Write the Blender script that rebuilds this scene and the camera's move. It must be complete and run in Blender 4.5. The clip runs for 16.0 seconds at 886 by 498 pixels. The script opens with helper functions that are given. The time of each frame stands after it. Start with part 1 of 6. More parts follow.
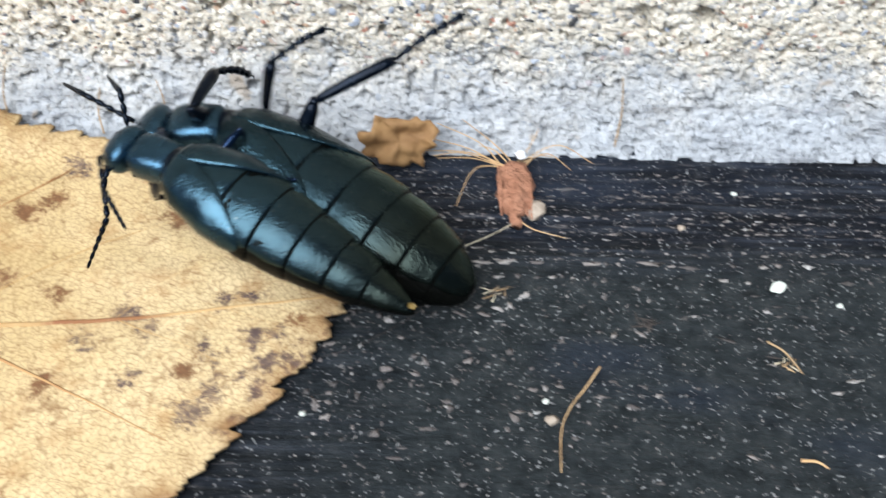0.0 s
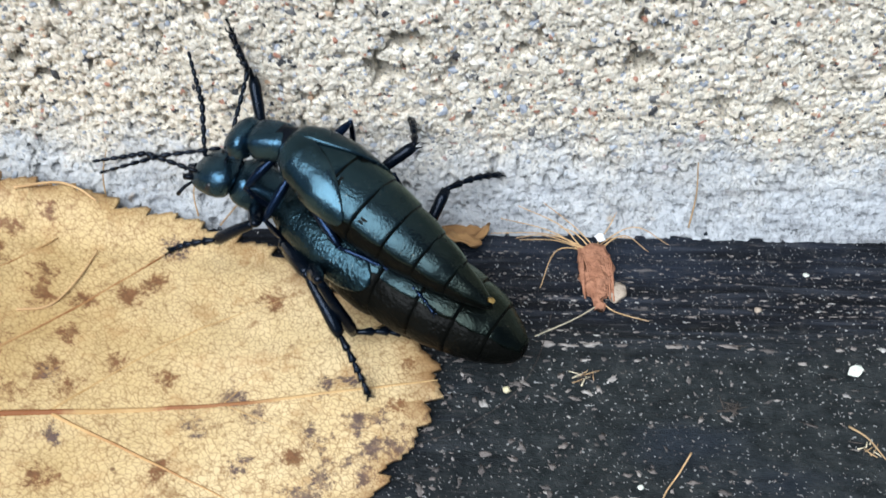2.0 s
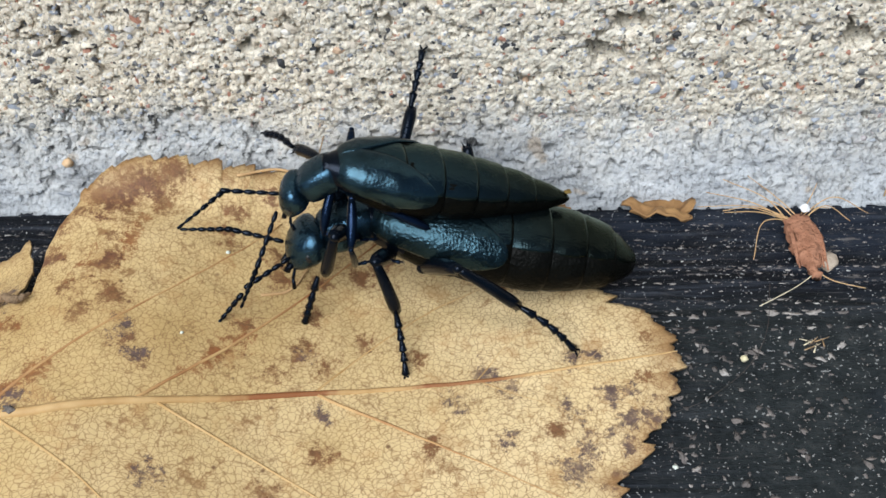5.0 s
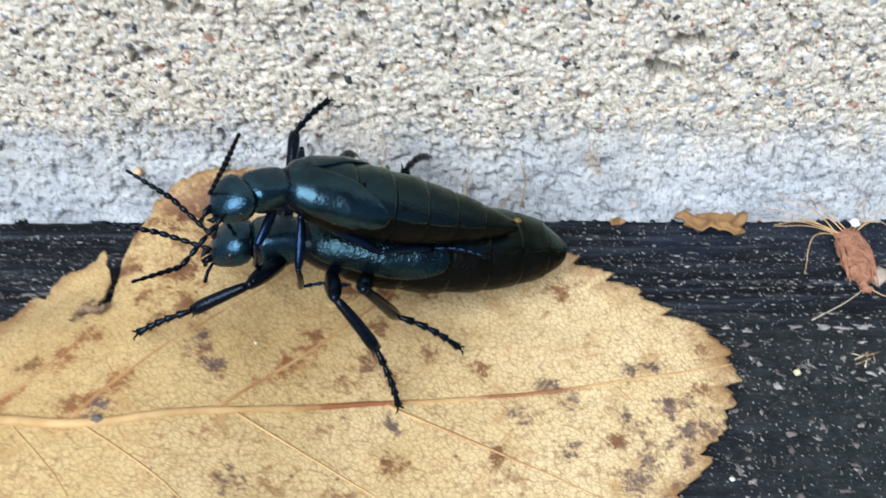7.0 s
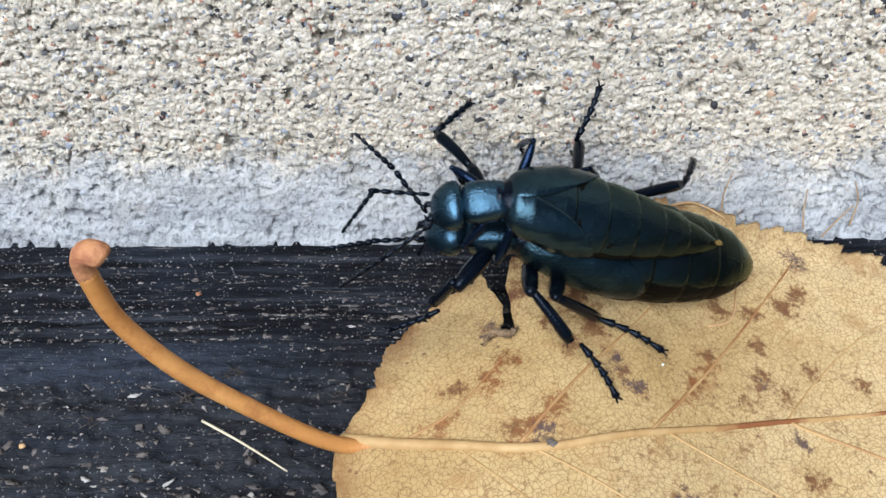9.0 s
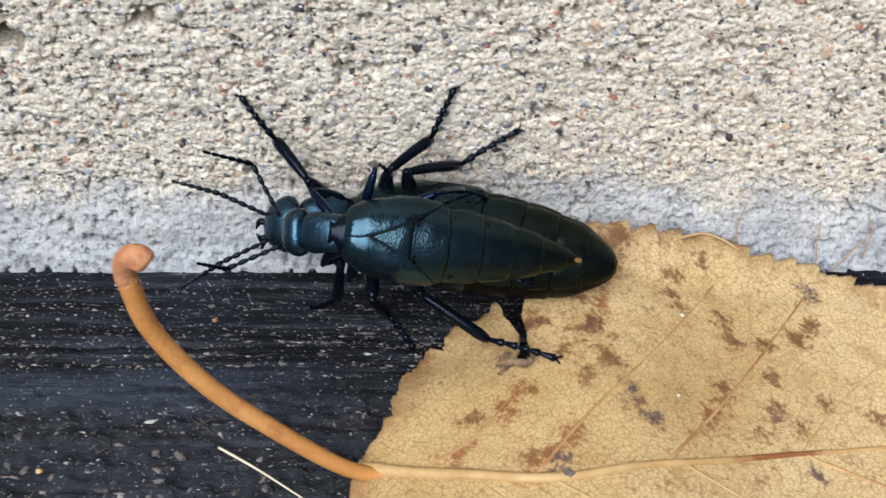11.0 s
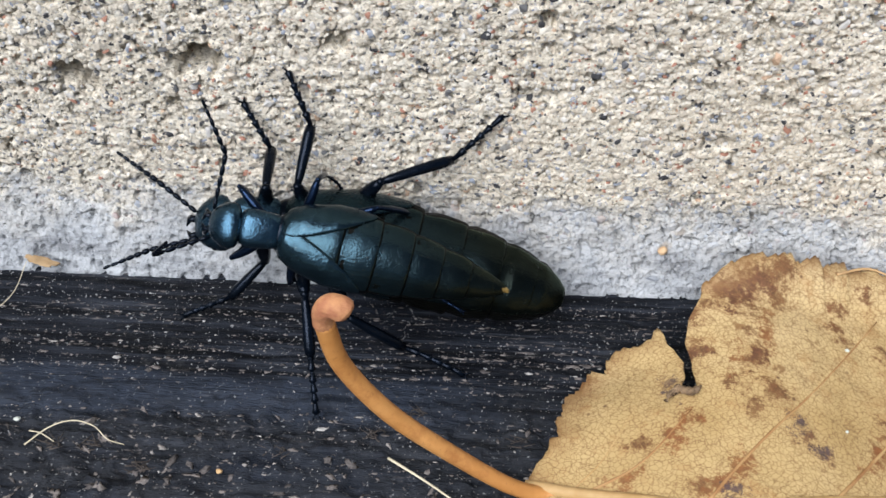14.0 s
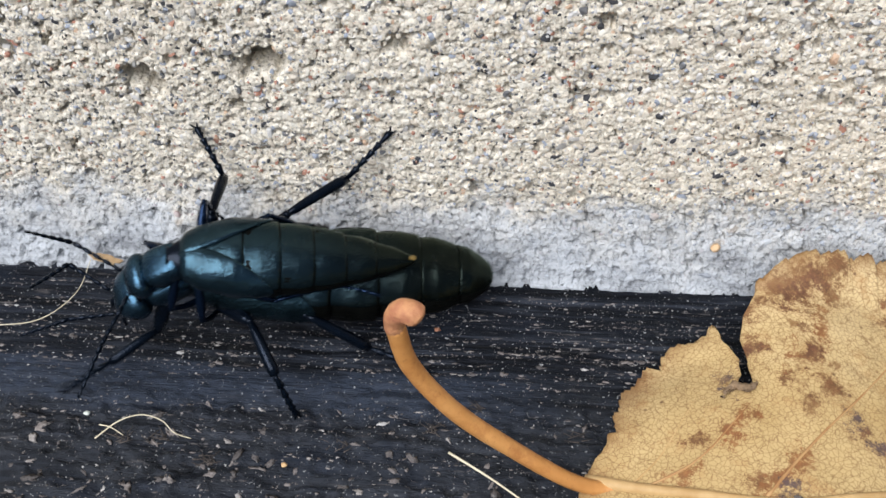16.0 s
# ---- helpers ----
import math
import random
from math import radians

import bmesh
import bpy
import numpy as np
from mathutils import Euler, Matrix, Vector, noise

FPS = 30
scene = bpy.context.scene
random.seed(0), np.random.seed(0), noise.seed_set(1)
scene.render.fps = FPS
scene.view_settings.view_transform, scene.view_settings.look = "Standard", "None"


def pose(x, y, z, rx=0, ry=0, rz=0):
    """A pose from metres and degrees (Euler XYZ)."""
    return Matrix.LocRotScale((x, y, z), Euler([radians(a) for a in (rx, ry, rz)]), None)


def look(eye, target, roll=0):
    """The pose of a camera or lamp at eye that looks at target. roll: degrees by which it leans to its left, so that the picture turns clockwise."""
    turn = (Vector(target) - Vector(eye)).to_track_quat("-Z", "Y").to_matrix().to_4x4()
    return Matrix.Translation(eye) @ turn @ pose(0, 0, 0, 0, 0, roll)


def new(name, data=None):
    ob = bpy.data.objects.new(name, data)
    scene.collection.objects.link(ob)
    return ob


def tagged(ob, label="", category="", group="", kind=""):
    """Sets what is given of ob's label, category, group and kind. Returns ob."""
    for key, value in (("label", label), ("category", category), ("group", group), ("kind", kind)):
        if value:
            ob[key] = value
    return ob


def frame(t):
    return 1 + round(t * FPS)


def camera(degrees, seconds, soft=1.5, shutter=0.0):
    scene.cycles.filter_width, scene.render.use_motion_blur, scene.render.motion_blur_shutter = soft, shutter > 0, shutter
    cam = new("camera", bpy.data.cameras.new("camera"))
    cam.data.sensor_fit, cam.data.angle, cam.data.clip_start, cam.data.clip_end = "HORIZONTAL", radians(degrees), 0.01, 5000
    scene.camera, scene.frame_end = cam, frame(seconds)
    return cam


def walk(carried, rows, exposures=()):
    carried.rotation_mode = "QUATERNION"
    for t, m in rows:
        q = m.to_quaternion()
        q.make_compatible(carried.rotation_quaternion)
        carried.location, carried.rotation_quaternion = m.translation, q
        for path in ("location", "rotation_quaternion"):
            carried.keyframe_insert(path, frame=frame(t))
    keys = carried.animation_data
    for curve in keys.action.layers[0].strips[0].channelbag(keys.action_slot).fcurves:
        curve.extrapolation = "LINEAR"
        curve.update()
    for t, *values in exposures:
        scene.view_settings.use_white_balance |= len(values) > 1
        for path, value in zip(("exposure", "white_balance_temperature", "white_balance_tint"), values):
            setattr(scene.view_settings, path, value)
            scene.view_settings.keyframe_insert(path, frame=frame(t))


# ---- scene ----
cam = camera(47.0, 16.0, soft=1.5, shutter=0.5)
PATH = [
    (0, -0.00447, -0.07633, 0.06151, 44.306, -1.601, -0.059),
    (0.5, -0.00986, -0.07464, 0.06337, 44.433, -1.636, 0.481),
    (1, -0.01063, -0.07574, 0.06434, 45.106, -1.475, 0.713),
    (1.5, -0.01111, -0.07487, 0.06486, 45.489, -1.665, 0.492),
    (2, -0.01205, -0.07475, 0.06770, 45.368, -1.529, 0.103),
    (2.5, -0.01420, -0.07414, 0.07164, 45.749, -0.494, -0.098),
    (3, -0.01618, -0.07342, 0.07209, 45.292, 0.034, -0.624),
    (3.5, -0.02388, -0.07447, 0.07482, 44.305, 0.598, -0.675),
    (4, -0.02760, -0.07573, 0.07152, 44.245, 0.628, -0.913),
    (4.2, -0.02900, -0.07636, 0.06938, 44.730, 0.049, -1.345),
    (6.3, -0.03616, -0.07457, 0.06914, 42.091, -1.420, -0.874),
    (6.5, -0.03636, -0.07467, 0.06923, 42.147, -1.228, -0.661),
    (7, -0.03782, -0.07516, 0.07349, 42.503, -0.681, -0.688),
    (7.5, -0.04208, -0.07326, 0.07685, 42.567, 0.243, -0.759),
    (8, -0.04861, -0.07180, 0.07489, 42.896, -0.463, -2.032),
    (8.5, -0.07192, -0.07250, 0.07715, 41.769, -1.773, -2.836),
    (8.7, -0.07685, -0.07334, 0.07589, 41.894, -2.346, -2.894),
    (10.8, -0.07748, -0.07308, 0.07685, 42.990, -2.836, -2.716),
    (11, -0.07866, -0.07332, 0.07649, 43.439, -2.908, -2.460),
    (11.5, -0.08038, -0.07359, 0.07641, 43.890, -2.531, -1.613),
    (12, -0.08137, -0.07373, 0.07644, 44.024, -2.090, -0.964),
    (12.5, -0.08268, -0.07432, 0.07571, 44.557, -1.517, -0.204),
    (13, -0.08373, -0.07491, 0.07731, 44.629, -1.207, 0.949),
    (13.5, -0.08600, -0.07435, 0.07791, 44.132, -1.207, 1.801),
    (14, -0.08659, -0.07406, 0.07831, 43.951, -1.141, 2.449),
    (14.5, -0.08819, -0.07404, 0.07813, 43.843, -0.820, 3.108),
    (15, -0.08837, -0.07372, 0.07813, 43.473, -0.348, 3.410),
    (15.5, -0.08948, -0.07418, 0.07855, 43.219, -0.232, 3.542),
    (16, -0.08987, -0.07469, 0.08010, 43.285, -0.153, 3.279),
]
walk(cam, [(t, pose(x, y, z, rx, ry, rz)) for t, x, y, z, rx, ry, rz in PATH], exposures=(
    (0.0, 0.63, 6150, 7), (0.5, 0.37, 6100, 6), (1.0, 0.25, 6050, 6), (1.5, 0.39, 6050, 6), (2.0, 0.47, 6100, 6), (2.5, 0.13, 6150, 7), (3.0, 0.06, 6200, 8), (3.5, 0.16, 6250, 8), (4.0, 0.20, 6300, 7),
    (6.5, 0.36, 6050, 6), (7.0, 0.46, 5950, 6), (7.5, 0.28, 6000, 8), (8.0, 0.24, 6050, 8), (8.5, 0.34, 6050, 8), (11.0, 0.27, 6350, 10), (11.5, 0.26, 6350, 10), (12.0, 0.19, 6350, 10), (12.5, 0.19, 6350, 10), (13.0, 0.23, 6350, 10), (13.5, 0.25, 6350, 10), (16.0, 0.29, 6350, 10)))

# ---- light: a bright overcast sky, with a soft sun high over the open side of the wall ----
SUN_FROM = Vector((-0.28, -0.55, 0.73)).normalized()
world = bpy.data.worlds.new("overcast_sky")
scene.world = world
world.use_nodes = True
wn = world.node_tree.nodes
sky = wn.new("ShaderNodeTexSky")
sky.sky_type, sky.sun_disc = "NISHITA", False
sky.sun_elevation = math.asin(SUN_FROM.z)
sky.sun_rotation = math.atan2(SUN_FROM.x, SUN_FROM.y)
wn["Background"].inputs["Strength"].default_value = 0.045
world.node_tree.links.new(sky.outputs["Color"], wn["Background"].inputs["Color"])
sun_data = bpy.data.lights.new("sun", "SUN")
sun_data.energy, sun_data.angle, sun_data.color = 4.3, radians(52), (0.97, 0.98, 1.0)
sun = new("sun", sun_data)
sun.matrix_world = look(SUN_FROM * 2, (0, 0, 0))

MM = 0.001
LEAF_PIVOT = Vector((-60, -26, 0)) * MM


# ---- materials ----
class Mat:
    """A node material on a Principled shader, with short calls for textures."""

    def __init__(self, name, rough=0.5, metal=0.0, spec=0.5):
        self.m = bpy.data.materials.new(name)
        self.m.use_nodes = True
        self.t = self.m.node_tree
        self.b = self.t.nodes["Principled BSDF"]
        self.b.inputs["Roughness"].default_value = rough
        self.b.inputs["Metallic"].default_value = metal
        self.b.inputs["Specular IOR Level"].default_value = spec
        self.pos = self.t.nodes.new("ShaderNodeTexCoord").outputs["Object"]

    def link(self, a, b):
        self.t.links.new(a, b)

    def mapped(self, scale):
        n = self.t.nodes.new("ShaderNodeMapping")
        n.inputs["Scale"].default_value = scale
        self.link(self.pos, n.inputs["Vector"])
        return n.outputs["Vector"]

    def noise(self, scale, detail=4, rough=0.55, vec=None):
        n = self.t.nodes.new("ShaderNodeTexNoise")
        n.inputs["Scale"].default_value, n.inputs["Detail"].default_value, n.inputs["Roughness"].default_value = scale, detail, rough
        self.link(vec or self.pos, n.inputs["Vector"])
        return n.outputs["Fac"]

    def cells(self, scale, feature="F1", out="Distance", vec=None):
        n = self.t.nodes.new("ShaderNodeTexVoronoi")
        n.feature = feature
        n.inputs["Scale"].default_value = scale
        self.link(vec or self.pos, n.inputs["Vector"])
        return n.outputs[out]

    def ramp(self, fac, stops, constant=False):
        n = self.t.nodes.new("ShaderNodeValToRGB")
        e = n.color_ramp.elements
        while len(e) < len(stops):
            e.new(0.5)
        for el, (p, c) in zip(e, stops):
            el.position = p
            el.color = (*(c if isinstance(c, tuple) else (c, c, c)), 1)
        if constant:
            n.color_ramp.interpolation = "CONSTANT"
        self.link(fac, n.inputs["Fac"])
        return n.outputs["Color"]

    def mix(self, fac, a, b, mode="MIX"):
        n = self.t.nodes.new("ShaderNodeMix")
        n.data_type, n.blend_type = "RGBA", mode
        for sock, v in ((n.inputs[0], fac), (n.inputs[6], a), (n.inputs[7], b)):
            if isinstance(v, (int, float)):
                sock.default_value = v
            elif isinstance(v, tuple):
                sock.default_value = (*v, 1)
            else:
                self.link(v, sock)
        return n.outputs[2]

    def math(self, op, a, b=0.0):
        n = self.t.nodes.new("ShaderNodeMath")
        n.operation = op
        for sock, v in ((n.inputs[0], a), (n.inputs[1], b)):
            if isinstance(v, (int, float)):
                sock.default_value = v
            else:
                self.link(v, sock)
        return n.outputs[0]

    def island(self):
        return self.t.nodes.new("ShaderNodeNewGeometry").outputs["Random Per Island"]

    def axis(self, i):
        n = self.t.nodes.new("ShaderNodeSeparateXYZ")
        self.link(self.pos, n.inputs[0])
        return n.outputs[i]

    def color(self, c):
        if isinstance(c, tuple):
            self.b.inputs["Base Color"].default_value = (*c, 1)
        else:
            self.link(c, self.b.inputs["Base Color"])
        return self

    def rough(self, r):
        self.link(r, self.b.inputs["Roughness"])
        return self

    def bump(self, height, dist, strength=1.0):
        n = self.t.nodes.new("ShaderNodeBump")
        n.inputs["Strength"].default_value, n.inputs["Distance"].default_value = strength, dist
        self.link(height, n.inputs["Height"])
        old = self.b.inputs["Normal"].links
        if old:
            self.link(old[0].from_socket, n.inputs["Normal"])
        self.link(n.outputs["Normal"], self.b.inputs["Normal"])
        return self


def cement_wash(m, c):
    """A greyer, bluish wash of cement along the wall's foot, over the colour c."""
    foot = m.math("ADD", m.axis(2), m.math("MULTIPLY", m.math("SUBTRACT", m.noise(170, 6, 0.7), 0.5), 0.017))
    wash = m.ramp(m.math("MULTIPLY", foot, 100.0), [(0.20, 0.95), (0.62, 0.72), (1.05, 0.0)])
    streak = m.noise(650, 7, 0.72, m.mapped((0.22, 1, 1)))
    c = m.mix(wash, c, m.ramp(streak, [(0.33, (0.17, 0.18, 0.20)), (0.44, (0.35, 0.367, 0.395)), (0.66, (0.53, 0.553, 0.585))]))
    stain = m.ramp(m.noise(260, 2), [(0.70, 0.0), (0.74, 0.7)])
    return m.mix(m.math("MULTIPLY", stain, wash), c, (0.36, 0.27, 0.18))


def concrete():
    m = Mat("sandy_concrete", 0.92, 0, 0.2)
    base = m.ramp(m.noise(1900, 6, 0.75), [(0.29, (0.32, 0.27, 0.20)), (0.39, (0.73, 0.655, 0.535)), (0.62, (0.90, 0.84, 0.735))])
    grains = m.ramp(m.cells(3000, out="Color"), [(0.0, (0.70, 0.68, 0.65)), (0.45, (1, 1, 1)), (1.0, (1.08, 1.06, 1.0))])
    c = m.mix(0.8, base, grains, "MULTIPLY")
    c = m.mix(m.ramp(m.noise(45, 4, 0.6), [(0.46, 0.0), (0.72, 0.30)]), c, (0.66, 0.56, 0.42))
    # dark and coloured sand grains
    pick = m.ramp(m.cells(2300, out="Color"), [(0.0, (0.13, 0.13, 0.14)), (0.15, (0.46, 0.31, 0.22)), (0.20, (0.36, 0.39, 0.45)), (0.29, (1, 1, 1))], True)
    c = m.mix(m.ramp(m.cells(2300), [(0.30, 0.85), (0.42, 0.0)]), c, m.mix(1.0, c, pick, "MULTIPLY"))
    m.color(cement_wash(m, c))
    m.bump(m.ramp(m.noise(1500, 5, 0.7), [(0.36, 0.0), (0.46, 1.0)]), 0.00018, 0.8)
    m.bump(m.noise(3800, 5, 0.75), 0.00034, 0.65)
    m.bump(m.cells(2800), 0.0003, 0.4)
    return m.m


def pebble():
    m = Mat("aggregate_pebble", 0.8, 0, 0.25)
    c = m.ramp(m.island(), [(0.0, (0.62, 0.55, 0.455)), (0.28, (0.68, 0.63, 0.54)), (0.50, (0.53, 0.46, 0.37)), (0.60, (0.73, 0.695, 0.64)), (0.64, (0.58, 0.555, 0.53)),
                            (0.72, (0.40, 0.38, 0.355)), (0.79, (0.33, 0.355, 0.41)), (0.855, (0.15, 0.15, 0.155)), (0.905, (0.40, 0.205, 0.145)), (0.935, (0.56, 0.39, 0.27)), (0.955, (0.05, 0.05, 0.055))], True)
    c = m.mix(0.6, c, m.ramp(m.noise(2500, 4), [(0.3, 0.65), (0.7, 1.12)]), "MULTIPLY")
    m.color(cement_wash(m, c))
    m.bump(m.noise(4000, 4), 0.0002, 0.6)
    return m.m


def black_wood():
    m = Mat("black_stained_wood", 0.5, 0, 0.11)
    along = m.mapped((0.05, 1, 1))
    grain = m.noise(1100, 6, 0.68, along)
    c = m.ramp(grain, [(0.34, (0.0008, 0.0010, 0.0015)), (0.50, (0.0060, 0.0074, 0.0112)), (0.66, (0.032, 0.037, 0.049))])
    # where the stain has weathered off the grain shows less and the wood is a warmer charcoal
    worn_off = m.math("MULTIPLY", m.ramp(m.math("ADD", m.axis(0), 0.05), [(0.028, 0.0), (0.046, 1.0)]), m.ramp(m.math("MULTIPLY", m.axis(1), -10.0), [(0.145, 0.0), (0.20, 1.0)]))
    mottle = m.noise(520, 8, 0.78)
    charcoal = m.ramp(mottle, [(0.36, (0.0075, 0.0095, 0.0108)), (0.52, (0.0212, 0.0258, 0.0280)), (0.70, (0.047, 0.051, 0.052))])
    c = m.mix(m.math("MULTIPLY", worn_off, 0.95), c, charcoal)
    c = m.mix(m.ramp(m.noise(70, 3, 0.5, m.mapped((0.35, 1, 1))), [(0.54, 0.0), (0.62, 0.45)]), c, (0.018, 0.025, 0.042))
    # worn lines along the grain, and dust
    worn = m.ramp(m.noise(2200, 3, 0.65, m.mapped((0.10, 1, 1))), [(0.62, 0.0), (0.69, 0.85)])
    worn = m.math("MULTIPLY", worn, m.ramp(m.noise(260, 3, 0.6, m.mapped((0.12, 1, 1))), [(0.47, 0.0), (0.60, 1.0)]))
    worn = m.math("MULTIPLY", worn, m.math("SUBTRACT", 1.0, m.math("MULTIPLY", worn_off, 0.9)))
    c = m.mix(worn, c, (0.16, 0.145, 0.14))
    dust = m.ramp(m.noise(3300, 1), [(0.685, 0.0), (0.715, 0.9)])
    c = m.mix(dust, c, (0.30, 0.30, 0.30))
    specks = m.math("MULTIPLY", m.ramp(m.cells(1500), [(0.035, 1.0), (0.075, 0.0)]), m.ramp(m.noise(420, 3), [(0.55, 0.0), (0.63, 1.0)]))
    c = m.mix(specks, c, (0.38, 0.38, 0.37))
    film = m.math("MULTIPLY", m.ramp(m.noise(900, 6, 0.75), [(0.52, 0.0), (0.70, 0.30)]), m.ramp(m.noise(60, 3), [(0.42, 0.0), (0.62, 1.0)]))
    c = m.mix(film, c, (0.10, 0.098, 0.095))
    scoured = m.math("MULTIPLY", m.ramp(m.math("MULTIPLY", m.axis(0), -10.0), [(0.60, 0.0), (0.78, 1.0)]), m.ramp(m.math("MULTIPLY", m.axis(1), -10.0), [(0.16, 0.0), (0.23, 1.0)]))
    scoured = m.math("MULTIPLY", scoured, m.ramp(m.noise(520, 7, 0.75, m.mapped((0.4, 1, 1))), [(0.40, 0.15), (0.62, 1.0)]))
    c = m.mix(m.math("MULTIPLY", scoured, 0.75), c, (0.034, 0.037, 0.044))
    # bluish grazing sheen on the board, put into the colour as a wavy band
    wave = m.math("ADD", m.math("MULTIPLY", m.axis(1), -10.0), m.math("MULTIPLY", m.math("SUBTRACT", m.noise(110, 4, 0.6, m.mapped((0.5, 1, 1))), 0.5), 0.06))
    sheen_band = m.math("MULTIPLY", m.ramp(wave, [(0.155, 0.0), (0.168, 1.0), (0.205, 0.8), (0.222, 0.0)]), m.ramp(m.math("MULTIPLY", m.axis(0), -10.0), [(0.80, 0.0), (0.92, 1.0)]))
    c = m.mix(m.math("MULTIPLY", sheen_band, m.ramp(m.noise(1300, 6, 0.75, m.mapped((0.35, 1, 1))), [(0.36, 0.2), (0.62, 0.9)])), c, (0.034, 0.044, 0.066))
    m.color(c)
    m.rough(m.ramp(m.noise(160, 4), [(0.3, 0.36), (0.7, 0.62)]))
    m.bump(m.mix(worn_off, grain, mottle), 0.0004, 0.9)
    m.bump(m.noise(3600, 5, 0.65, m.mapped((0.3, 1, 1))), 0.0002, 0.9)
    return m.m


# stains on the leaf: place, radius in mm
DARK_SPOTS = [(-27.3, -24.3, 1.2), (-25.4, -25.7, 1.0), (-29.9, -27.4, 0.9), (-19.8, -23.4, 0.8), (-18.1, -22.8, 0.7), (-16.9, -26.7, 1.1), (-20.7, -27.9, 0.8), (-19.1, -31.0, 0.8), (-15.8, -29.3, 1.1),
              (-20.9, -33.5, 1.2), (-17.1, -34.5, 0.8), (-56.8, -22.9, 0.9), (-55.3, -25.4, 0.8), (-63.5, -30.3, 0.9), (-35.2, -7.6, 1.0), (-42.2, -23.1, 0.6), (-67.2, -18.4, 0.6), (-67.0, -19.9, 0.5), (-25.6, -31.2, 0.5), (-52.7, -35.7, 0.8), (-40.6, -29.0, 0.5), (-14.0, -29.2, 1.0), (-16.2, -31.8, 0.9), (-17.7, -34.6, 0.9), (-11.4, -25.5, 0.8), (-13.0, -27.5, 0.6), (-19.7, -31.9, 0.7), (-15.5, -26.2, 0.5)]
RUST_SPOTS = [(-55.4, -5.6, 1.5), (-57.0, -6.6, 1.9), (-56.0, -8.2, 1.3), (-58.6, -7.4, 1.7), (-59.9, -8.0, 1.5), (-61.2, -8.2, 1.5), (-62.6, -9.4, 1.2), (-60.4, -9.6, 0.9), (-64.3, -10.6, 1.0), (-60.4, -18.0, 0.5), (-59.3, -13.0, 0.6), (-58.5, -9.6, 0.6), (-66.4, -22.4, 0.5), (-68.2, -24.6, 0.6), (-49.2, -24.0, 0.7), (-47.8, -22.4, 0.6), (-64.6, -29.2, 0.9), (-64.2, -14.7, 1.1), (-59.1, -14.7, 1.0), (-62.1, -19.0, 0.8), (-58.2, -19.7, 1.3), (-67.5, -24.2, 0.7), (-70.4, -25.0, 1.0),
              (-74.3, -16.4, 1.0), (-45.4, -13.8, 0.9), (-44.7, -15.3, 1.0), (-41.6, -15.1, 0.8), (-50.6, -9.9, 0.8)]
RUST_SPOTS += [(-49.6, -8.0, 0.8), (-42.8, -23.4, 0.9), (-66.1, -29.4, 0.9), (-58.7, -10.9, 0.7), (-59.9, -16.4, 0.9),
              (-38.1, -13.8, 1.2), (-35.8, -11.9, 0.9), (-49.8, -11.6, 0.6), (-47.4, -20.9, 0.8), (-40.6, -23.9, 0.9), (-42.2, -21.9, 0.8), (-44.8, -25.2, 0.7), (-60.3, -21.0, 1.0), (-45.6, -12.5, 0.8), (-42.0, -18.9, 0.7),
              (-40.7, -32.5, 0.8), (-37.4, -21.3, 0.6), (-33.0, -22.8, 0.7), (-37.6, -13.7, 0.9), (-25.2, -13.6, 1.1), (-32.2, -31.4, 1.1), (-22.1, -30.0, 0.8), (-13.1, -20.9, 0.6), (-13.9, -25.0, 0.8), (-44.3, -36.9, 1.4), (-46.5, -6.3, 0.8)]

# russet streaks along the veins: from, to, half width in mm
STREAKS = [((-68.2, -25.4), (-65.8, -22.5), 0.45), ((-72.8, -29.0), (-70.6, -27.6), 0.45), ((-65.4, -30.2), (-61.6, -26.6), 0.45), ((-51.6, -26.4), (-47.2, -22.0), 0.45), ((-57.2, -10.2), (-58.4, -16.3), 0.35), ((-62.0, -17.3), (-60.3, -14.8), 0.35)]
PATCH = [(-57.3, -6.5, 0.8), (-57.0, -7.5, 1.0), (-58.6, -8.2, 1.1), (-60.4, -9.3, 1.1), (-64.4, -15.3, 0.9), (-59.0, -15.5, 0.9), (-55.9, -24.1, 0.8), (-54.5, -26.1, 0.6)]


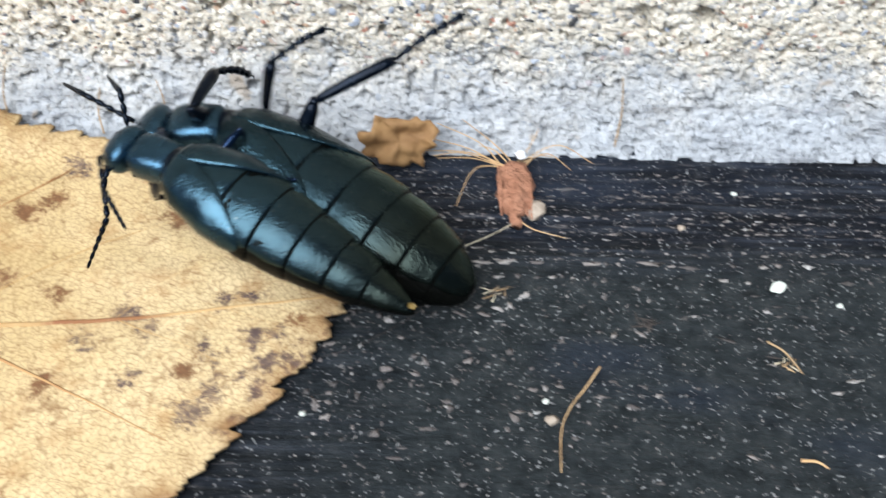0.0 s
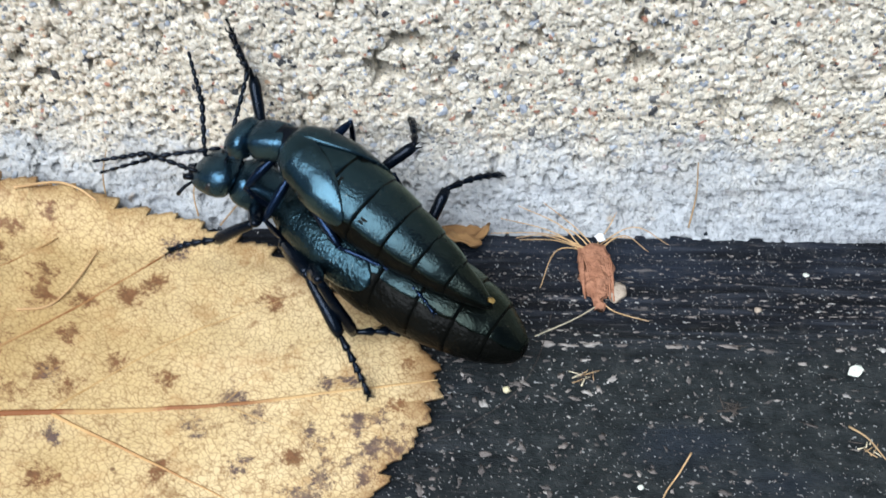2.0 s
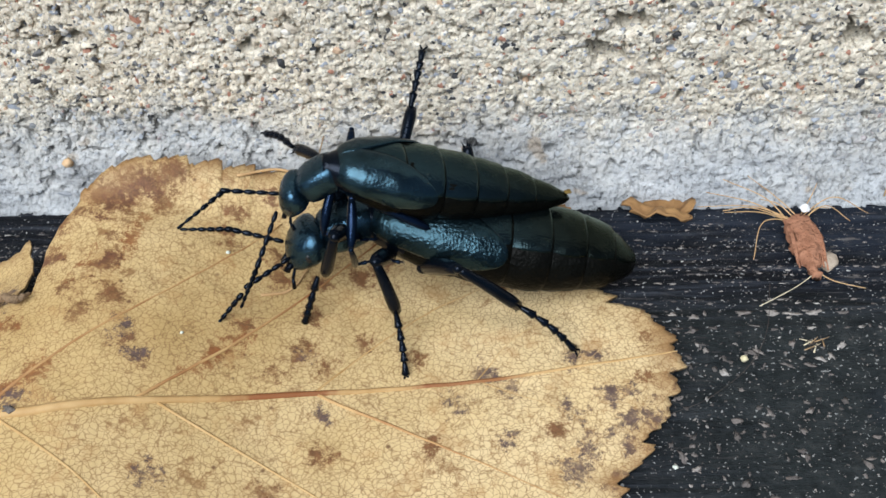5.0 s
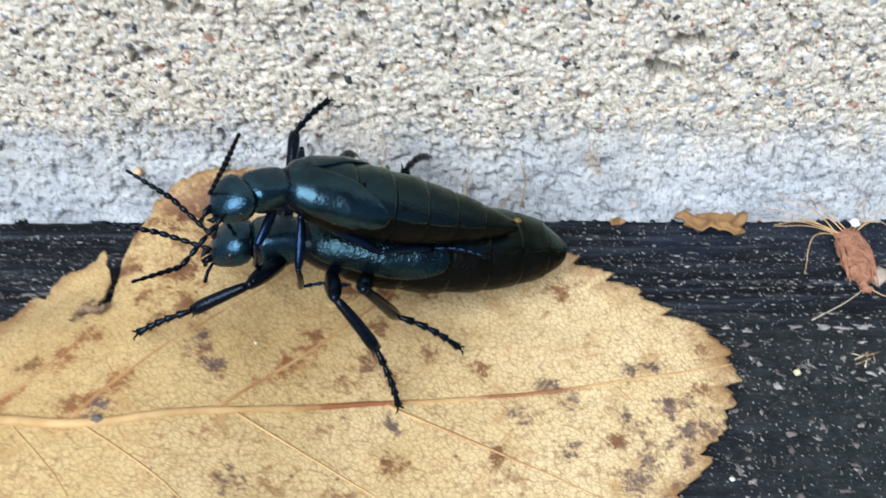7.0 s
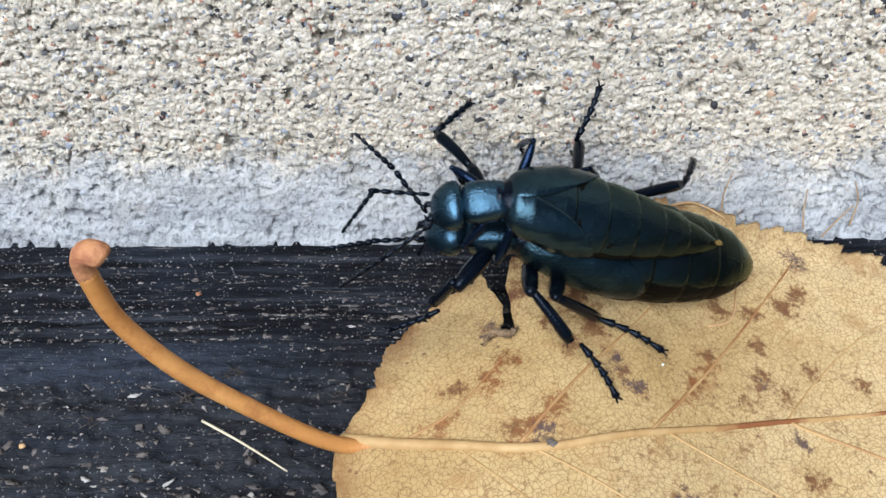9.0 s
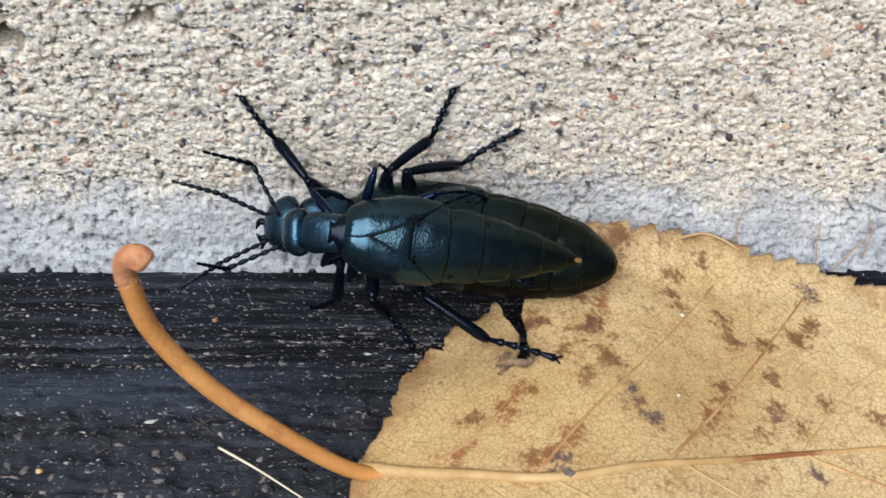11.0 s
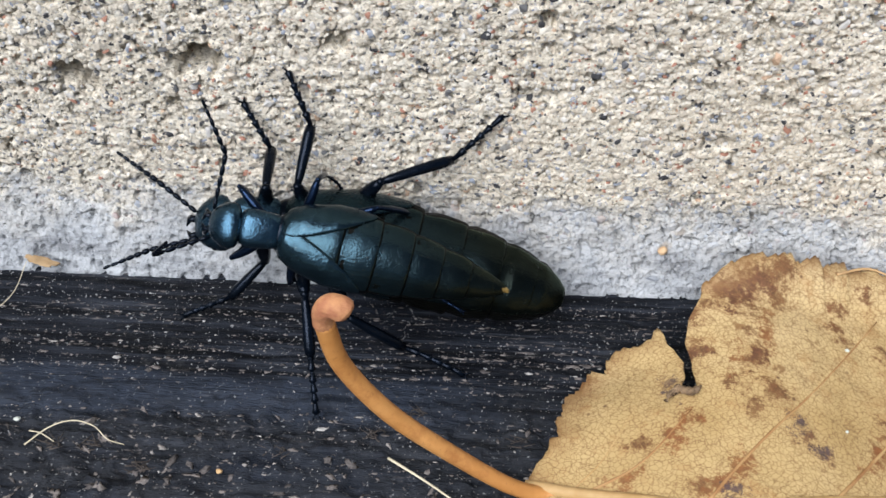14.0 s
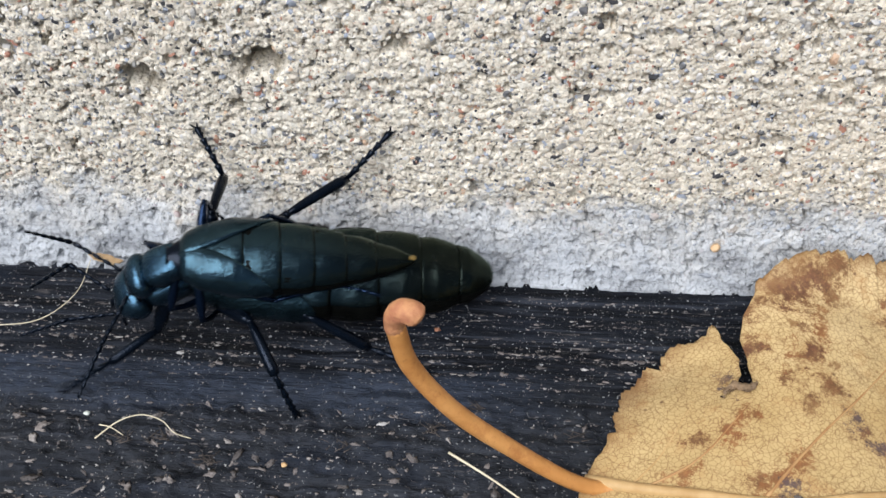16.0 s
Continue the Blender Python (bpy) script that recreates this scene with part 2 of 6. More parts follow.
def leaf_skin():
    m = Mat("dry_leaf_skin", 0.6, 0, 0.3)
    c = m.ramp(m.noise(45, 5, 0.6), [(0.3, (0.40, 0.268, 0.108)), (0.5, (0.50, 0.358, 0.166)), (0.72, (0.575, 0.43, 0.23))])
    # paler and more faded towards the tip
    fade = m.math("ADD", m.math("MULTIPLY", m.axis(0), 10.0), m.math("MULTIPLY", m.math("SUBTRACT", m.noise(90, 5, 0.65), 0.5), 0.25))
    c = m.mix(m.ramp(fade, [(0.14, 0.0), (0.38, 0.85)]), c, m.ramp(m.noise(160, 5, 0.65), [(0.3, (0.58, 0.435, 0.225)), (0.7, (0.70, 0.555, 0.335))]))
    warped = m.t.nodes.new("ShaderNodeVectorMath")
    warp = m.t.nodes.new("ShaderNodeTexNoise")
    warp.inputs["Scale"].default_value = 700
    m.link(m.pos, warp.inputs["Vector"])
    sc = m.t.nodes.new("ShaderNodeVectorMath")
    sc.operation = "SCALE"
    sc.inputs["Scale"].default_value = 0.0009
    m.link(warp.outputs["Color"], sc.inputs[0])
    m.link(m.pos, warped.inputs[0])
    m.link(sc.outputs[0], warped.inputs[1])
    w = warped.outputs[0]
    net = m.ramp(m.cells(2150, "DISTANCE_TO_EDGE", vec=w), [(0.0, 1.0), (0.085, 0.0)])
    net2 = m.ramp(m.cells(620, "DISTANCE_TO_EDGE", vec=w), [(0.0, 1.0), (0.026, 0.0)])
    c = m.mix(m.math("MULTIPLY", net, 0.80), c, (0.20, 0.105, 0.040))
    c = m.mix(m.math("MULTIPLY", net2, 0.60), c, (0.18, 0.09, 0.034))

    def stains(c, spots, tone, strength):
        mask, flat = None, m.mapped((1, 1, 0))
        ragged = m.math("MULTIPLY", m.math("SUBTRACT", m.noise(750, 8, 0.85), 0.5), 0.011)
        for x, y, r in spots:
            n = m.t.nodes.new("ShaderNodeVectorMath")
            n.operation = "DISTANCE"
            m.link(flat, n.inputs[0])
            n.inputs[1].default_value = (x * MM - LEAF_PIVOT.x, y * MM - LEAF_PIVOT.y, float(0.0))
            q = m.math("DIVIDE", m.math("ADD", n.outputs["Value"], ragged), r * 0.78 * MM)
            mask = q if mask is None else m.math("MINIMUM", mask, q)
        halo = m.ramp(m.math("MULTIPLY", mask, 0.25), [(0.15, 0.45), (0.52, 0.0)])
        c = m.mix(halo, c, (0.29, 0.155, 0.06))
        fac = m.ramp(m.math("MULTIPLY", mask, 0.5), [(0.06, strength), (0.40, strength * 0.80), (0.60, 0.0)])
        fac = m.math("MULTIPLY", fac, m.ramp(m.noise(620, 6, 0.75), [(0.38, 0.62), (0.52, 1.0)]))
        return m.mix(fac, c, m.mix(m.ramp(m.noise(1400, 4, 0.7), [(0.36, 0.0), (0.64, 1.0)]), tone, tuple(v * 1.7 for v in tone)))

    rust = m.ramp(m.noise(300, 6, 0.7), [(0.54, 0.0), (0.66, 0.5)])
    c = m.mix(rust, c, (0.33, 0.17, 0.06))
    brown = m.math("MULTIPLY", m.ramp(m.noise(480, 5, 0.7), [(0.57, 0.0), (0.65, 0.75)]), m.ramp(m.noise(90, 3), [(0.48, 0.0), (0.60, 1.0)]))
    c = m.mix(brown, c, (0.20, 0.095, 0.035))
    c = stains(c, RUST_SPOTS, (0.092, 0.035, 0.014), 0.88)
    c = stains(c, [(a[0] + (b[0] - a[0]) * k / 6, a[1] + (b[1] - a[1]) * k / 6, r) for a, b, r in STREAKS for k in range(7)], (0.150, 0.056, 0.019), 0.80)
    c = stains(c, PATCH, (0.085, 0.036, 0.020), 0.90)
    c = stains(c, DARK_SPOTS, (0.060, 0.040, 0.040), 0.95)
    fleck = m.ramp(m.cells(520), [(0.06, 1.0), (0.12, 0.0)])
    c = m.mix(m.math("MULTIPLY", fleck, m.ramp(m.noise(110, 2), [(0.5, 0.0), (0.6, 0.9)])), c, (0.14, 0.07, 0.035))
    # the margin has gone brown and brittle
    edge = m.t.nodes.new("ShaderNodeAttribute")
    edge.attribute_name = "margin"
    c = m.mix(m.math("MULTIPLY", edge.outputs["Fac"], m.ramp(m.noise(260, 4), [(0.40, 0.15), (0.60, 0.85)])), c, (0.22, 0.11, 0.04))
    m.color(c)
    m.bump(m.cells(1750, "DISTANCE_TO_EDGE", vec=w), 0.0001, 0.35)
    m.bump(m.noise(300, 5), 0.0006, 0.3)
    return m.m


def cuticle(name, tint, rough, metal, pits, depth, spec=0.4, wrinkle=0.0, sheen=(1, 1, 1), dust=0.0, fore=None):
    m = Mat(name, rough, metal, spec)
    m.b.inputs["Specular Tint"].default_value = (*sheen, 1)
    c = m.mix(m.ramp(m.noise(500, 4), [(0.3, 0.0), (0.7, 1.0)]), tuple(v * 0.7 for v in tint), tuple(v * 1.3 for v in tint))
    if fore:
        # another tint towards the neck: view-dependent teal sheen put into the colour
        back = m.math("ADD", m.math("MULTIPLY", m.axis(0), -10.0), m.math("MULTIPLY", m.noise(260, 4), 0.05))
        c = m.mix(m.ramp(back, [(0.09, 1.0), (0.21, 0.0)]), c, fore)
    if dust:
        # fine pale dust
        c = m.mix(m.ramp(m.noise(4200, 2), [(0.70, 0.0), (0.76, dust)]), c, (0.20, 0.19, 0.16))
    m.color(c)
    m.rough(m.ramp(m.noise(700, 4), [(0.3, rough - 0.05), (0.7, rough + 0.09)]))
    m.bump(m.cells(pits), depth, 0.45)
    m.bump(m.noise(pits * 1.7, 4), depth * 0.5, 0.5)
    if wrinkle:
        m.bump(m.noise(800, 4, 0.6, m.mapped((0.35, 1, 1))), wrinkle, 0.6)
        m.bump(m.noise(330, 3), wrinkle * 2, 0.6)
    return m.m


def plain(name, a, b, scale, rough=0.7, bump=0.0003):
    m = Mat(name, rough, 0, 0.3)
    m.color(m.ramp(m.noise(scale, 5, 0.6), [(0.3, a), (0.7, b)]))
    m.bump(m.noise(scale * 2.2, 4), bump, 0.7)
    return m.m


def fleck():
    """Crumbs of mineral and weathered wood, from near black to pale grey."""
    m = Mat("mineral_fleck", 0.85, 0, 0.2)
    c = m.ramp(m.island(), [(0.0, (0.085, 0.076, 0.073)), (0.40, (0.15, 0.132, 0.126)), (0.70, (0.235, 0.205, 0.19)), (0.92, (0.36, 0.33, 0.31)), (1.0, (0.52, 0.50, 0.48))])
    m.color(m.mix(0.7, c, m.ramp(m.noise(2200, 4, 0.6), [(0.3, 0.55), (0.7, 1.2)]), "MULTIPLY"))
    m.bump(m.noise(3300, 4), 0.0003, 0.7)
    return m.m


def midrib_skin():
    """Tan, gone russet over two stretches."""
    m = Mat("tan_midrib", 0.6, 0, 0.3)
    c = m.ramp(m.noise(300, 5, 0.6), [(0.3, (0.38, 0.225, 0.085)), (0.7, (0.53, 0.36, 0.17))])
    along = m.math("ADD", m.math("MULTIPLY", m.axis(0), 10.0), m.math("MULTIPLY", m.noise(400, 4, 0.7), 0.06))
    # x from the leaf's middle: the ramp's fractions are tenths of a metre
    red = m.ramp(along, [(0.145, 0.0), (0.165, 0.9), (0.225, 0.85), (0.245, 0.0), (0.285, 0.0), (0.30, 0.9), (0.37, 0.7), (0.39, 0.0)])
    m.color(m.mix(red, c, (0.20, 0.06, 0.02)))
    m.bump(m.noise(660, 4), 0.0003, 0.7)
    return m.m


def stalk_skin():
    """Orange, mottled red-brown in long smears and fine specks."""
    m = Mat("orange_stalk", 0.5, 0, 0.3)
    c = m.ramp(m.noise(160, 5, 0.6), [(0.3, (0.42, 0.175, 0.045)), (0.7, (0.58, 0.29, 0.095))])
    c = m.mix(m.ramp(m.noise(210, 6, 0.7), [(0.50, 0.0), (0.66, 0.65)]), c, (0.24, 0.075, 0.022))
    c = m.mix(m.ramp(m.noise(1600, 4, 0.7), [(0.60, 0.0), (0.70, 0.45)]), c, (0.20, 0.08, 0.03))
    m.color(c)
    m.bump(m.noise(350, 5), 0.0003, 0.7)
    return m.m


CONCRETE, PEBBLE, WOOD, LEAF = concrete(), pebble(), black_wood(), leaf_skin()
SHELL = cuticle("blue_black_shell", (0.030, 0.064, 0.096), 0.22, 0.92, 5200, 0.00005, 0.2, 0.00003, dust=0.4)
ROUGH_SHELL = cuticle("pitted_blue_shell", (0.027, 0.054, 0.072), 0.22, 0.92, 4200, 0.00003, 0.2, 0.00004, dust=0.6)
PITTED_SHELL = cuticle("coarse_pitted_shell", (0.020, 0.041, 0.053), 0.23, 0.92, 3600, 0.00010, 0.2, 0.00004, dust=0.6)
# teal and olive reflections on the back put into one colour gradient
BACK = cuticle("olive_black_hide", (0.0145, 0.0195, 0.0170), 0.21, 0.9, 5200, 0.00005, 0.12, 0.00006, (0.9, 1.0, 0.85), 0.6, fore=(0.024, 0.047, 0.061))
MEMBRANE = cuticle("black_fold_skin", (0.0022, 0.0024, 0.0020), 0.38, 0.0, 3500, 0.00008, 0.06, 0.0003)
LIMB = cuticle("black_limb", (0.0035, 0.0065, 0.0125), 0.17, 0.55, 6000, 0.00003, 0.2)
MALE_LIMB = cuticle("blue_black_limb", (0.006, 0.014, 0.034), 0.15, 0.8, 6000, 0.00003, 0.25)
EYE = cuticle("black_eye", (0.008, 0.008, 0.010), 0.22, 0.0, 9000, 0.00002)
VEIN = plain("tan_vein", (0.39, 0.235, 0.09), (0.54, 0.37, 0.175), 300, 0.6)
RUST_VEIN = plain("russet_vein", (0.26, 0.10, 0.035), (0.52, 0.34, 0.15), 160, 0.6)
STALK = stalk_skin()
STALK_END = plain("scarred_stalk_end", (0.33, 0.12, 0.065), (0.54, 0.27, 0.12), 800, 0.7)
MIDRIB = midrib_skin()
FIBRE = plain("pale_fibre", (0.42, 0.25, 0.115), (0.62, 0.42, 0.22), 500, 0.7)
STRAW = plain("bleached_straw", (0.52, 0.44, 0.30), (0.72, 0.65, 0.48), 500, 0.6)
ROOT = plain("rusty_root", (0.24, 0.105, 0.06), (0.42, 0.205, 0.125), 900, 0.9, 0.0008)
FLUFF = plain("white_fluff", (0.72, 0.72, 0.74), (0.85, 0.85, 0.87), 1500, 0.8)
FLECK = fleck()
CHIP = plain("pale_chip", (0.50, 0.53, 0.47), (0.70, 0.73, 0.66), 900, 0.6)
SEED = plain("yellow_grain", (0.50, 0.44, 0.26), (0.72, 0.65, 0.45), 900, 0.7)
STONE = plain("grey_pebble", (0.28, 0.22, 0.17), (0.42, 0.35, 0.28), 900, 0.75)
SOIL = plain("dark_soil", (0.035, 0.026, 0.018), (0.085, 0.065, 0.045), 60, 0.95, 0.004)
SPLINTER = plain("broken_dark_wood", (0.022, 0.018, 0.016), (0.10, 0.082, 0.072), 900, 0.8)
TAN = plain("tan_straw", (0.28, 0.18, 0.09), (0.46, 0.32, 0.18), 500, 0.7)
AMBER = plain("yellow_brown_tip", (0.10, 0.06, 0.015), (0.30, 0.20, 0.055), 1500, 0.5)


# ---- mesh helpers ----
def mesh_of(name, verts, faces, mat, smooth=True):
    me = bpy.data.meshes.new(name)
    me.from_pydata([tuple(v) for v in verts], [], [tuple(f) for f in faces])
    me.materials.append(mat)
    if smooth:
        me.polygons.foreach_set("use_smooth", [True] * len(me.polygons))
    me.update()
    return me


def part(name, me, parent, label=""):
    ob = new(name, me)
    ob.parent = parent
    return tagged(ob, label)


def thing(name, me, label, category, group="", kind="", at=None):
    ob = new(name, me)
    if at is not None:
        ob.matrix_basis = at
    return tagged(ob, label, category, group, kind)


def rings(stations, n=28, close=True):
    """A closed loft along x. stations: x, centre y, centre z, half width, half height up, half height down, squareness."""
    verts, faces = [], []
    for x, cy, cz, w, up, dn, sq in stations:
        for k in range(n):
            a = 2 * math.pi * k / n
            c, s = math.cos(a), math.sin(a)
            e = 2.0 / sq
            yy = math.copysign(abs(c) ** e, c) * w
            zz = math.copysign(abs(s) ** e, s) * (up if s > 0 else dn)
            verts.append((x, cy + yy, cz + zz))
    for i in range(len(stations) - 1):
        for k in range(n):
            a, b = i * n + k, i * n + (k + 1) % n
            faces.append((a, b, b + n, a + n))
    if close:
        faces.append(tuple(range(n - 1, -1, -1)))
        last = (len(stations) - 1) * n
        faces.append(tuple(range(last, last + n)))
    return verts, faces


def tube(points, radii, n=8):
    """A round tube along points, with end caps."""
    pts = [Vector(p) for p in points]
    verts, faces = [], []
    side = None
    for i, p in enumerate(pts):
        d = (pts[min(i + 1, len(pts) - 1)] - pts[max(i - 1, 0)]).normalized()
        if side is None:
            side = d.orthogonal().normalized()
        side = (side - d * side.dot(d)).normalized()
        up = d.cross(side)
        for k in range(n):
            a = 2 * math.pi * k / n
            verts.append(p + (side * math.cos(a) + up * math.sin(a)) * radii[i])
    for i in range(len(pts) - 1):
        for k in range(n):
            a, b = i * n + k, i * n + (k + 1) % n
            faces.append((a, b, b + n, a + n))
    faces.append(tuple(range(n - 1, -1, -1)))
    last = (len(pts) - 1) * n
    faces.append(tuple(range(last, last + n)))
    return verts, faces


def joined(*pieces):
    verts, faces = [], []
    for v, f in pieces:
        o = len(verts)
        verts += list(v)
        faces += [tuple(i + o for i in q) for q in f]
    return verts, faces


def scaled(piece, s=MM):
    return [Vector(v) * s for v in piece[0]], piece[1]


def smooth_line(points, steps):
    """Catmull-Rom through points."""
    p = [Vector(q) for q in points]
    p = [2 * p[0] - p[1]] + p + [2 * p[-1] - p[-2]]
    out = []
    for i in range(1, len(p) - 2):
        a, b, c, d = p[i - 1:i + 3]
        for k in range(steps):
            t = k / steps
            out.append(0.5 * (2 * b + (c - a) * t + (2 * a - 5 * b + 4 * c - d) * t * t + (3 * b - a - 3 * c + d) * t ** 3))
    out.append(p[-2])
    return out


def blob(seed, size, rough=0.25, level=2):
    """An uneven rounded lump."""
    bm = bmesh.new()
    bmesh.ops.create_icosphere(bm, subdivisions=level, radius=1)
    for v in bm.verts:
        k = 1 + rough * noise.noise(v.co * 1.6 + Vector((seed, seed * 2.3, 0)))
        v.co = Vector((v.co.x * size[0], v.co.y * size[1], v.co.z * size[2])) * k
    verts, faces = [v.co.copy() for v in bm.verts], [tuple(v.index for v in f.verts) for f in bm.faces]
    bm.free()
    return verts, faces


def smoothstep(a, b, v):
    u = np.clip((v - a) / (b - a), 0, 1)
    return u * u * (3 - 2 * u)


# ---- the wall: rough cast concrete with a smoother foot ----
def value_noise(x, y, cell, seed):
    """Smooth noise on arrays, -1 to 1, features about cell wide."""
    rng = np.random.RandomState(seed)
    table = rng.uniform(-1, 1, (256, 256))
    u, v = x / cell, y / cell
    i, j = np.floor(u).astype(int), np.floor(v).astype(int)
    fu, fv = u - i, v - j
    fu, fv = fu * fu * (3 - 2 * fu), fv * fv * (3 - 2 * fv)
    g = lambda a, b: table[a % 256, b % 256]
    return (g(i, j) * (1 - fu) + g(i + 1, j) * fu) * (1 - fv) + (g(i, j + 1) * (1 - fu) + g(i + 1, j + 1) * fu) * fv


def foot_profile(z):
    """How far the wall's face stands out at height z, in mm."""
    return 4.2 * np.clip(1 - np.maximum(z, 0) / 8.0, 0, 1) ** 1.3


def grid_faces(nu, nv):
    i, j = np.meshgrid(np.arange(nu - 1), np.arange(nv - 1), indexing="ij")
    a = (i * nv + j).ravel()
    return np.stack([a, a + 1, a + nv + 1, a + nv], 1)


def grid_mesh(name, verts, faces, mat):
    me = bpy.data.meshes.new(name)
    me.vertices.add(len(verts))
    me.vertices.foreach_set("co", np.asarray(verts, dtype=np.float32).ravel())
    me.loops.add(faces.size)
    me.loops.foreach_set("vertex_index", faces.astype(np.int32).ravel())
    me.polygons.add(len(faces))
    me.polygons.foreach_set("loop_start", np.arange(0, faces.size, faces.shape[1], dtype=np.int32))
    me.polygons.foreach_set("use_smooth", np.ones(len(faces), dtype=bool))
    me.materials.append(mat)
    me.update(calc_edges=True)
    me.validate()
    return me


# larger holes: place along the wall, height, radius, depth
HOLES = [(-14.6, 18.8, 0.9, 4.2), (-13.0, 19.2, 0.7, 2.6), (-16.0, 15.7, 1.05, 4.2), (6.6, 17.3, 1.3, 2.0), (19.9, 12.8, 1.2, 0.7), (14.4, 12.7, 0.9, 0.6),
         (-3.9, 18.4, 0.6, 0.6), (-46.1, 14.7, 0.6, 0.7), (-35.5, 19.1, 0.6, 0.6), (-62.6, 17.4, 0.8, 0.6), (-81.4, 21.9, 0.8, 0.7),
         (-98.0, 26.7, 1.0, 0.8), (-110.0, 24.2, 1.5, 3.4), (-111.6, 23.7, 1.1, 2.4), (-121.2, 21.2, 1.0, 4.0), (-122.5, 22.1, 1.4, 2.4), (-113.4, 19.2, 0.7, 1.2),
         (-79.8, 30.0, 0.7, 0.8), (-55.1, 24.4, 0.6, 0.6), (-134.0, 25.0, 0.9, 1.4)]


def wall_height(X, Z):
    """Relief of the wall's face, outwards, in mm, away from the grains: worn plateaus of sandy mortar with small sharp pits between them."""
    lean = X + 0.25 * Z
    h = 0.12 * value_noise(X, Z, 6.0, 1) + 0.06 * value_noise(X, Z, 2.1, 2)
    h += 0.12 * smoothstep(-0.25, 0.20, value_noise(lean * 0.7, Z * 1.2, 1.0, 3)) + 0.09 * smoothstep(-0.2, 0.2, value_noise(lean * 0.8, Z * 1.2, 0.55, 4))
    h += 0.05 * value_noise(X, Z, 0.30, 12)
    h -= 1.3 * smoothstep(0.72, 0.85, value_noise(lean * 0.75, Z * 1.35, 1.05, 5))
    h -= 0.5 * smoothstep(0.64, 0.85, value_noise(lean * 0.75, Z * 1.25, 0.6, 6))
    h -= 0.42 * smoothstep(0.52, 0.76, value_noise(X * 0.9, Z * 1.15, 0.4, 9))
    h -= 2.2 * smoothstep(0.66, 0.78, value_noise(X * 0.9, Z * 1.1, 0.75, 10))
    h -= 1.3 * smoothstep(0.64, 0.76, value_noise(X * 0.85, Z * 1.15, 0.50, 11))
    h *= 0.45 + 0.55 * smoothstep(3.0, 9.5, Z + 2.5 * value_noise(X, Z, 6.0, 7))
    for hx, hz, r, d in HOLES:
        q = ((X - hx + 0.2 * (Z - hz)) / r) ** 2 + ((Z - hz) / (r * 0.82)) ** 2
        h -= 4.6 * d * np.exp(-(q * (1 + 0.9 * value_noise(X, Z, 0.55, 8))) ** 1.8)
    return h


def build_wall():
    fine = np.arange(-150, 52, 0.19)
    xs = np.concatenate([np.linspace(-900, -155, 20), fine, np.linspace(57, 800, 20)])
    zs = np.concatenate([np.linspace(-60, -0.6, 4), np.arange(-0.3, 40, 0.19), np.linspace(45, 900, 22)])
    X, Z = np.meshgrid(xs, zs, indexing="ij")
    Y = -foot_profile(Z) - wall_height(X, Z)
    v = np.stack([X, Y, Z], -1).reshape(-1, 3) * MM
    face = grid_mesh("wall_face", v, grid_faces(len(xs), len(zs)), CONCRETE)
    wall = tagged(new("wall_north", face), "rough cream concrete wall with exposed sandy aggregate", "wall", kind="structure")
    bm = bmesh.new()
    bmesh.ops.create_cube(bm, size=1, matrix=Matrix.Translation((-0.05, 0.055, 0.42)) @ Matrix.Diagonal((1.7, 0.1, 0.96, 1)))
    core = bpy.data.meshes.new("wall_core")
    bm.to_mesh(core)
    bm.free()
    core.materials.append(CONCRETE)
    part("wall_core", core, wall)
    # grains of gravel bedded in the face
    rng = np.random.RandomState(12)
    bm = bmesh.new()
    bmesh.ops.create_icosphere(bm, subdivisions=1, radius=1)
    bv = np.array([q.co for q in bm.verts])
    bf = np.array([[q.index for q in f.verts] for f in bm.faces])
    bm.free()
    n = 64000
    px, pz = rng.uniform(-148, 50, n), rng.uniform(0.8, 35, n)
    keep = rng.rand(n) < 0.12 + 0.88 * smoothstep(3, 11, pz)
    px, pz = px[keep], pz[keep]
    n = len(px)
    size = 0.11 + 0.16 * rng.rand(n) + 0.30 * rng.rand(n) ** 8
    py = -foot_profile(pz) - wall_height(px, pz)
    ang = rng.rand(n) * math.pi
    flat = rng.uniform(0.45, 0.90, n)
    sink = rng.uniform(0.45, 1.0, n) * size * flat
    V = bv[None] * (1 + 0.28 * rng.uniform(-1, 1, (n, len(bv), 1)))
    V = V * np.stack([size * rng.uniform(0.8, 1.7, n), size * flat, size * rng.uniform(0.7, 1.1, n)], -1)[:, None]
    c, s = np.cos(ang)[:, None], np.sin(ang)[:, None]
    V = np.stack([V[..., 0] * c - V[..., 2] * s, V[..., 1], V[..., 0] * s + V[..., 2] * c], -1)
    V += np.stack([px, py + sink, pz], -1)[:, None]
    faces = (bf[None] + (np.arange(n) * len(bv))[:, None, None]).reshape(-1, 3)
    me = grid_mesh("gravel", V.reshape(-1, 3) * MM, faces, PEBBLE)
    me.polygons.foreach_set("use_smooth", np.zeros(len(me.polygons), dtype=bool))
    grains = part("gravel_grains", me, wall, "grey, tan and russet gravel grains in the concrete")
    grains["kind"] = "stuff"
    return wall


build_wall()


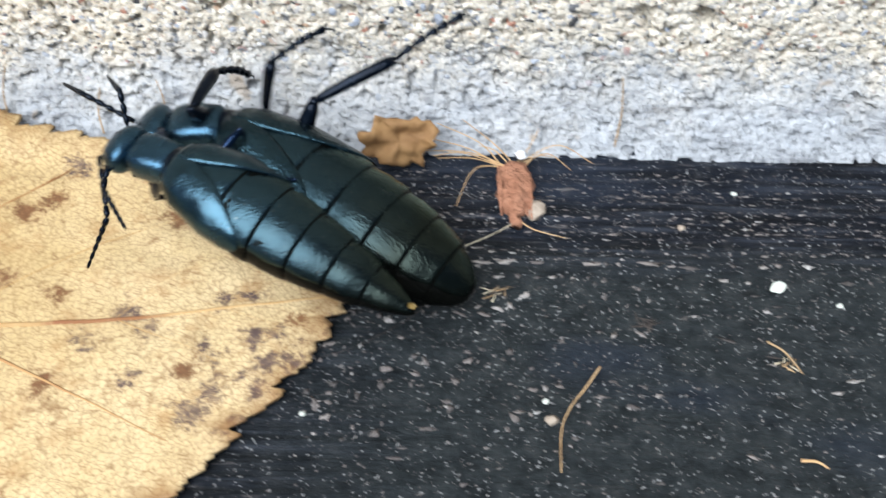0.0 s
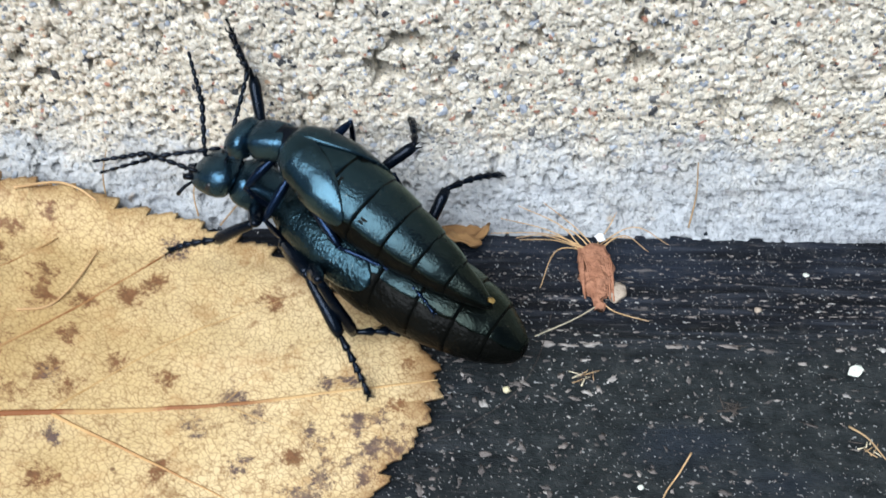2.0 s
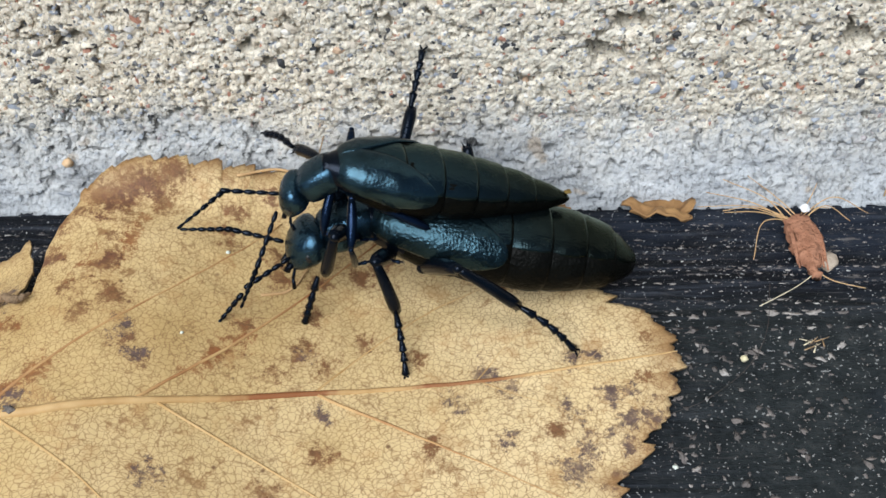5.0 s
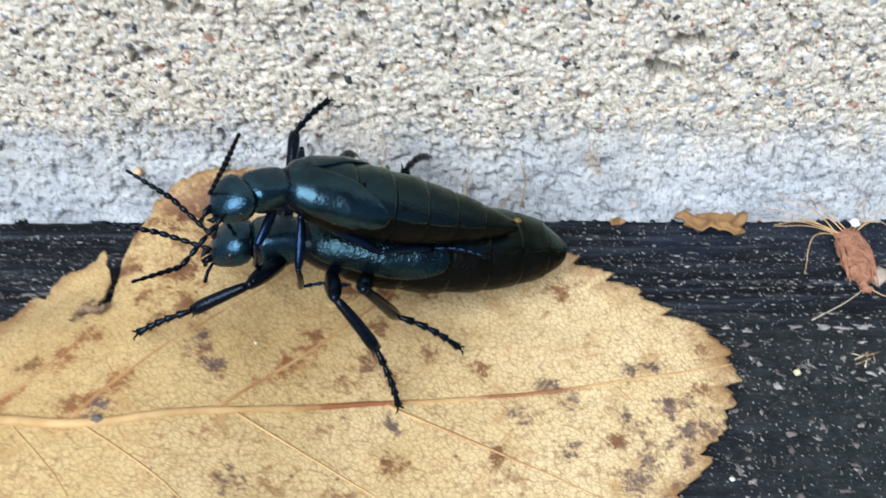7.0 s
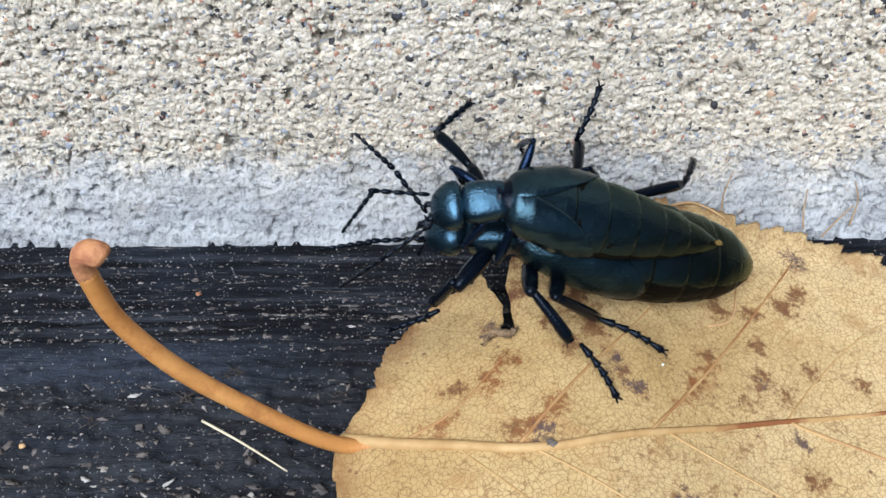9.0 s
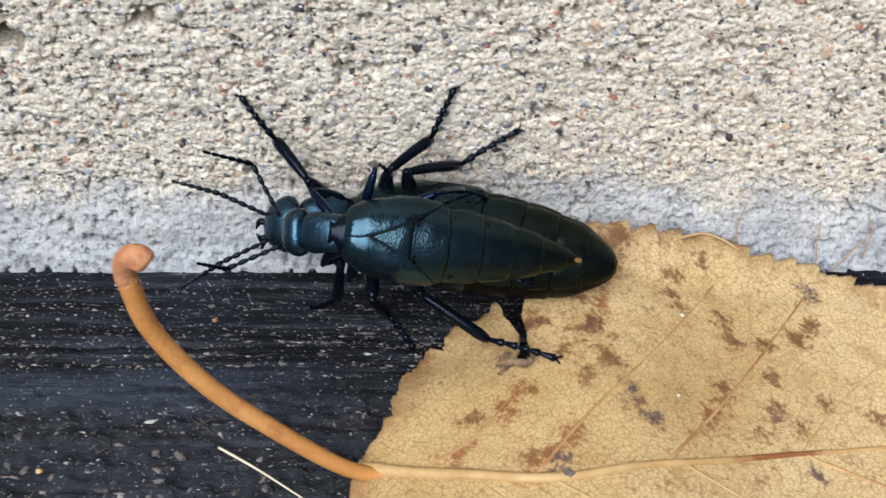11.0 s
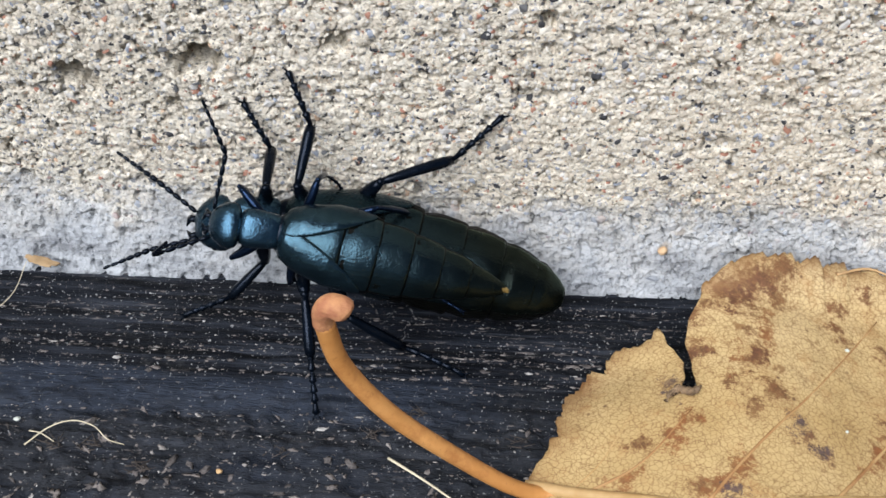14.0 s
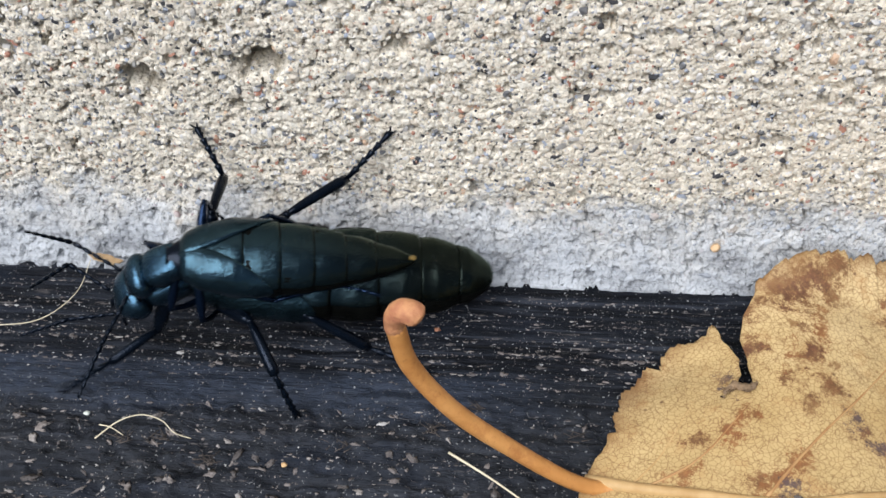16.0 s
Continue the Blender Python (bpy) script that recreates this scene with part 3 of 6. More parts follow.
# ---- the board on which they walk ----
def board_height(X, Y):
    """Relief of the board's top in mm: grain along it, calm where the stain has worn off, broken up where the wood is scoured."""
    Zh = 0.16 * value_noise(X * 0.03, Y, 1.3, 21) + 0.10 * value_noise(X * 0.05, Y, 0.6, 22) + 0.12 * value_noise(X, Y, 9.0, 23)
    Zh += 0.10 * value_noise(X * 0.4, Y, 1.0, 24) - 0.25 * smoothstep(0.55, 0.85, value_noise(X * 0.12, Y, 0.9, 25))
    Zh *= 1 - 0.7 * smoothstep(-22, -5, X) * smoothstep(-14, -19, Y)
    broken = smoothstep(-16.5, -20.5, Y + 1.5 * value_noise(X, Y, 7.0, 27)) * smoothstep(-55, -70, X)
    Zh += broken * (0.30 * value_noise(X, Y, 1.5, 28) + 0.26 * value_noise(X * 1.3, Y, 0.7, 29) - 0.5 * smoothstep(0.4, 0.8, value_noise(X * 0.6, Y, 1.1, 30)))
    return Zh - 0.1


def build_board():
    xs = np.concatenate([np.linspace(-900, -160, 14), np.arange(-150, 52, 0.4), np.linspace(60, 800, 14)])
    ys = np.concatenate([[-141.0, -140.0], np.linspace(-138, -46, 14), np.arange(-44, 2, 0.22)])
    X, Y = np.meshgrid(xs, ys, indexing="ij")
    Zh = board_height(X, Y)
    Zh[:, 0] = -44
    Zh[:, 1] = -1.2
    v = np.stack([X, Y, Zh], -1).reshape(-1, 3) * MM
    me = grid_mesh("board", v, grid_faces(len(xs), len(ys))[:, ::-1], WOOD)
    board = tagged(new("timber_board", me), "black-stained weathered timber board along the wall foot", "board", kind="structure")
    # pale mineral flecks left in the worn grain, in rows along it
    rng = np.random.RandomState(5)
    base = blob(3, (1, 1, 1), 0.5, 2)
    bv = np.array([q[:] for q in base[0]])
    bf = np.array(base[1])
    V = []
    lines = [-6.2, -6.9, -8.4, -9.1, -9.9, -11.2, -12.1, -13.2, -14.8, -15.9, -17.2] + [-6.5 - 32 * rng.rand() for k in range(14)]
    for row, y0 in enumerate(lines):
        big = 1.0 if y0 in (-14.8, -15.9, -13.2) else 0.55
        x = -150.0
        while x < 50:
            # runs of dashes with bare stretches between them
            run = x + rng.exponential(22)
            while x < run and x < 50:
                x += rng.exponential(0.75)
                ln = (0.08 + 0.62 * rng.rand() ** 3) * big
                if x > -20 and (y0 < -17.5 and rng.rand() < 0.85 or big == 1.0):
                    continue
                if x < -20:
                    ln = min(ln, 0.45)
                V.append((x, y0 + 0.12 * rng.randn(), ln, min(ln * rng.uniform(0.15, 0.5) + 0.03, 0.10 if big < 1 else 0.33), 0))
                x += ln
            x += rng.exponential(7)
    # two rows of worn blotches, and thin dashes nearer the wall
    for y0, step, longest, wide in ((-17.6, 1.5, 2.1, 0.34), (-19.2, 1.9, 1.2, 0.22), (-13.9, 0.7, 1.1, 0.11), (-14.7, 1.6, 0.8, 0.10), (-12.3, 1.3, 0.9, 0.09), (-16.3, 2.6, 0.7, 0.14)):
        x = -16.0
        while x < 50:
            x += rng.exponential(step) + 0.15
            ln = 0.25 + (longest - 0.25) * rng.rand() ** 1.5
            V.append((x + ln * 0.5, y0 + 0.14 * rng.randn(), ln * 0.5, wide * rng.uniform(0.45, 1.0), rng.uniform(-0.12, 0.12)))
            x += ln
    for k in range(280):
        r = 0.07 + 0.30 * rng.rand() ** 3
        V.append((-13 + 27 * rng.rand() ** 1.6, -19.5 - 16 * rng.rand(), r * rng.uniform(1.0, 1.8), r * rng.uniform(0.5, 1.0), rng.rand() * 3))
    for k in range(7500):
        r = 0.03 + 0.08 * rng.rand() ** 5
        V.append((rng.uniform(-150, 50), rng.uniform(-44, -5), r * rng.uniform(0.8, 1.6), r, rng.rand() * 3))
    for k in range(560):
        r = 0.10 + 0.52 * rng.rand() ** 2.6
        V.append((rng.uniform(-150, -62), -20.0 - 15 * rng.rand() ** 0.8, r * rng.uniform(0.9, 1.7), r * rng.uniform(0.35, 0.8), rng.uniform(-1.2, 1.2)))
    for k in range(60):
        r = 0.10 + 0.28 * rng.rand() ** 2
        V.append((rng.uniform(-12, 50), -17 - 24 * rng.rand(), r * rng.uniform(1.0, 2.4), r * 0.5, rng.uniform(-0.5, 0.5)))
    out = []
    rest = board_height(np.array([q[0] for q in V]), np.array([q[1] for q in V]))
    for (x, y, a, b, r), z in zip(V, rest):
        k = bv * (0.85 + 0.55 * rng.uniform(-1, 1, (len(bv), 1))) * np.array([a, b, 0.07])
        c, s = math.cos(r), math.sin(r)
        out.append(np.stack([k[:, 0] * c - k[:, 1] * s + x, k[:, 0] * s + k[:, 1] * c + y, k[:, 2] + z + 0.01], -1))
    n = len(out)
    faces = (bf[None] + (np.arange(n) * len(bv))[:, None, None]).reshape(-1, 3)
    fl = part("mineral_flecks", grid_mesh("flecks", np.concatenate(out) * MM, faces, FLECK), board, "pale mineral flecks and dust in the worn wood grain")
    fl["kind"] = "stuff"


build_board()

ground_me = mesh_of("ground", [(-60, -60, -0.046), (60, -60, -0.046), (60, 60, -0.046), (-60, 60, -0.046)], [(0, 1, 2, 3)], SOIL, False)
tagged(new("ground", ground_me), "dark bare soil in front of the wall", "ground", kind="structure")


# ---- the fallen leaf ----
# distance of the margin from the leaf's middle, every twelve degrees
MARGIN = [36.4, 40.3, 36.6, 34.0, 32.0, 29.8, 27.6, 27.0, 26.4, 26.0, 25.5, 25.0, 27.2, 28.3, 28.2, 30.2, 29.7, 28.9, 27.6, 26.6, 25.9, 25.5, 25.3, 25.1, 25.6, 26.0, 27.2, 28.6, 30.1, 32.4]
MIDDLE = (-50.0, -30.0)


def leaf_height(x, y):
    """Height of the dry leaf over the board, in mm: it arches up towards its stalk and leans on the wall's foot."""
    x, y = np.asarray(x, float), np.asarray(y, float)
    spread = np.where(x > -61, 14.0, 17 - 8 * smoothstep(-24, -15, y))
    z = 0.7 + 5.3 * np.exp(-((x + 61) / spread) ** 2) + 2.6 * smoothstep(-9, -4, y) * (0.35 + 0.65 * smoothstep(-34, -46, x))
    return z + 0.12 * value_noise(x, y, 5.0, 41) + 0.10 * value_noise(x, y, 2.0, 42)


def build_leaf():
    leaf = tagged(new("fallen_leaf"), "curled dry ochre leaf with toothed edge and brown spots", "leaf")
    leaf.matrix_basis = Matrix.Translation(LEAF_PIVOT)
    off = np.array(LEAF_PIVOT) / MM
    rng = np.random.RandomState(9)
    nt, nr = 1100, 52
    th = np.arange(nt) * 2 * math.pi / nt
    m = np.array(MARGIN)
    u = th / (2 * math.pi) * len(m)
    i = np.floor(u).astype(int)
    f = u - i
    a, b, c, d = m[(i - 1) % 30], m[i % 30], m[(i + 1) % 30], m[(i + 2) % 30]
    R = 0.5 * (2 * b + (c - a) * f + (2 * a - 5 * b + 4 * c - d) * f * f + (3 * b - a - 3 * c + d) * f ** 3)
    # teeth: uneven, leaning towards the tip, none close to the stalk
    step = R * 2 * math.pi / nt
    upper = th < math.pi
    s = np.cumsum(step)
    lean = np.where(upper, -1, 1)
    ph = s / 3.1 + 0.35 * value_noise(s, s * 0, 7.0, 43)
    saw = np.where(lean > 0, ph % 1.0, 1 - ph % 1.0)
    ph2 = s / 1.15
    saw2 = np.where(lean > 0, ph2 % 1.0, 1 - ph2 % 1.0)
    calm = (1 - 0.85 * np.exp(-((th - math.pi) / 0.35) ** 2)) * (1 - 0.85 * smoothstep(1.75, 1.95, th) * (1 - smoothstep(2.30, 2.38, th)))
    R = R - calm * (1.35 * (1 - saw) ** 1.3 * (0.75 + 0.5 * value_noise(s, s * 0 + 3, 3.0, 44)) + 0.35 * (1 - saw2)) + 0.5
    k = (np.linspace(0, 1, nr) ** 0.8)[None, :]
    X = MIDDLE[0] + np.cos(th)[:, None] * R[:, None] * k
    Y = MIDDLE[1] + np.sin(th)[:, None] * R[:, None] * k
    # the torn notch beside the lobe: points in the wedge draw back to its two sides
    t = (Y + 19.6) / 8.0
    left = np.interp(t, (0, 0.42, 0.59, 0.91, 1.4), (-66.1, -65.9, -66.3, -67.1, -68.4)) + 0.3 * value_noise(Y, Y * 0, 0.9, 46)
    right = np.interp(t, (0, 0.06, 0.4, 0.75, 1.06, 1.36), (-65.8, -64.9, -65.0, -65.2, -64.6, -63.2)) + 0.12 * value_noise(Y, Y * 0 + 5, 1.0, 47)
    inside = (t > 0) & (X > left) & (X < right)
    west = inside & (X < 0.5 * (left + right))
    east = inside & ~west
    X = np.where(west, left, np.where(east, right, X))
    Y = np.where(west, np.minimum(Y, -12.2), Y)
    top = leaf_height(X, Y)
    top -= 0.5 * k ** 6 * smoothstep(0.2, 0.8, value_noise(X, Y, 8, 45))
    low = np.stack([X, Y, top - 0.28], -1)
    up = np.stack([X, Y, top], -1)
    idx = np.arange(nt * nr).reshape(nt, nr)
    nxt = np.roll(idx, -1, axis=0)
    quads = np.stack([idx[:, :-1], idx[:, 1:], nxt[:, 1:], nxt[:, :-1]], -1)
    wflat, eflat = west.ravel(), east.ravel()
    q = quads.reshape(-1, 4)
    q = q[~(wflat[q].any(1) & eflat[q].any(1))]
    n = nt * nr
    rim = np.stack([idx[:, -1], idx[:, -1] + n, nxt[:, -1] + n, nxt[:, -1]], -1)
    rim = rim[~(wflat[rim[:, 0]] & eflat[rim[:, 3]] | eflat[rim[:, 0]] & wflat[rim[:, 3]])]
    faces = np.concatenate([q, q[:, ::-1] + n, rim])
    v = (np.concatenate([up.reshape(-1, 3), low.reshape(-1, 3)]) - off) * MM
    blade = grid_mesh("blade", v, faces, LEAF)
    edge = np.broadcast_to(smoothstep(0.90, 1.0, k), X.shape).ravel()
    edge = np.maximum(edge, 0.8 * inside.ravel())
    blade.attributes.new("margin", "FLOAT", "POINT").data.foreach_set("value", np.concatenate([edge, edge]).astype(np.float32))
    part("blade", blade, leaf, "ochre blade with a net of fine veins")

    # a shrivelled roll of the blade at the bottom of the notch
    roll = smooth_line([Vector(p) - Vector(off) for p in ((-68.0, -20.9, 5.3), (-67.4, -20.3, 5.6), (-66.7, -19.8, 5.8), (-66.0, -20.2, 5.9), (-65.3, -20.1, 6.1), (-64.8, -19.6, 6.0))], 6)
    v, f = tube(roll, [0.12 + 0.22 * math.sin(math.pi * i / (len(roll) - 1)) for i in range(len(roll))], 10)
    v = [Vector(p) + Vector((0.26 * noise.noise(Vector(p) * 3.1), 0.26 * noise.noise(Vector(p) * 3.1 + Vector((7, 0, 0))), 0.20 * noise.noise(Vector(p) * 2.3 + Vector((0, 7, 0))))) for p in v]
    part("shrivelled_edge", mesh_of("shrivelled_edge", *scaled((v, f)), plain("greyed_leaf", (0.10, 0.068, 0.045), (0.30, 0.20, 0.115), 1100, 0.8, 0.0008)), leaf, "grey-brown shrivelled roll at the tear")

    def on(x, y, lift=0.05):
        return Vector((x, y, float(leaf_height(x, y)) + lift)) - Vector(off)

    mid = smooth_line([(-80, -28.1, 0), (-74, -29.6, 0), (-64, -31.4, 0), (-55, -29.8, 0), (-42, -26.9, 0), (-28, -25.2, 0), (-14, -22.9, 0), (-10.8, -22.3, 0)], 14)
    pts = [on(p.x, p.y, -0.04) for p in mid]
    rad = [0.52 * (1 - i / len(pts)) ** 1.15 + 0.06 for i in range(len(pts))]
    part("midrib", mesh_of("midrib", *scaled(tube(pts, rad, 8)), MIDRIB), leaf, "pale tan midrib with russet stretches")

    # side veins: where they leave the midrib, and the way they run
    upper = [([(-76.6, -29.2), (-73.7, -26.4), (-69.9, -20.3)], 0.24, 0),
             ([(-75.3, -29.4), (-70.5, -26.9), (-65.8, -21.8)], 0.28, 1),
             ([(-65.6, -30.8), (-61.4, -26.1), (-54.3, -18.7), (-45.4, -8.2)], 0.3, 1),
             ([(-54.9, -29.8), (-47.6, -22.2), (-38.2, -11.3), (-35.5, -8.0)], 0.3, 1),
             ([(-41.5, -26.8), (-37.2, -22.2), (-31.3, -17.2), (-23.4, -12.9)], 0.27, 0),
             ([(-28.1, -25.1), (-24.7, -20.8), (-20.3, -18.0), (-17.0, -16.5)], 0.13, 0),
             ([(-19.0, -23.6), (-16.0, -20.6), (-13.5, -19.0)], 0.09, 0)]
    lower = [([(-71.0, -30.2), (-64.0, -38.0), (-60.5, -47.0)], 0.26, 0),
             ([(-65.0, -31.2), (-56.0, -37.6), (-48.0, -46.0)], 0.32, 0),
             ([(-53.0, -29.6), (-42.0, -35.4), (-32.0, -42.0)], 0.32, 0),
             ([(-41.1, -26.9), (-34.4, -30.0), (-28.8, -32.7), (-22.0, -36.2)], 0.28, 1),
             ([(-28.0, -25.2), (-22.0, -27.8), (-16.0, -31.0)], 0.14, 0),
             ([(-20.0, -23.9), (-15.0, -25.8), (-12.0, -27.4)], 0.09, 0)]
    for way, rad0, rusty in upper + lower:
        line = [(p.x, p.y) for p in smooth_line([(x, y, 0) for x, y in way], 8)]
        inside = []
        for x, y in line:
            g = math.atan2(y - MIDDLE[1], x - MIDDLE[0]) % (2 * math.pi)
            if math.hypot(x - MIDDLE[0], y - MIDDLE[1]) < R[int(g / (2 * math.pi) * nt) % nt] - 1.0:
                inside.append((x, y))
            else:
                break
        if len(inside) < 4:
            continue
        vp = [on(x, y, -0.02) for x, y in inside]
        vr = [(0.6 if rusty else 0.42) * rad0 * (1 - 0.75 * i / len(vp)) for i in range(len(vp))]
        part("side_vein", mesh_of("side_vein", *scaled(tube(vp, vr, 6)), RUST_VEIN if rusty else VEIN), leaf)

    root = Vector((-78.5, -28.8, 2.2))
    stalk = smooth_line([Vector(p) - root for p in ((-76.5, -28.8, 2.5), (-78.8, -28.9, 2.3), (-81.8, -29.3, 4.1), (-86.7, -29.3, 8.3), (-91.3, -29.3, 13.0), (-94.7, -29.3, 18.5), (-95.8, -29.4, 23.4))], 10)
    rad = [0.62 + 0.14 * min(1, i / 40) for i in range(len(stalk))]
    st = part("stalk", mesh_of("stalk", *scaled(tube(stalk, rad, 14)), STALK), leaf, "orange curved leaf stalk")
    st.matrix_basis = Matrix.Translation((root - Vector(off)) * MM)
    end = smooth_line([Vector(p) - root for p in ((-95.7, -29.4, 22.4), (-95.8, -29.4, 23.5), (-95.7, -29.5, 24.5), (-95.2, -29.7, 25.3), (-94.5, -29.9, 25.4), (-94.0, -30.0, 25.0))], 6)
    rad = [0.60 + 0.19 * smoothstep(0, 5, i) + 0.15 * smoothstep(6, 22, i) - 0.25 * smoothstep(27, 30, i) for i in range(len(end))]
    part("stalk_end", mesh_of("stalk_end", *scaled(tube(end, rad, 14)), STALK_END), st, "swollen hooked end with a reddish scar")
    return leaf, st


fallen_leaf, leaf_stalk = build_leaf()


# ---- small litter ----
def fibre(name, points, r, mat, label, category, steps=8):
    line = smooth_line(points, steps)
    c = line[0].copy()
    rad = [r * (1 - 0.45 * i / len(line)) for i in range(len(line))]
    return thing(name, mesh_of(name, *scaled(tube([p - c for p in line], rad, 6)), mat), label, category, at=Matrix.Translation(c * MM))


def build_litter():
    # rusty root clump with its fibres
    clump = tagged(new("root_clump"), "rusty brown root clump with loose pale fibres on the board", "root")
    clump.matrix_basis = Matrix.Translation(Vector((3.6, -10.0, 0.3)) * MM)
    rng = random.Random(3)
    st = []
    for k in range(30):
        t = k / 29
        w = 0.26 + 1.22 * smoothstep(-0.25, 0.2, t) * (1 - smoothstep(0.45, 0.95, t) * 0.92)
        st.append((3.4 - 7.6 * t, 0.35 * t - 0.25, 0.45, w, 0.35 + 0.5 * w, 0.4, 2.0))
    v, f = rings(st, 28)
    v = [Vector((-y + 0.5 * noise.noise(Vector((x * 0.8, 0, 3))), x, z)) for x, y, z in v]
    v = [p + Vector((0.5 * noise.noise(p * 1.7), 0.4 * noise.noise(p * 1.7 + Vector((9, 0, 0))), 0.30 * noise.noise(p * 1.9 + Vector((0, 9, 0))))) for p in v]
    part("root_core", mesh_of("root_core", *scaled((v, f)), ROOT), clump)
    for k in range(30):
        a = rng.uniform(-0.35, 0.35)
        x = rng.uniform(-1.4, 1.2)
        p = [(x, 3.4, 0.7), (x * 1.0 + math.sin(a), 0.5, 1.3), (x * 0.8 + 1.6 * math.sin(a), -3.2 + rng.random(), 0.4)]
        part("root_thread", mesh_of("root_thread", *scaled(tube(smooth_line(p, 5), [0.09] * 11, 5)), ROOT), clump)
    ends = [((-9.5, 4.6, 1.2), (-4, 4.6, 1.2)), ((-8.6, 5.6, 2.2), (-4, 4.9, 1.4)), ((-7.0, 6.3, 3.2), (-3, 5.0, 2.0)), ((-4.6, 6.6, 3.4), (-1.6, 5.0, 1.8)), ((7.4, 4.2, 0.5), (4.0, 5.6, 1.4)), ((3.8, 5.0, 0.5), (2.2, 4.6, 0.9)),
            ((-5.2, -1.5, 0.2), (-3.3, 2.8, 0.9)), ((-6.8, 4.2, 0.8), (-3.5, 4.0, 1.0)), ((2.4, 6.4, 2.6), (1.6, 5.2, 1.6)), ((-7.2, 3.8, 1.4), (-4.4, 4.0, 1.6)), ((4.2, -5.2, 0.2), (1.6, -4.4, 0.3)), ((5.4, 3.4, 0.3), (3.0, 4.4, 1.4)), ((-3.0, 5.6, 1.2), (-1.6, 4.4, 1.6))]
    for e, m in ends:
        p = [(rng.uniform(-0.8, 0.8), 3.0 if e[1] > -4 else -3.6, 0.6), m, e]
        line = smooth_line(p, 8)
        part("root_fibre", mesh_of("root_fibre", *scaled(tube(line, [0.068 * (1 - 0.5 * i / len(line)) for i in range(len(line))], 5)), FIBRE), clump, "pale tan fibre")
    line = smooth_line([(0.2, -3.4, 0.5), (-2.4, -5.2, 0.3), (-6.0, -7.2, 0.2)], 8)
    part("root_fibre", mesh_of("root_fibre", *scaled(tube(line, [0.045] * len(line), 5)), STRAW), clump, "thin bleached fibre")

    thing("fluff_ball", mesh_of("fluff_ball", *scaled(blob(7, (0.42, 0.34, 0.32), 0.9, 3)), FLUFF), "small white tuft of fluff on the root fibres", "fluff", at=Matrix.Translation(Vector((4.3, -6.2, 2.0)) * MM))
    thing("pebble", mesh_of("pebble", *scaled(blob(4, (0.75, 1.15, 0.65), 0.35, 3)), STONE), "small buff pebble beside the root clump", "pebble", at=pose(0.0054, -0.0118, 0.0005, 0, 0, -25))
    thing("seed_grain", mesh_of("seed_grain", *scaled(blob(9, (0.36, 0.3, 0.28), 0.5, 2)), SEED), "pale yellow grain of grit on the board", "grit", at=Matrix.Translation(Vector((-5.1, -22.9, 0.3)) * MM))

    def flake(name, size, mat, at, label, category, seed):
        thing(name, mesh_of(name, *scaled(blob(seed, size, 0.9, 1)), mat, False), label, category, at=at)

    flake("paint_chip", (0.75, 0.55, 0.1), CHIP, pose(0.0249, -0.0203, 0.0003, 8, 0, 20), "pale greenish white flake of paint", "paint chip", 12)
    for x, y, r, mat, lab in ((4.9, -31.9, 0.26, CHIP, "tiny white speck of grit"), (-12.9, -33.3, 0.24, CHIP, "tiny white speck of grit"), (18.0, -13.3, 0.35, STONE, "small brown speck of grit"), (-93.9, -10.6, 0.3, ROOT, "small reddish speck of grit"),
                              (5.2, -33.6, 0.5, STONE, "small brown crumb of soil"), (23.5, -8.8, 0.3, CHIP, "tiny white speck of grit"), (29.5, -22.0, 0.3, CHIP, "tiny white speck of grit"), (-106.7, -26.9, 0.3, FIBRE, "small tan crumb of wood"),
                              (-126.0, -22.5, 0.3, CHIP, "tiny white speck of grit")):
        thing("grit_speck", mesh_of("grit_speck", *scaled(blob(x, (r, r * 0.8, r * 0.6), 0.5, 2)), mat), lab, "grit", group="grit on the board", at=Matrix.Translation(Vector((x, y, r * 0.4)) * MM))
    thing("wall_pebble", mesh_of("wall_pebble", *scaled(blob(5, (0.5, 0.4, 0.45), 0.4, 2)), plain("peach_stone", (0.55, 0.36, 0.20), (0.66, 0.46, 0.28), 900)), "small peach pebble stuck on the wall foot", "pebble", at=Matrix.Translation(Vector((-66.0, -1.9, 4.6)) * MM))

    # scraps of orange leaf against the wall foot
    def scrap(seed, at, size, mat, label):
        v, f = [], []
        nt, nr = 40, 5
        for j in range(nr + 1):
            for i in range(nt):
                a = 2 * math.pi * i / nt
                r = (1 + 0.5 * noise.noise(Vector((math.cos(a) * 1.7, math.sin(a) * 1.7, seed))) + 0.22 * noise.noise(Vector((math.cos(a) * 6, math.sin(a) * 6, seed)))) * j / nr
                x, y = size[0] * r * math.cos(a), size[1] * r * math.sin(a)
                v.append((x, y, 0.95 * noise.noise(Vector((x * 0.8, y * 0.8, seed + 5))) + 0.10 * x * x / size[0]))
        for j in range(nr):
            for i in range(nt):
                a, b = j * nt + i, j * nt + (i + 1) % nt
                f.append((a, b, b + nt, a + nt))
        n = len(v)
        v += [(x, y, z - 0.2) for x, y, z in v]
        f += [tuple(q + n for q in reversed(g)) for g in f]
        f += [(nr * nt + i, nr * nt + (i + 1) % nt, n + nr * nt + (i + 1) % nt, n + nr * nt + i) for i in range(nt)]
        return thing("leaf_scrap", mesh_of("leaf_scrap", *scaled((v, f)), mat), label, "leaf scrap", at=at)

    RUST = plain("russet_scrap", (0.18, 0.09, 0.036), (0.36, 0.21, 0.088), 350, 0.7)
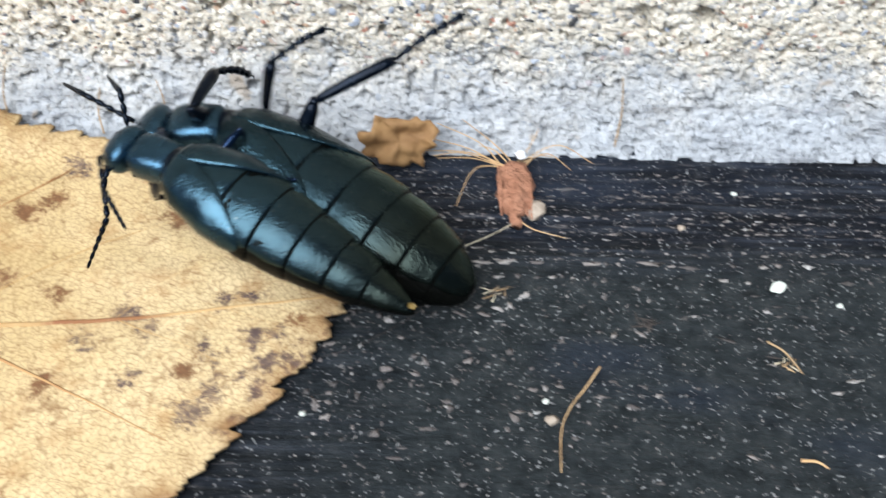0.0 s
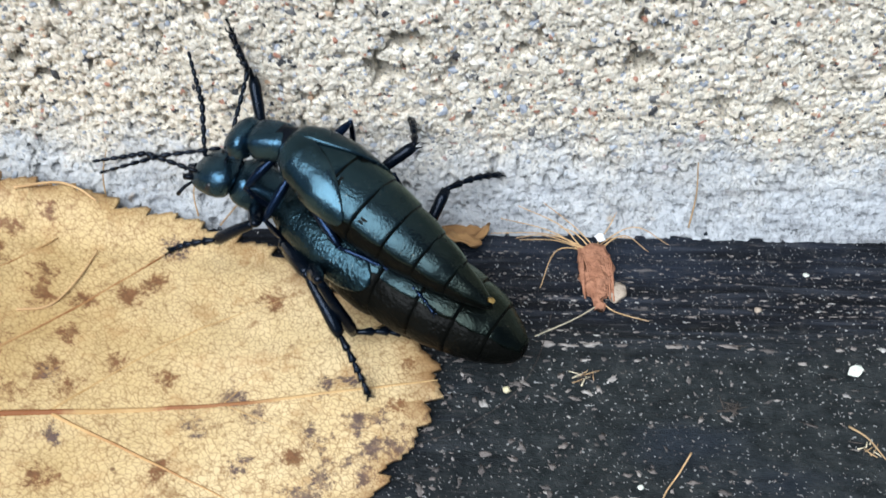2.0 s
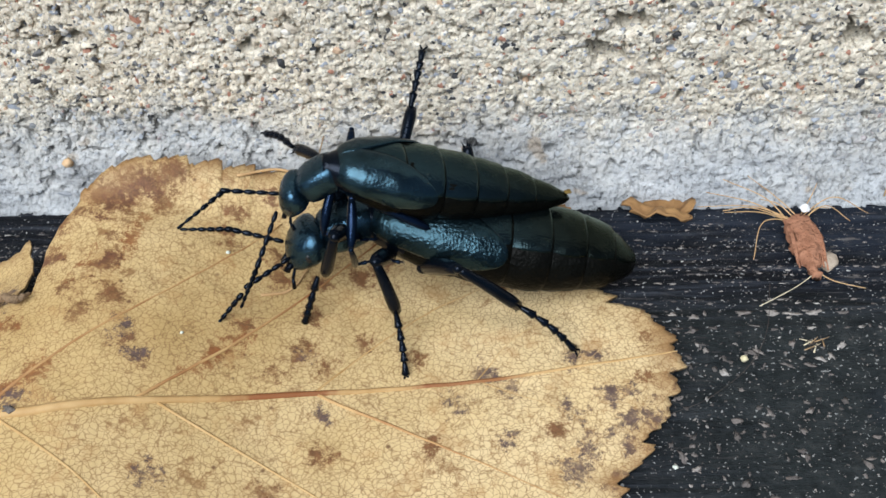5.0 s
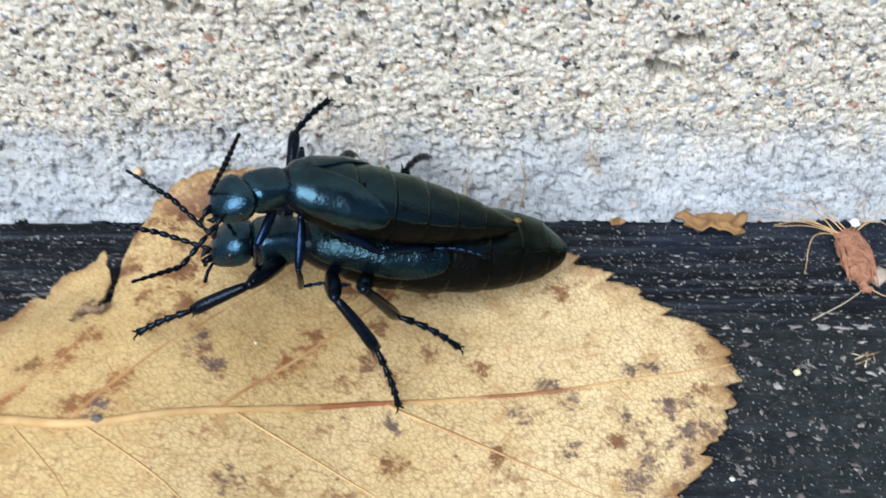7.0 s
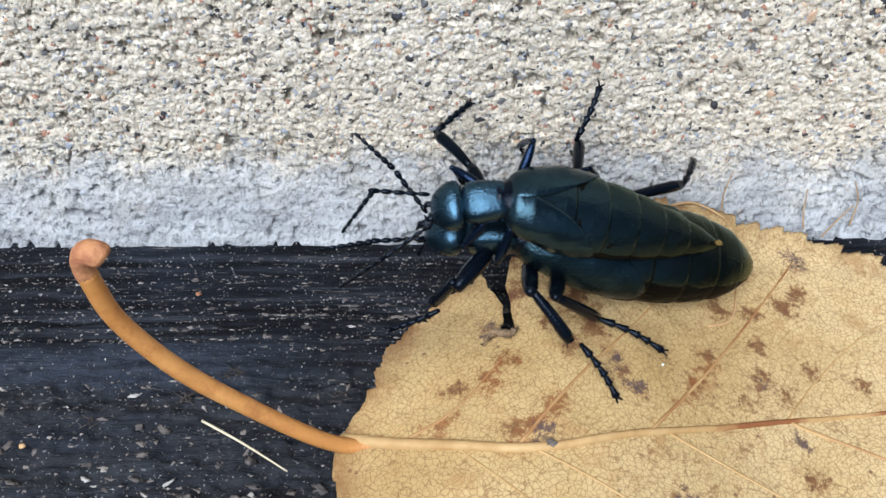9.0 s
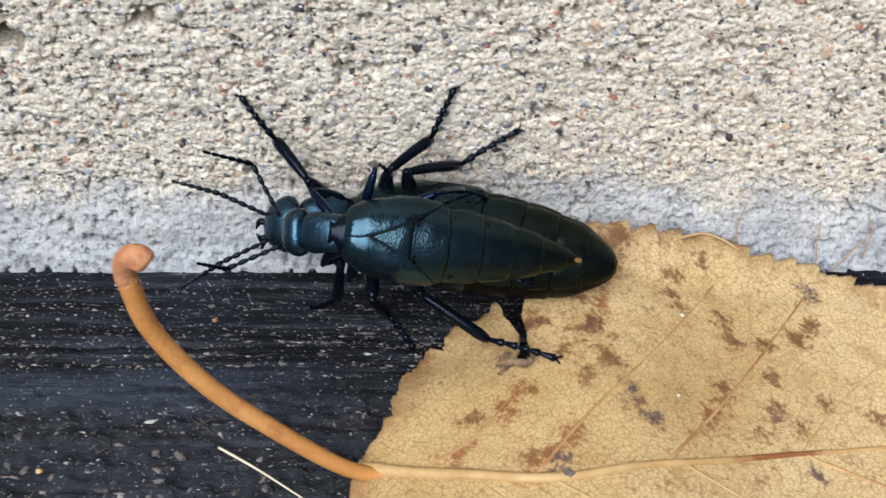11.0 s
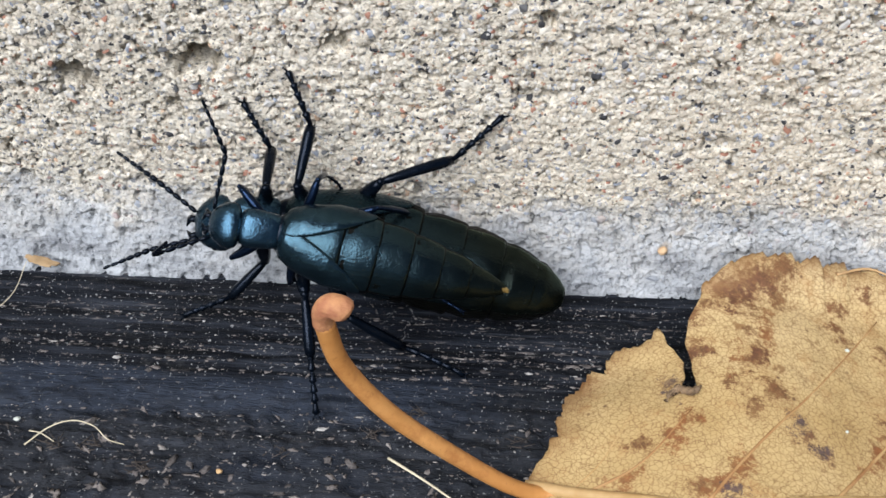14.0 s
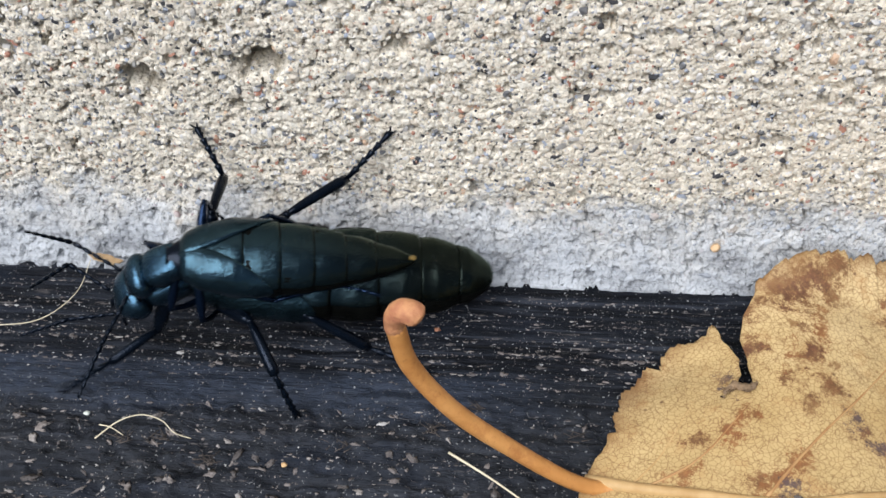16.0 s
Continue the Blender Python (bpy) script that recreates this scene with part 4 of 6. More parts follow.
    loose = scrap(1.0, pose(-0.0066, -0.0062, 0.0032, 72, 10, 8), (3.4, 2.3), RUST, "torn crumpled russet leaf scrap by the wall foot")
    scrap(3.0, pose(-0.1290, -0.0048, 0.0022, 35, 0, -14), (2.0, 0.42), TAN, "tan leaf scrap in the wall corner")
    scrap(4.0, pose(-0.0190, -0.0054, 0.0014, 45, 0, 0), (0.8, 0.45), RUST, "small brown leaf scrap in the wall corner")

    fibre("straw", [(9.1, -29.2, 0.9), (7.9, -30.9, 0.6), (6.6, -32.6, 0.35), (5.8, -34.6, 0.25), (5.5, -38.0, 0.25)], 0.075, FIBRE, "bent dry straw on the board", "straw")
    fibre("straw", [(-92.0, -25.0, 0.5), (-88.3, -27.4, 0.6), (-84.5, -30.0, 0.4)], 0.13, STRAW, "pale straw lying on the board", "straw")
    fibre("straw", [(-124.4, -25.3, 0.3), (-122.6, -23.6, 0.7), (-120.6, -22.9, 0.9), (-118.7, -23.2, 0.6), (-117.2, -24.4, 0.5), (-115.6, -24.8, 0.3)], 0.075, STRAW, "curled pale straw on the board", "straw")
    fibre("straw", [(-124.4, -23.8, 0.3), (-123.2, -24.2, 0.6), (-121.9, -24.8, 0.3)], 0.07, STRAW, "short pale straw on the board", "straw")
    fibre("hair_fibre", [(-140.0, -13.0, 0.3), (-134.2, -12.1, 0.5), (-131.2, -8.6, 0.8), (-130.2, -5.2, 2.4)], 0.06, STRAW, "thin white fibre from board to wall", "fibre")
    fibre("straw", [(22.6, -26.0, 0.3), (23.6, -27.4, 0.7), (24.6, -29.2, 0.4)], 0.10, TAN, "short orange straw on the board", "straw")
    fibre("straw", [(22.6, -36.8, 0.3), (23.6, -37.0, 0.5), (24.4, -37.4, 0.3)], 0.13, FIBRE, "short pale straw on the board", "straw")
    for p in ([(-42.0, -3.6, 2.0), (-42.2, -2.5, 5.0), (-41.6, -1.6, 7.5)], [(-33.5, -4.2, 1.8), (-33.8, -3.4, 3.6), (-33.6, -2.2, 5.5)], [(-31.5, -4.6, 1.0), (-29.8, -3.6, 2.8), (-28.6, -3.0, 4.0)],
              [(13.2, -3.6, 1.0), (13.6, -2.2, 4.0), (13.4, -1.0, 7.0)], [(-28.4, -3.6, 1.6), (-28.0, -2.5, 4.0), (-28.6, -1.6, 6.0)]):
        fibre("straw", p, 0.09, TAN, "dry tan straw standing against the wall foot", "straw")
    fibre("hair_fibre", [(-46.5, -17.1, 2.6), (-44.1, -16.1, 2.1), (-42.7, -13.1, 1.9), (-41.8, -9.0, 1.7)], 0.13, FIBRE, "fine curved tan fibre lying on the leaf", "fibre")
    fibre("straw", [(-49.5, -5.1, 5.7), (-46.3, -3.7, 5.2), (-44.2, -3.9, 4.7), (-42.4, -4.9, 4.1)], 0.15, FIBRE, "thin tan straw on the leaf's edge", "straw")
    thing("grit_speck", mesh_of("grit_speck", *scaled(blob(2.0, (0.2, 0.18, 0.14), 0.4, 2)), CHIP), "tiny white speck lying on the leaf", "grit", at=Matrix.Translation(Vector((-49.7, -12.9, 3.6)) * MM))
    thing("grit_speck", mesh_of("grit_speck", *scaled(blob(5.0, (0.15, 0.13, 0.1), 0.4, 2)), CHIP), "minute white speck lying on the leaf", "grit", at=Matrix.Translation(Vector((-52.2, -22.6, 4.35)) * MM))
    thing("soil_crumb", mesh_of("soil_crumb", *scaled(blob(6.0, (0.38, 0.26, 0.22), 0.9, 3)), plain("grey_soil", (0.07, 0.06, 0.055), (0.20, 0.17, 0.15), 1200, 0.9)), "small dark crumb of soil on the leaf's midrib", "crumb", at=Matrix.Translation(Vector((-63.3, -31.3, 6.3)) * MM))
    fibre("hair_fibre", [(-0.7, -14.3, 0.25), (-2.4, -19.9, 0.40), (-4.9, -23.7, 0.25), (-9.0, -27.0, 0.40), (-12.4, -28.4, 0.25)], 0.035, SPLINTER, "fine dark thread lying across the board", "fibre")
    # splintered tufts where the wood surface has broken up
    rng = random.Random(8)
    for x, y in ((1.6, -21.4), (23.7, -28.0), (13.0, -24.4), (-122.1, -24.9), (-80.5, -22.6), (-113.8, -26.8), (-102.2, -24.7), (-93.6, -22.4), (-75.5, -24.0), (-118.9, -24.9), (-89.9, -20.0)):
        tuft = tagged(new("wood_splinters"), "tuft of raised wood splinters on the board", "splinters", group="splinter tufts")
        tuft.matrix_basis = Matrix.Translation(Vector((x, y, 0)) * MM)
        for k in range(12):
            a, ln = rng.uniform(0, 3.14), rng.uniform(0.8, 2.6)
            c = Vector((rng.uniform(-0.9, 0.9), rng.uniform(-0.6, 0.6), 0.08))
            d = Vector((math.cos(a) * ln * 0.5, math.sin(a) * ln * 0.3, rng.uniform(0.02, 0.3)))
            bit = tube([c - d * 0.4, c, c + d], [rng.uniform(0.03, 0.10), 0.06, 0.02], 5)
            part("splinter", mesh_of("splinter", *scaled(bit), (STRAW, SPLINTER, TAN)[k % 3] if x > -5 and x != 13.0 else SPLINTER), tuft)

    return loose


loose_scrap = build_litter()


# ---- the two beetles ----
def body_radius(profile, x):
    xs = [p[0] for p in profile]
    return [float(np.interp(x, xs[::-1], [p[k] for p in profile][::-1])) for k in (1, 2, 3, 4)]


# x from the neck joint backwards, half width, height over and under the axis, height of the axis, in mm
FEMALE_FORM = [(1.0, 1.4, 1.2, 1.3, -0.2), (0.0, 2.2, 1.6, 1.8, -0.2), (-2.0, 3.2, 2.4, 2.9, -0.3), (-6.0, 4.35, 3.15, 3.6, -0.5), (-11.0, 4.85, 3.6, 3.8, -0.7),
               (-16.0, 4.65, 3.6, 3.5, -0.8), (-20.0, 3.95, 3.3, 2.9, -0.8), (-22.6, 3.0, 2.6, 2.3, -0.8), (-24.2, 1.9, 1.5, 1.7, -0.8), (-25.0, 1.1, 0.9, 1.0, -0.8), (-25.4, 0.2, 0.2, 0.2, -0.8)]
MALE_FORM = [(0.8, 1.1, 1.0, 1.1, -0.1), (0.0, 1.8, 1.35, 1.5, -0.1), (-1.6, 2.7, 2.0, 2.2, -0.2), (-4.5, 3.35, 2.55, 2.8, -0.3), (-8.0, 3.5, 2.65, 2.9, -0.4),
             (-12.0, 3.0, 2.35, 2.5, -0.5), (-16.0, 2.15, 1.7, 1.9, -0.5), (-19.0, 1.2, 1.0, 1.1, -0.5), (-20.6, 0.5, 0.5, 0.5, -0.5), (-21.0, 0.15, 0.15, 0.15, -0.5)]


def elytron(form, length, side, spread, base_gap, seed, over):
    """One short wing case: a thin domed leathery shell that hugs the back, parts from its fellow behind and ends broad and round."""
    nu, nv = 48, 26
    outer, inner = [], []
    for i in range(nu + 1):
        u = i / nu
        x = 0.35 - length * u
        w, up, dn, cz = body_radius(form, x)
        a_in = base_gap + spread * max(0.0, (u - 0.16) / 0.84) ** 1.15
        a_out = 99 + 5 * u
        close = 1 - math.sqrt(max(0.0, 1 - max(0.0, (u - 0.60) / 0.40) ** 2))
        tip = a_in + (a_out - a_in) * 0.42
        a0, a1 = a_in + (tip - a_in) * close * 0.98, a_out + (tip - a_out) * close * 0.98
        shoulder = smoothstep(0.0, 0.1, u)
        for j in range(nv + 1):
            v = j / nv
            a = math.radians(a0 + (a1 - a0) * v)
            puff = 0.15 + 0.26 * math.sin(math.pi * v) ** 0.8 * math.sin(math.pi * min(1, u * 1.02)) ** 0.6 + over * smoothstep(0.5, 0.0, v)
            puff *= shoulder
            rim = -0.04 * (smoothstep(0.95, 1.0, v) + smoothstep(0.05, 0.0, v)) - 0.05 * smoothstep(0.95, 1.0, u)
            k = 0.82 + 0.18 * shoulder
            fold = 0.05 * noise.noise(Vector((x * 0.6, a * 2.2, seed))) + 0.022 * noise.noise(Vector((x * 1.3, a * 4.5, seed + 4))) + 0.010 * noise.noise(Vector((x * 3.1, a * 9, seed + 8)))
            y = math.sin(a) * (w * k + puff + rim + fold)
            z = cz + math.cos(a) * ((up if a < math.pi / 2 else dn) * k + puff + rim + fold)
            outer.append(Vector((x, side * y, z)))
            inner.append(Vector((x, side * math.sin(a) * (w * k + puff - 0.22), cz + math.cos(a) * ((up if a < math.pi / 2 else dn) * k + puff - 0.22))))
    q = []
    for i in range(nu):
        for j in range(nv):
            a = i * (nv + 1) + j
            q.append((a, a + 1, a + nv + 2, a + nv + 1))
    n = len(outer)
    q += [tuple(k + n for k in reversed(f)) for f in q]
    edge = [j for j in range(nv + 1)] + [i * (nv + 1) + nv for i in range(1, nu + 1)] + [nu * (nv + 1) + j for j in range(nv - 1, -1, -1)] + [i * (nv + 1) for i in range(nu - 1, 0, -1)]
    for a, b in zip(edge, edge[1:] + edge[:1]):
        q.append((b, a, a + n, b + n))
    if side > 0:
        q = [tuple(reversed(f)) for f in q]
    return outer + inner, q


def segment(form, x0, x1, seed):
    """One ring of the abdomen: its front tucks under the ring before, its hind edge stands proud."""
    st = []
    for u, k in ((-0.28, 0.84), (-0.1, 0.91), (0.08, 0.95), (0.35, 0.975), (0.7, 0.985), (0.9, 0.98), (0.985, 0.96), (1.0, 0.92), (0.96, 0.83)):
        x = x0 + (x1 - x0) * u
        w, up, dn, cz = body_radius(form, x)
        st.append((x, 0, cz, w * k, up * k, dn * k, 2.15))
    v, f = rings(st, 40)
    out = []
    for p in v:
        p = Vector(p)
        flank = smoothstep(0.4, -0.6, p.z)
        r = 1 + 0.012 * noise.noise(Vector((p.x * 0.9, p.y * 0.6, p.z * 0.6 + seed))) + (0.008 + 0.03 * flank) * noise.noise(Vector((p.x * 1.1, p.y * 1.8, p.z * 2.2)))
        out.append(Vector((p.x, p.y * r, p.z * r)))
    return out, f


def back_plate(form, x0, x1, reach, seed, lift):
    """The hard plate over one ring's back, with a turned-down rim."""
    nu, nv = 24, 26
    outer, inner = [], []
    for i in range(nu + 1):
        u = i / nu
        along = -0.32 + 1.265 * u
        x = x0 + (x1 - x0) * along
        w, up, dn, cz = body_radius(form, x)
        rim = 1 - 0.012 * smoothstep(0.95, 1.0, u) - 0.050 * smoothstep(0.50, -0.12, along)
        for j in range(nv + 1):
            v = 2 * j / nv - 1
            a = math.radians(reach * v * (1 - 0.06 * abs(2 * u - 1) ** 3))
            k = (lift + 0.014 * along) * rim - 0.03 * smoothstep(0.90, 1.0, abs(v))
            k += 0.010 * noise.noise(Vector((x * 0.8, a * 2.0, seed)))
            for group, q in ((outer, k), (inner, k - 0.05)):
                group.append(Vector((x, math.sin(a) * w * q, cz + math.cos(a) * (up if math.cos(a) > 0 else dn) * q)))
    f = []
    for i in range(nu):
        for j in range(nv):
            a = i * (nv + 1) + j
            f.append((a, a + nv + 1, a + nv + 2, a + 1))
    n = len(outer)
    f += [tuple(q + n for q in reversed(g)) for g in f]
    edge = [j for j in range(nv + 1)] + [i * (nv + 1) + nv for i in range(1, nu + 1)] + [nu * (nv + 1) + j for j in range(nv - 1, -1, -1)] + [i * (nv + 1) for i in range(nu - 1, 0, -1)]
    f += [(a, b, b + n, a + n) for a, b in zip(edge, edge[1:] + edge[:1])]
    return outer + inner, f


def pronotum_mesh(k):
    st = []
    for x, w, h in ((-0.3, 1.0, 0.9), (0.0, 1.6, 1.35), (0.3, 1.92, 1.62), (1.0, 2.02, 1.76), (2.2, 2.16, 1.82), (3.2, 2.24, 1.76), (3.9, 2.12, 1.6), (4.4, 1.75, 1.35), (4.62, 1.1, 0.9), (4.66, 0.5, 0.4)):
        st.append((x * k, 0, -0.25 * k, w * k, h * k, h * k, 3.0))
    v, f = rings(st, 30)
    out = []
    for x, y, z in v:
        dent = 0.16 * k * math.exp(-((x / k - 1.3) ** 2 / 0.5 + (abs(y) / k - 0.75) ** 2 / 0.18)) if z > 0 else 0
        groove = 0.10 * k * math.exp(-(y / k / 0.16) ** 2) if z > 0 else 0
        out.append((x, y, z - dent - groove + 0.04 * k * noise.noise(Vector((x, y, z)) * 1.3)))
    return scaled((out, f))


def head_mesh(k):
    """Broad at the temples, with a groove over the crown, bent down towards the mouth."""
    st = []
    for x, w, h, cz in ((4.0, 0.7, 0.6, -0.3), (4.42, 1.0, 0.85, -0.3), (4.52, 1.9, 1.3, -0.25), (4.8, 2.4, 1.6, -0.2), (5.3, 2.62, 1.78, -0.25), (5.9, 2.58, 1.8, -0.4), (6.5, 2.32, 1.7, -0.6), (7.1, 1.95, 1.5, -0.9), (7.6, 1.45, 1.1, -1.2), (7.9, 0.75, 0.6, -1.45)):
        st.append((x * k, 0, cz * k, w * k, h * k, h * k, 2.45))
    v, f = rings(st, 34)
    out = []
    for x, y, z in v:
        groove = 0.22 * k * math.exp(-(y / k / 0.22) ** 2) * smoothstep(6.6, 4.4, x / k) if z > -0.3 * k else 0
        out.append((x - groove * 0.6, y, z - groove))
    return scaled((out, f))


def spindle(length, r0, r1, r2, n=9, bow=0.0, m=10):
    """A leg joint along x."""
    pts, rad = [], []
    for i in range(n + 1):
        u = i / n
        pts.append((length * u, 0, bow * math.sin(math.pi * u)))
        rad.append((r0 * (1 - u) ** 2 + 2 * r1 * u * (1 - u) * 1.25 + r2 * u ** 2) * (0.8 if i in (0, n) else 1))
    return tube(pts, rad, m)


def femur_mesh(ln, k):
    return scaled(joined(spindle(ln, 0.34 * k, 0.60 * k, 0.32 * k, 10, 0.12), blob(1, (0.42 * k, 0.42 * k, 0.42 * k), 0.15, 2)))


def tibia_mesh(ln, k):
    knee = blob(2, (0.30 * k, 0.30 * k, 0.30 * k), 0.1, 2)
    spur = tube([(ln - 0.15, 0.1 * k, -0.15 * k), (ln + 0.35 * k, 0.22 * k, -0.45 * k)], [0.09 * k, 0.02], 5)
    spur2 = tube([(ln - 0.15, -0.1 * k, -0.15 * k), (ln + 0.35 * k, -0.2 * k, -0.45 * k)], [0.09 * k, 0.02], 5)
    hairs = []
    rng = random.Random(4)
    for i in range(16):
        x, a = ln * (0.25 + 0.7 * i / 16), rng.uniform(0, 6.28)
        r = 0.27 * k
        p = Vector((x, math.cos(a) * r, math.sin(a) * r))
        hairs.append(tube([p * 1.0, p + Vector((0.22, math.cos(a) * 0.16, math.sin(a) * 0.16)) * k], [0.022, 0.006], 3))
    return scaled(joined(spindle(ln, 0.25 * k, 0.31 * k, 0.39 * k, 8, 0.16), knee, spur, spur2, *hairs))


def tarsus_mesh(ln, k):
    pts, rad, x = [], [], 0.0
    for share in (0.27, 0.19, 0.17, 0.15, 0.22):
        l = ln * share
        for u, r in ((0.0, 0.11), (0.14, 0.16), (0.5, 0.19), (0.86, 0.27), (0.97, 0.15)):
            q = (x + l * u) / ln
            pts.append((x + l * u, 0, 0.07 * ln * math.sin(math.pi * q)))
            rad.append(r * k)
        x += l
    pieces = [tube(pts, rad, 8)]
    for s in (-1, 1):
        pieces.append(tube([(x - 0.1, 0, 0), (x + 0.25 * k, s * 0.22 * k, 0.04), (x + 0.42 * k, s * 0.30 * k, -0.22 * k)], [0.08 * k, 0.06 * k, 0.015], 5))
    return scaled(joined(*pieces))


def antenna_mesh(ln, beads, r0, r1):
    """A string of beads, each a little swollen."""
    pts, rad = [], []
    step = ln / beads
    for i in range(beads):
        r = r0 + (r1 - r0) * i / max(1, beads - 1)
        for u, k in ((0.0, 0.42), (0.16, 0.8), (0.5, 1.0), (0.8, 0.92), (0.96, 0.5)):
            pts.append((step * (i + u), 0, 0))
            rad.append(r * k)
    return scaled(tube(pts, rad, 8))


HIPS = {"1": (1.8, 1.3, -1.5), "2": (-2.2, 2.2, -2.6), "3": (-5.2, 2.6, -3.0)}
JOINTS = {"1": (5.2, 5.2, 5.0), "2": (5.8, 5.6, 5.4), "3": (6.8, 7.2, 6.4)}


def build_beetle(name, label, form, fore, wing, cuts, limb, with_tip):
    root = tagged(new(name), label, "beetle", group="pair of beetles")
    p = {"root": root}
    st = []
    for x in (1.2, 0.8, 0.2, -1.0, -3.0, -6.0, -8.0, -9.0):
        w, u, d, cz = body_radius(form, x)
        st.append((x, 0, cz, w * 0.93, u * 0.93, d * 0.97, 2.2))
    part("thorax", mesh_of("thorax", *scaled(rings(st, 30)), LIMB), root)
    p["pronotum"] = part("pronotum", mesh_of("pronotum", *pronotum_mesh(fore), SHELL), root, "blue-black domed neck shield")
    p["head"] = part("head", mesh_of("head", *head_mesh(fore), SHELL), root, "blue-black rounded head")
    for s in (-1, 1):
        v, f = blob(6, (0.34, 0.22, 0.5), 0.1, 2)
        v = [Vector((q.x + 6.2, s * (2.28 + q.y), q.z - 0.6)) * fore for q in v]
        part("eye", mesh_of("eye", *scaled((v, f)), EYE), p["head"], "small black eye")
        jaw = tube([Vector(q) * fore for q in ((7.7, s * 0.75, -1.5), (8.35, s * 0.75, -1.9), (8.65, s * 0.2, -2.1))], [0.36 * fore, 0.28 * fore, 0.06], 8)
        part("jaw", mesh_of("jaw", *scaled(jaw), LIMB), p["head"], "curved black jaw")
        palp = [tube([Vector(q) * fore for q in ((7.6, s * 0.7, -2.0), (8.1, s * 1.2, -2.7))], [0.12, 0.16], 6),
                tube([Vector(q) * fore for q in ((8.1, s * 1.2, -2.7), (8.3, s * 1.3, -3.6))], [0.14, 0.2], 6)]
        part("palp", mesh_of("palp", *scaled(joined(*palp)), LIMB), p["head"])
    for s, gap, over in ((1, -9, 0.0), (-1, -4, 0.06)):
        part("wing_case", mesh_of("wing_case", *scaled(elytron(form, wing, s, 56 if with_tip else 50, gap, 3 + s, over)), ROUGH_SHELL if with_tip else PITTED_SHELL), root, "short blue-black pitted wing case")
    p["rings"] = []
    for i, (a, b) in enumerate(zip(cuts, cuts[1:])):
        ring = part("abdomen_ring", mesh_of("abdomen_ring", *scaled(segment(form, a, b, i * 3.0)), MEMBRANE), root, "black folded skin of the abdomen")
        part("back_plate", mesh_of("back_plate", *scaled(back_plate(form, a, b, 72 if with_tip else 60, i * 3.0, 1.004 if a > -0.8 * wing else 1.015)), BACK), ring, "glossy back plate, teal-black turning olive-black")
        p["rings"].append(ring)
    if with_tip:
        v, f = blob(8, (0.34, 0.24, 0.2), 0.7, 2)
        part("tail_tip", mesh_of("tail_tip", *scaled(([q + Vector((cuts[-1] + 0.35, 0, 0.25)) for q in v], f)), AMBER), root, "yellow-brown tail tip")
    p["legs"] = {}
    meshes = {}
    for leg, lens in JOINTS.items():
        fl, tl, sl = (v * limb[1] for v in lens)
        skin = MALE_LIMB if with_tip else LIMB
        meshes[leg] = (mesh_of("femur", *femur_mesh(fl, limb[0]), skin), mesh_of("tibia", *tibia_mesh(tl, limb[0]), skin), mesh_of("tarsus", *tarsus_mesh(sl, limb[0]), skin))
    for s in "LR":
        for leg in "123":
            p["legs"][s + leg] = [part(n, me, root) for n, me in zip(("femur", "tibia", "tarsus"), meshes[leg])]
    return p


female = build_beetle("oil_beetle_female", "large swollen blue-black oil beetle carrying a smaller one", FEMALE_FORM, 1.0, 12.0, (-3.0, -8.0, -12.2, -16.0, -19.4, -22.4, -25.2), (1.42, 1.0), False)
male = build_beetle("oil_beetle_male", "smaller blue-black oil beetle riding on the larger one", MALE_FORM, 0.78, 8.3, (-1.6, -5.4, -8.6, -11.6, -14.5, -17.3, -21.0), (0.8, 0.72), True)
for beetle, ln, r in ((female, 4.6, 0.27), (male, 5.0, 0.24)):
    base_me = mesh_of("antenna_base", *antenna_mesh(ln, 5, r * 0.85, r), LIMB)
    end_me = mesh_of("antenna_end", *antenna_mesh(ln, 6, r * 1.05, r * 0.6), LIMB)
    beetle["feelers"] = {k: (part("antenna_base", base_me, beetle["root"]), part("antenna_end", end_me, beetle["root"])) for k in "ab"}


# ---- what moves, and how ----
def rotation(q):
    """The turn of a unit quaternion w, x, y, z, as a matrix."""
    w, x, y, z = (v / math.sqrt(sum(k * k for k in q)) for v in q)
    return Matrix(((1 - 2 * (y * y + z * z), 2 * (x * y - w * z), 2 * (x * z + w * y)), (2 * (x * y + w * z), 1 - 2 * (x * x + z * z), 2 * (y * z - w * x)), (2 * (x * z - w * y), 2 * (y * z + w * x), 1 - 2 * (x * x + y * y))))


def aim(a, b, ref):
    """A pose at a whose x axis points at b, turned the least from the way ref."""
    d = (Vector(b) - Vector(a)).normalized()
    ref = Vector(ref).normalized()
    turn = ref.rotation_difference(d) @ Vector((1, 0, 0)).rotation_difference(ref)
    return Matrix.Translation(Vector(a) * MM) @ turn.to_matrix().to_4x4()


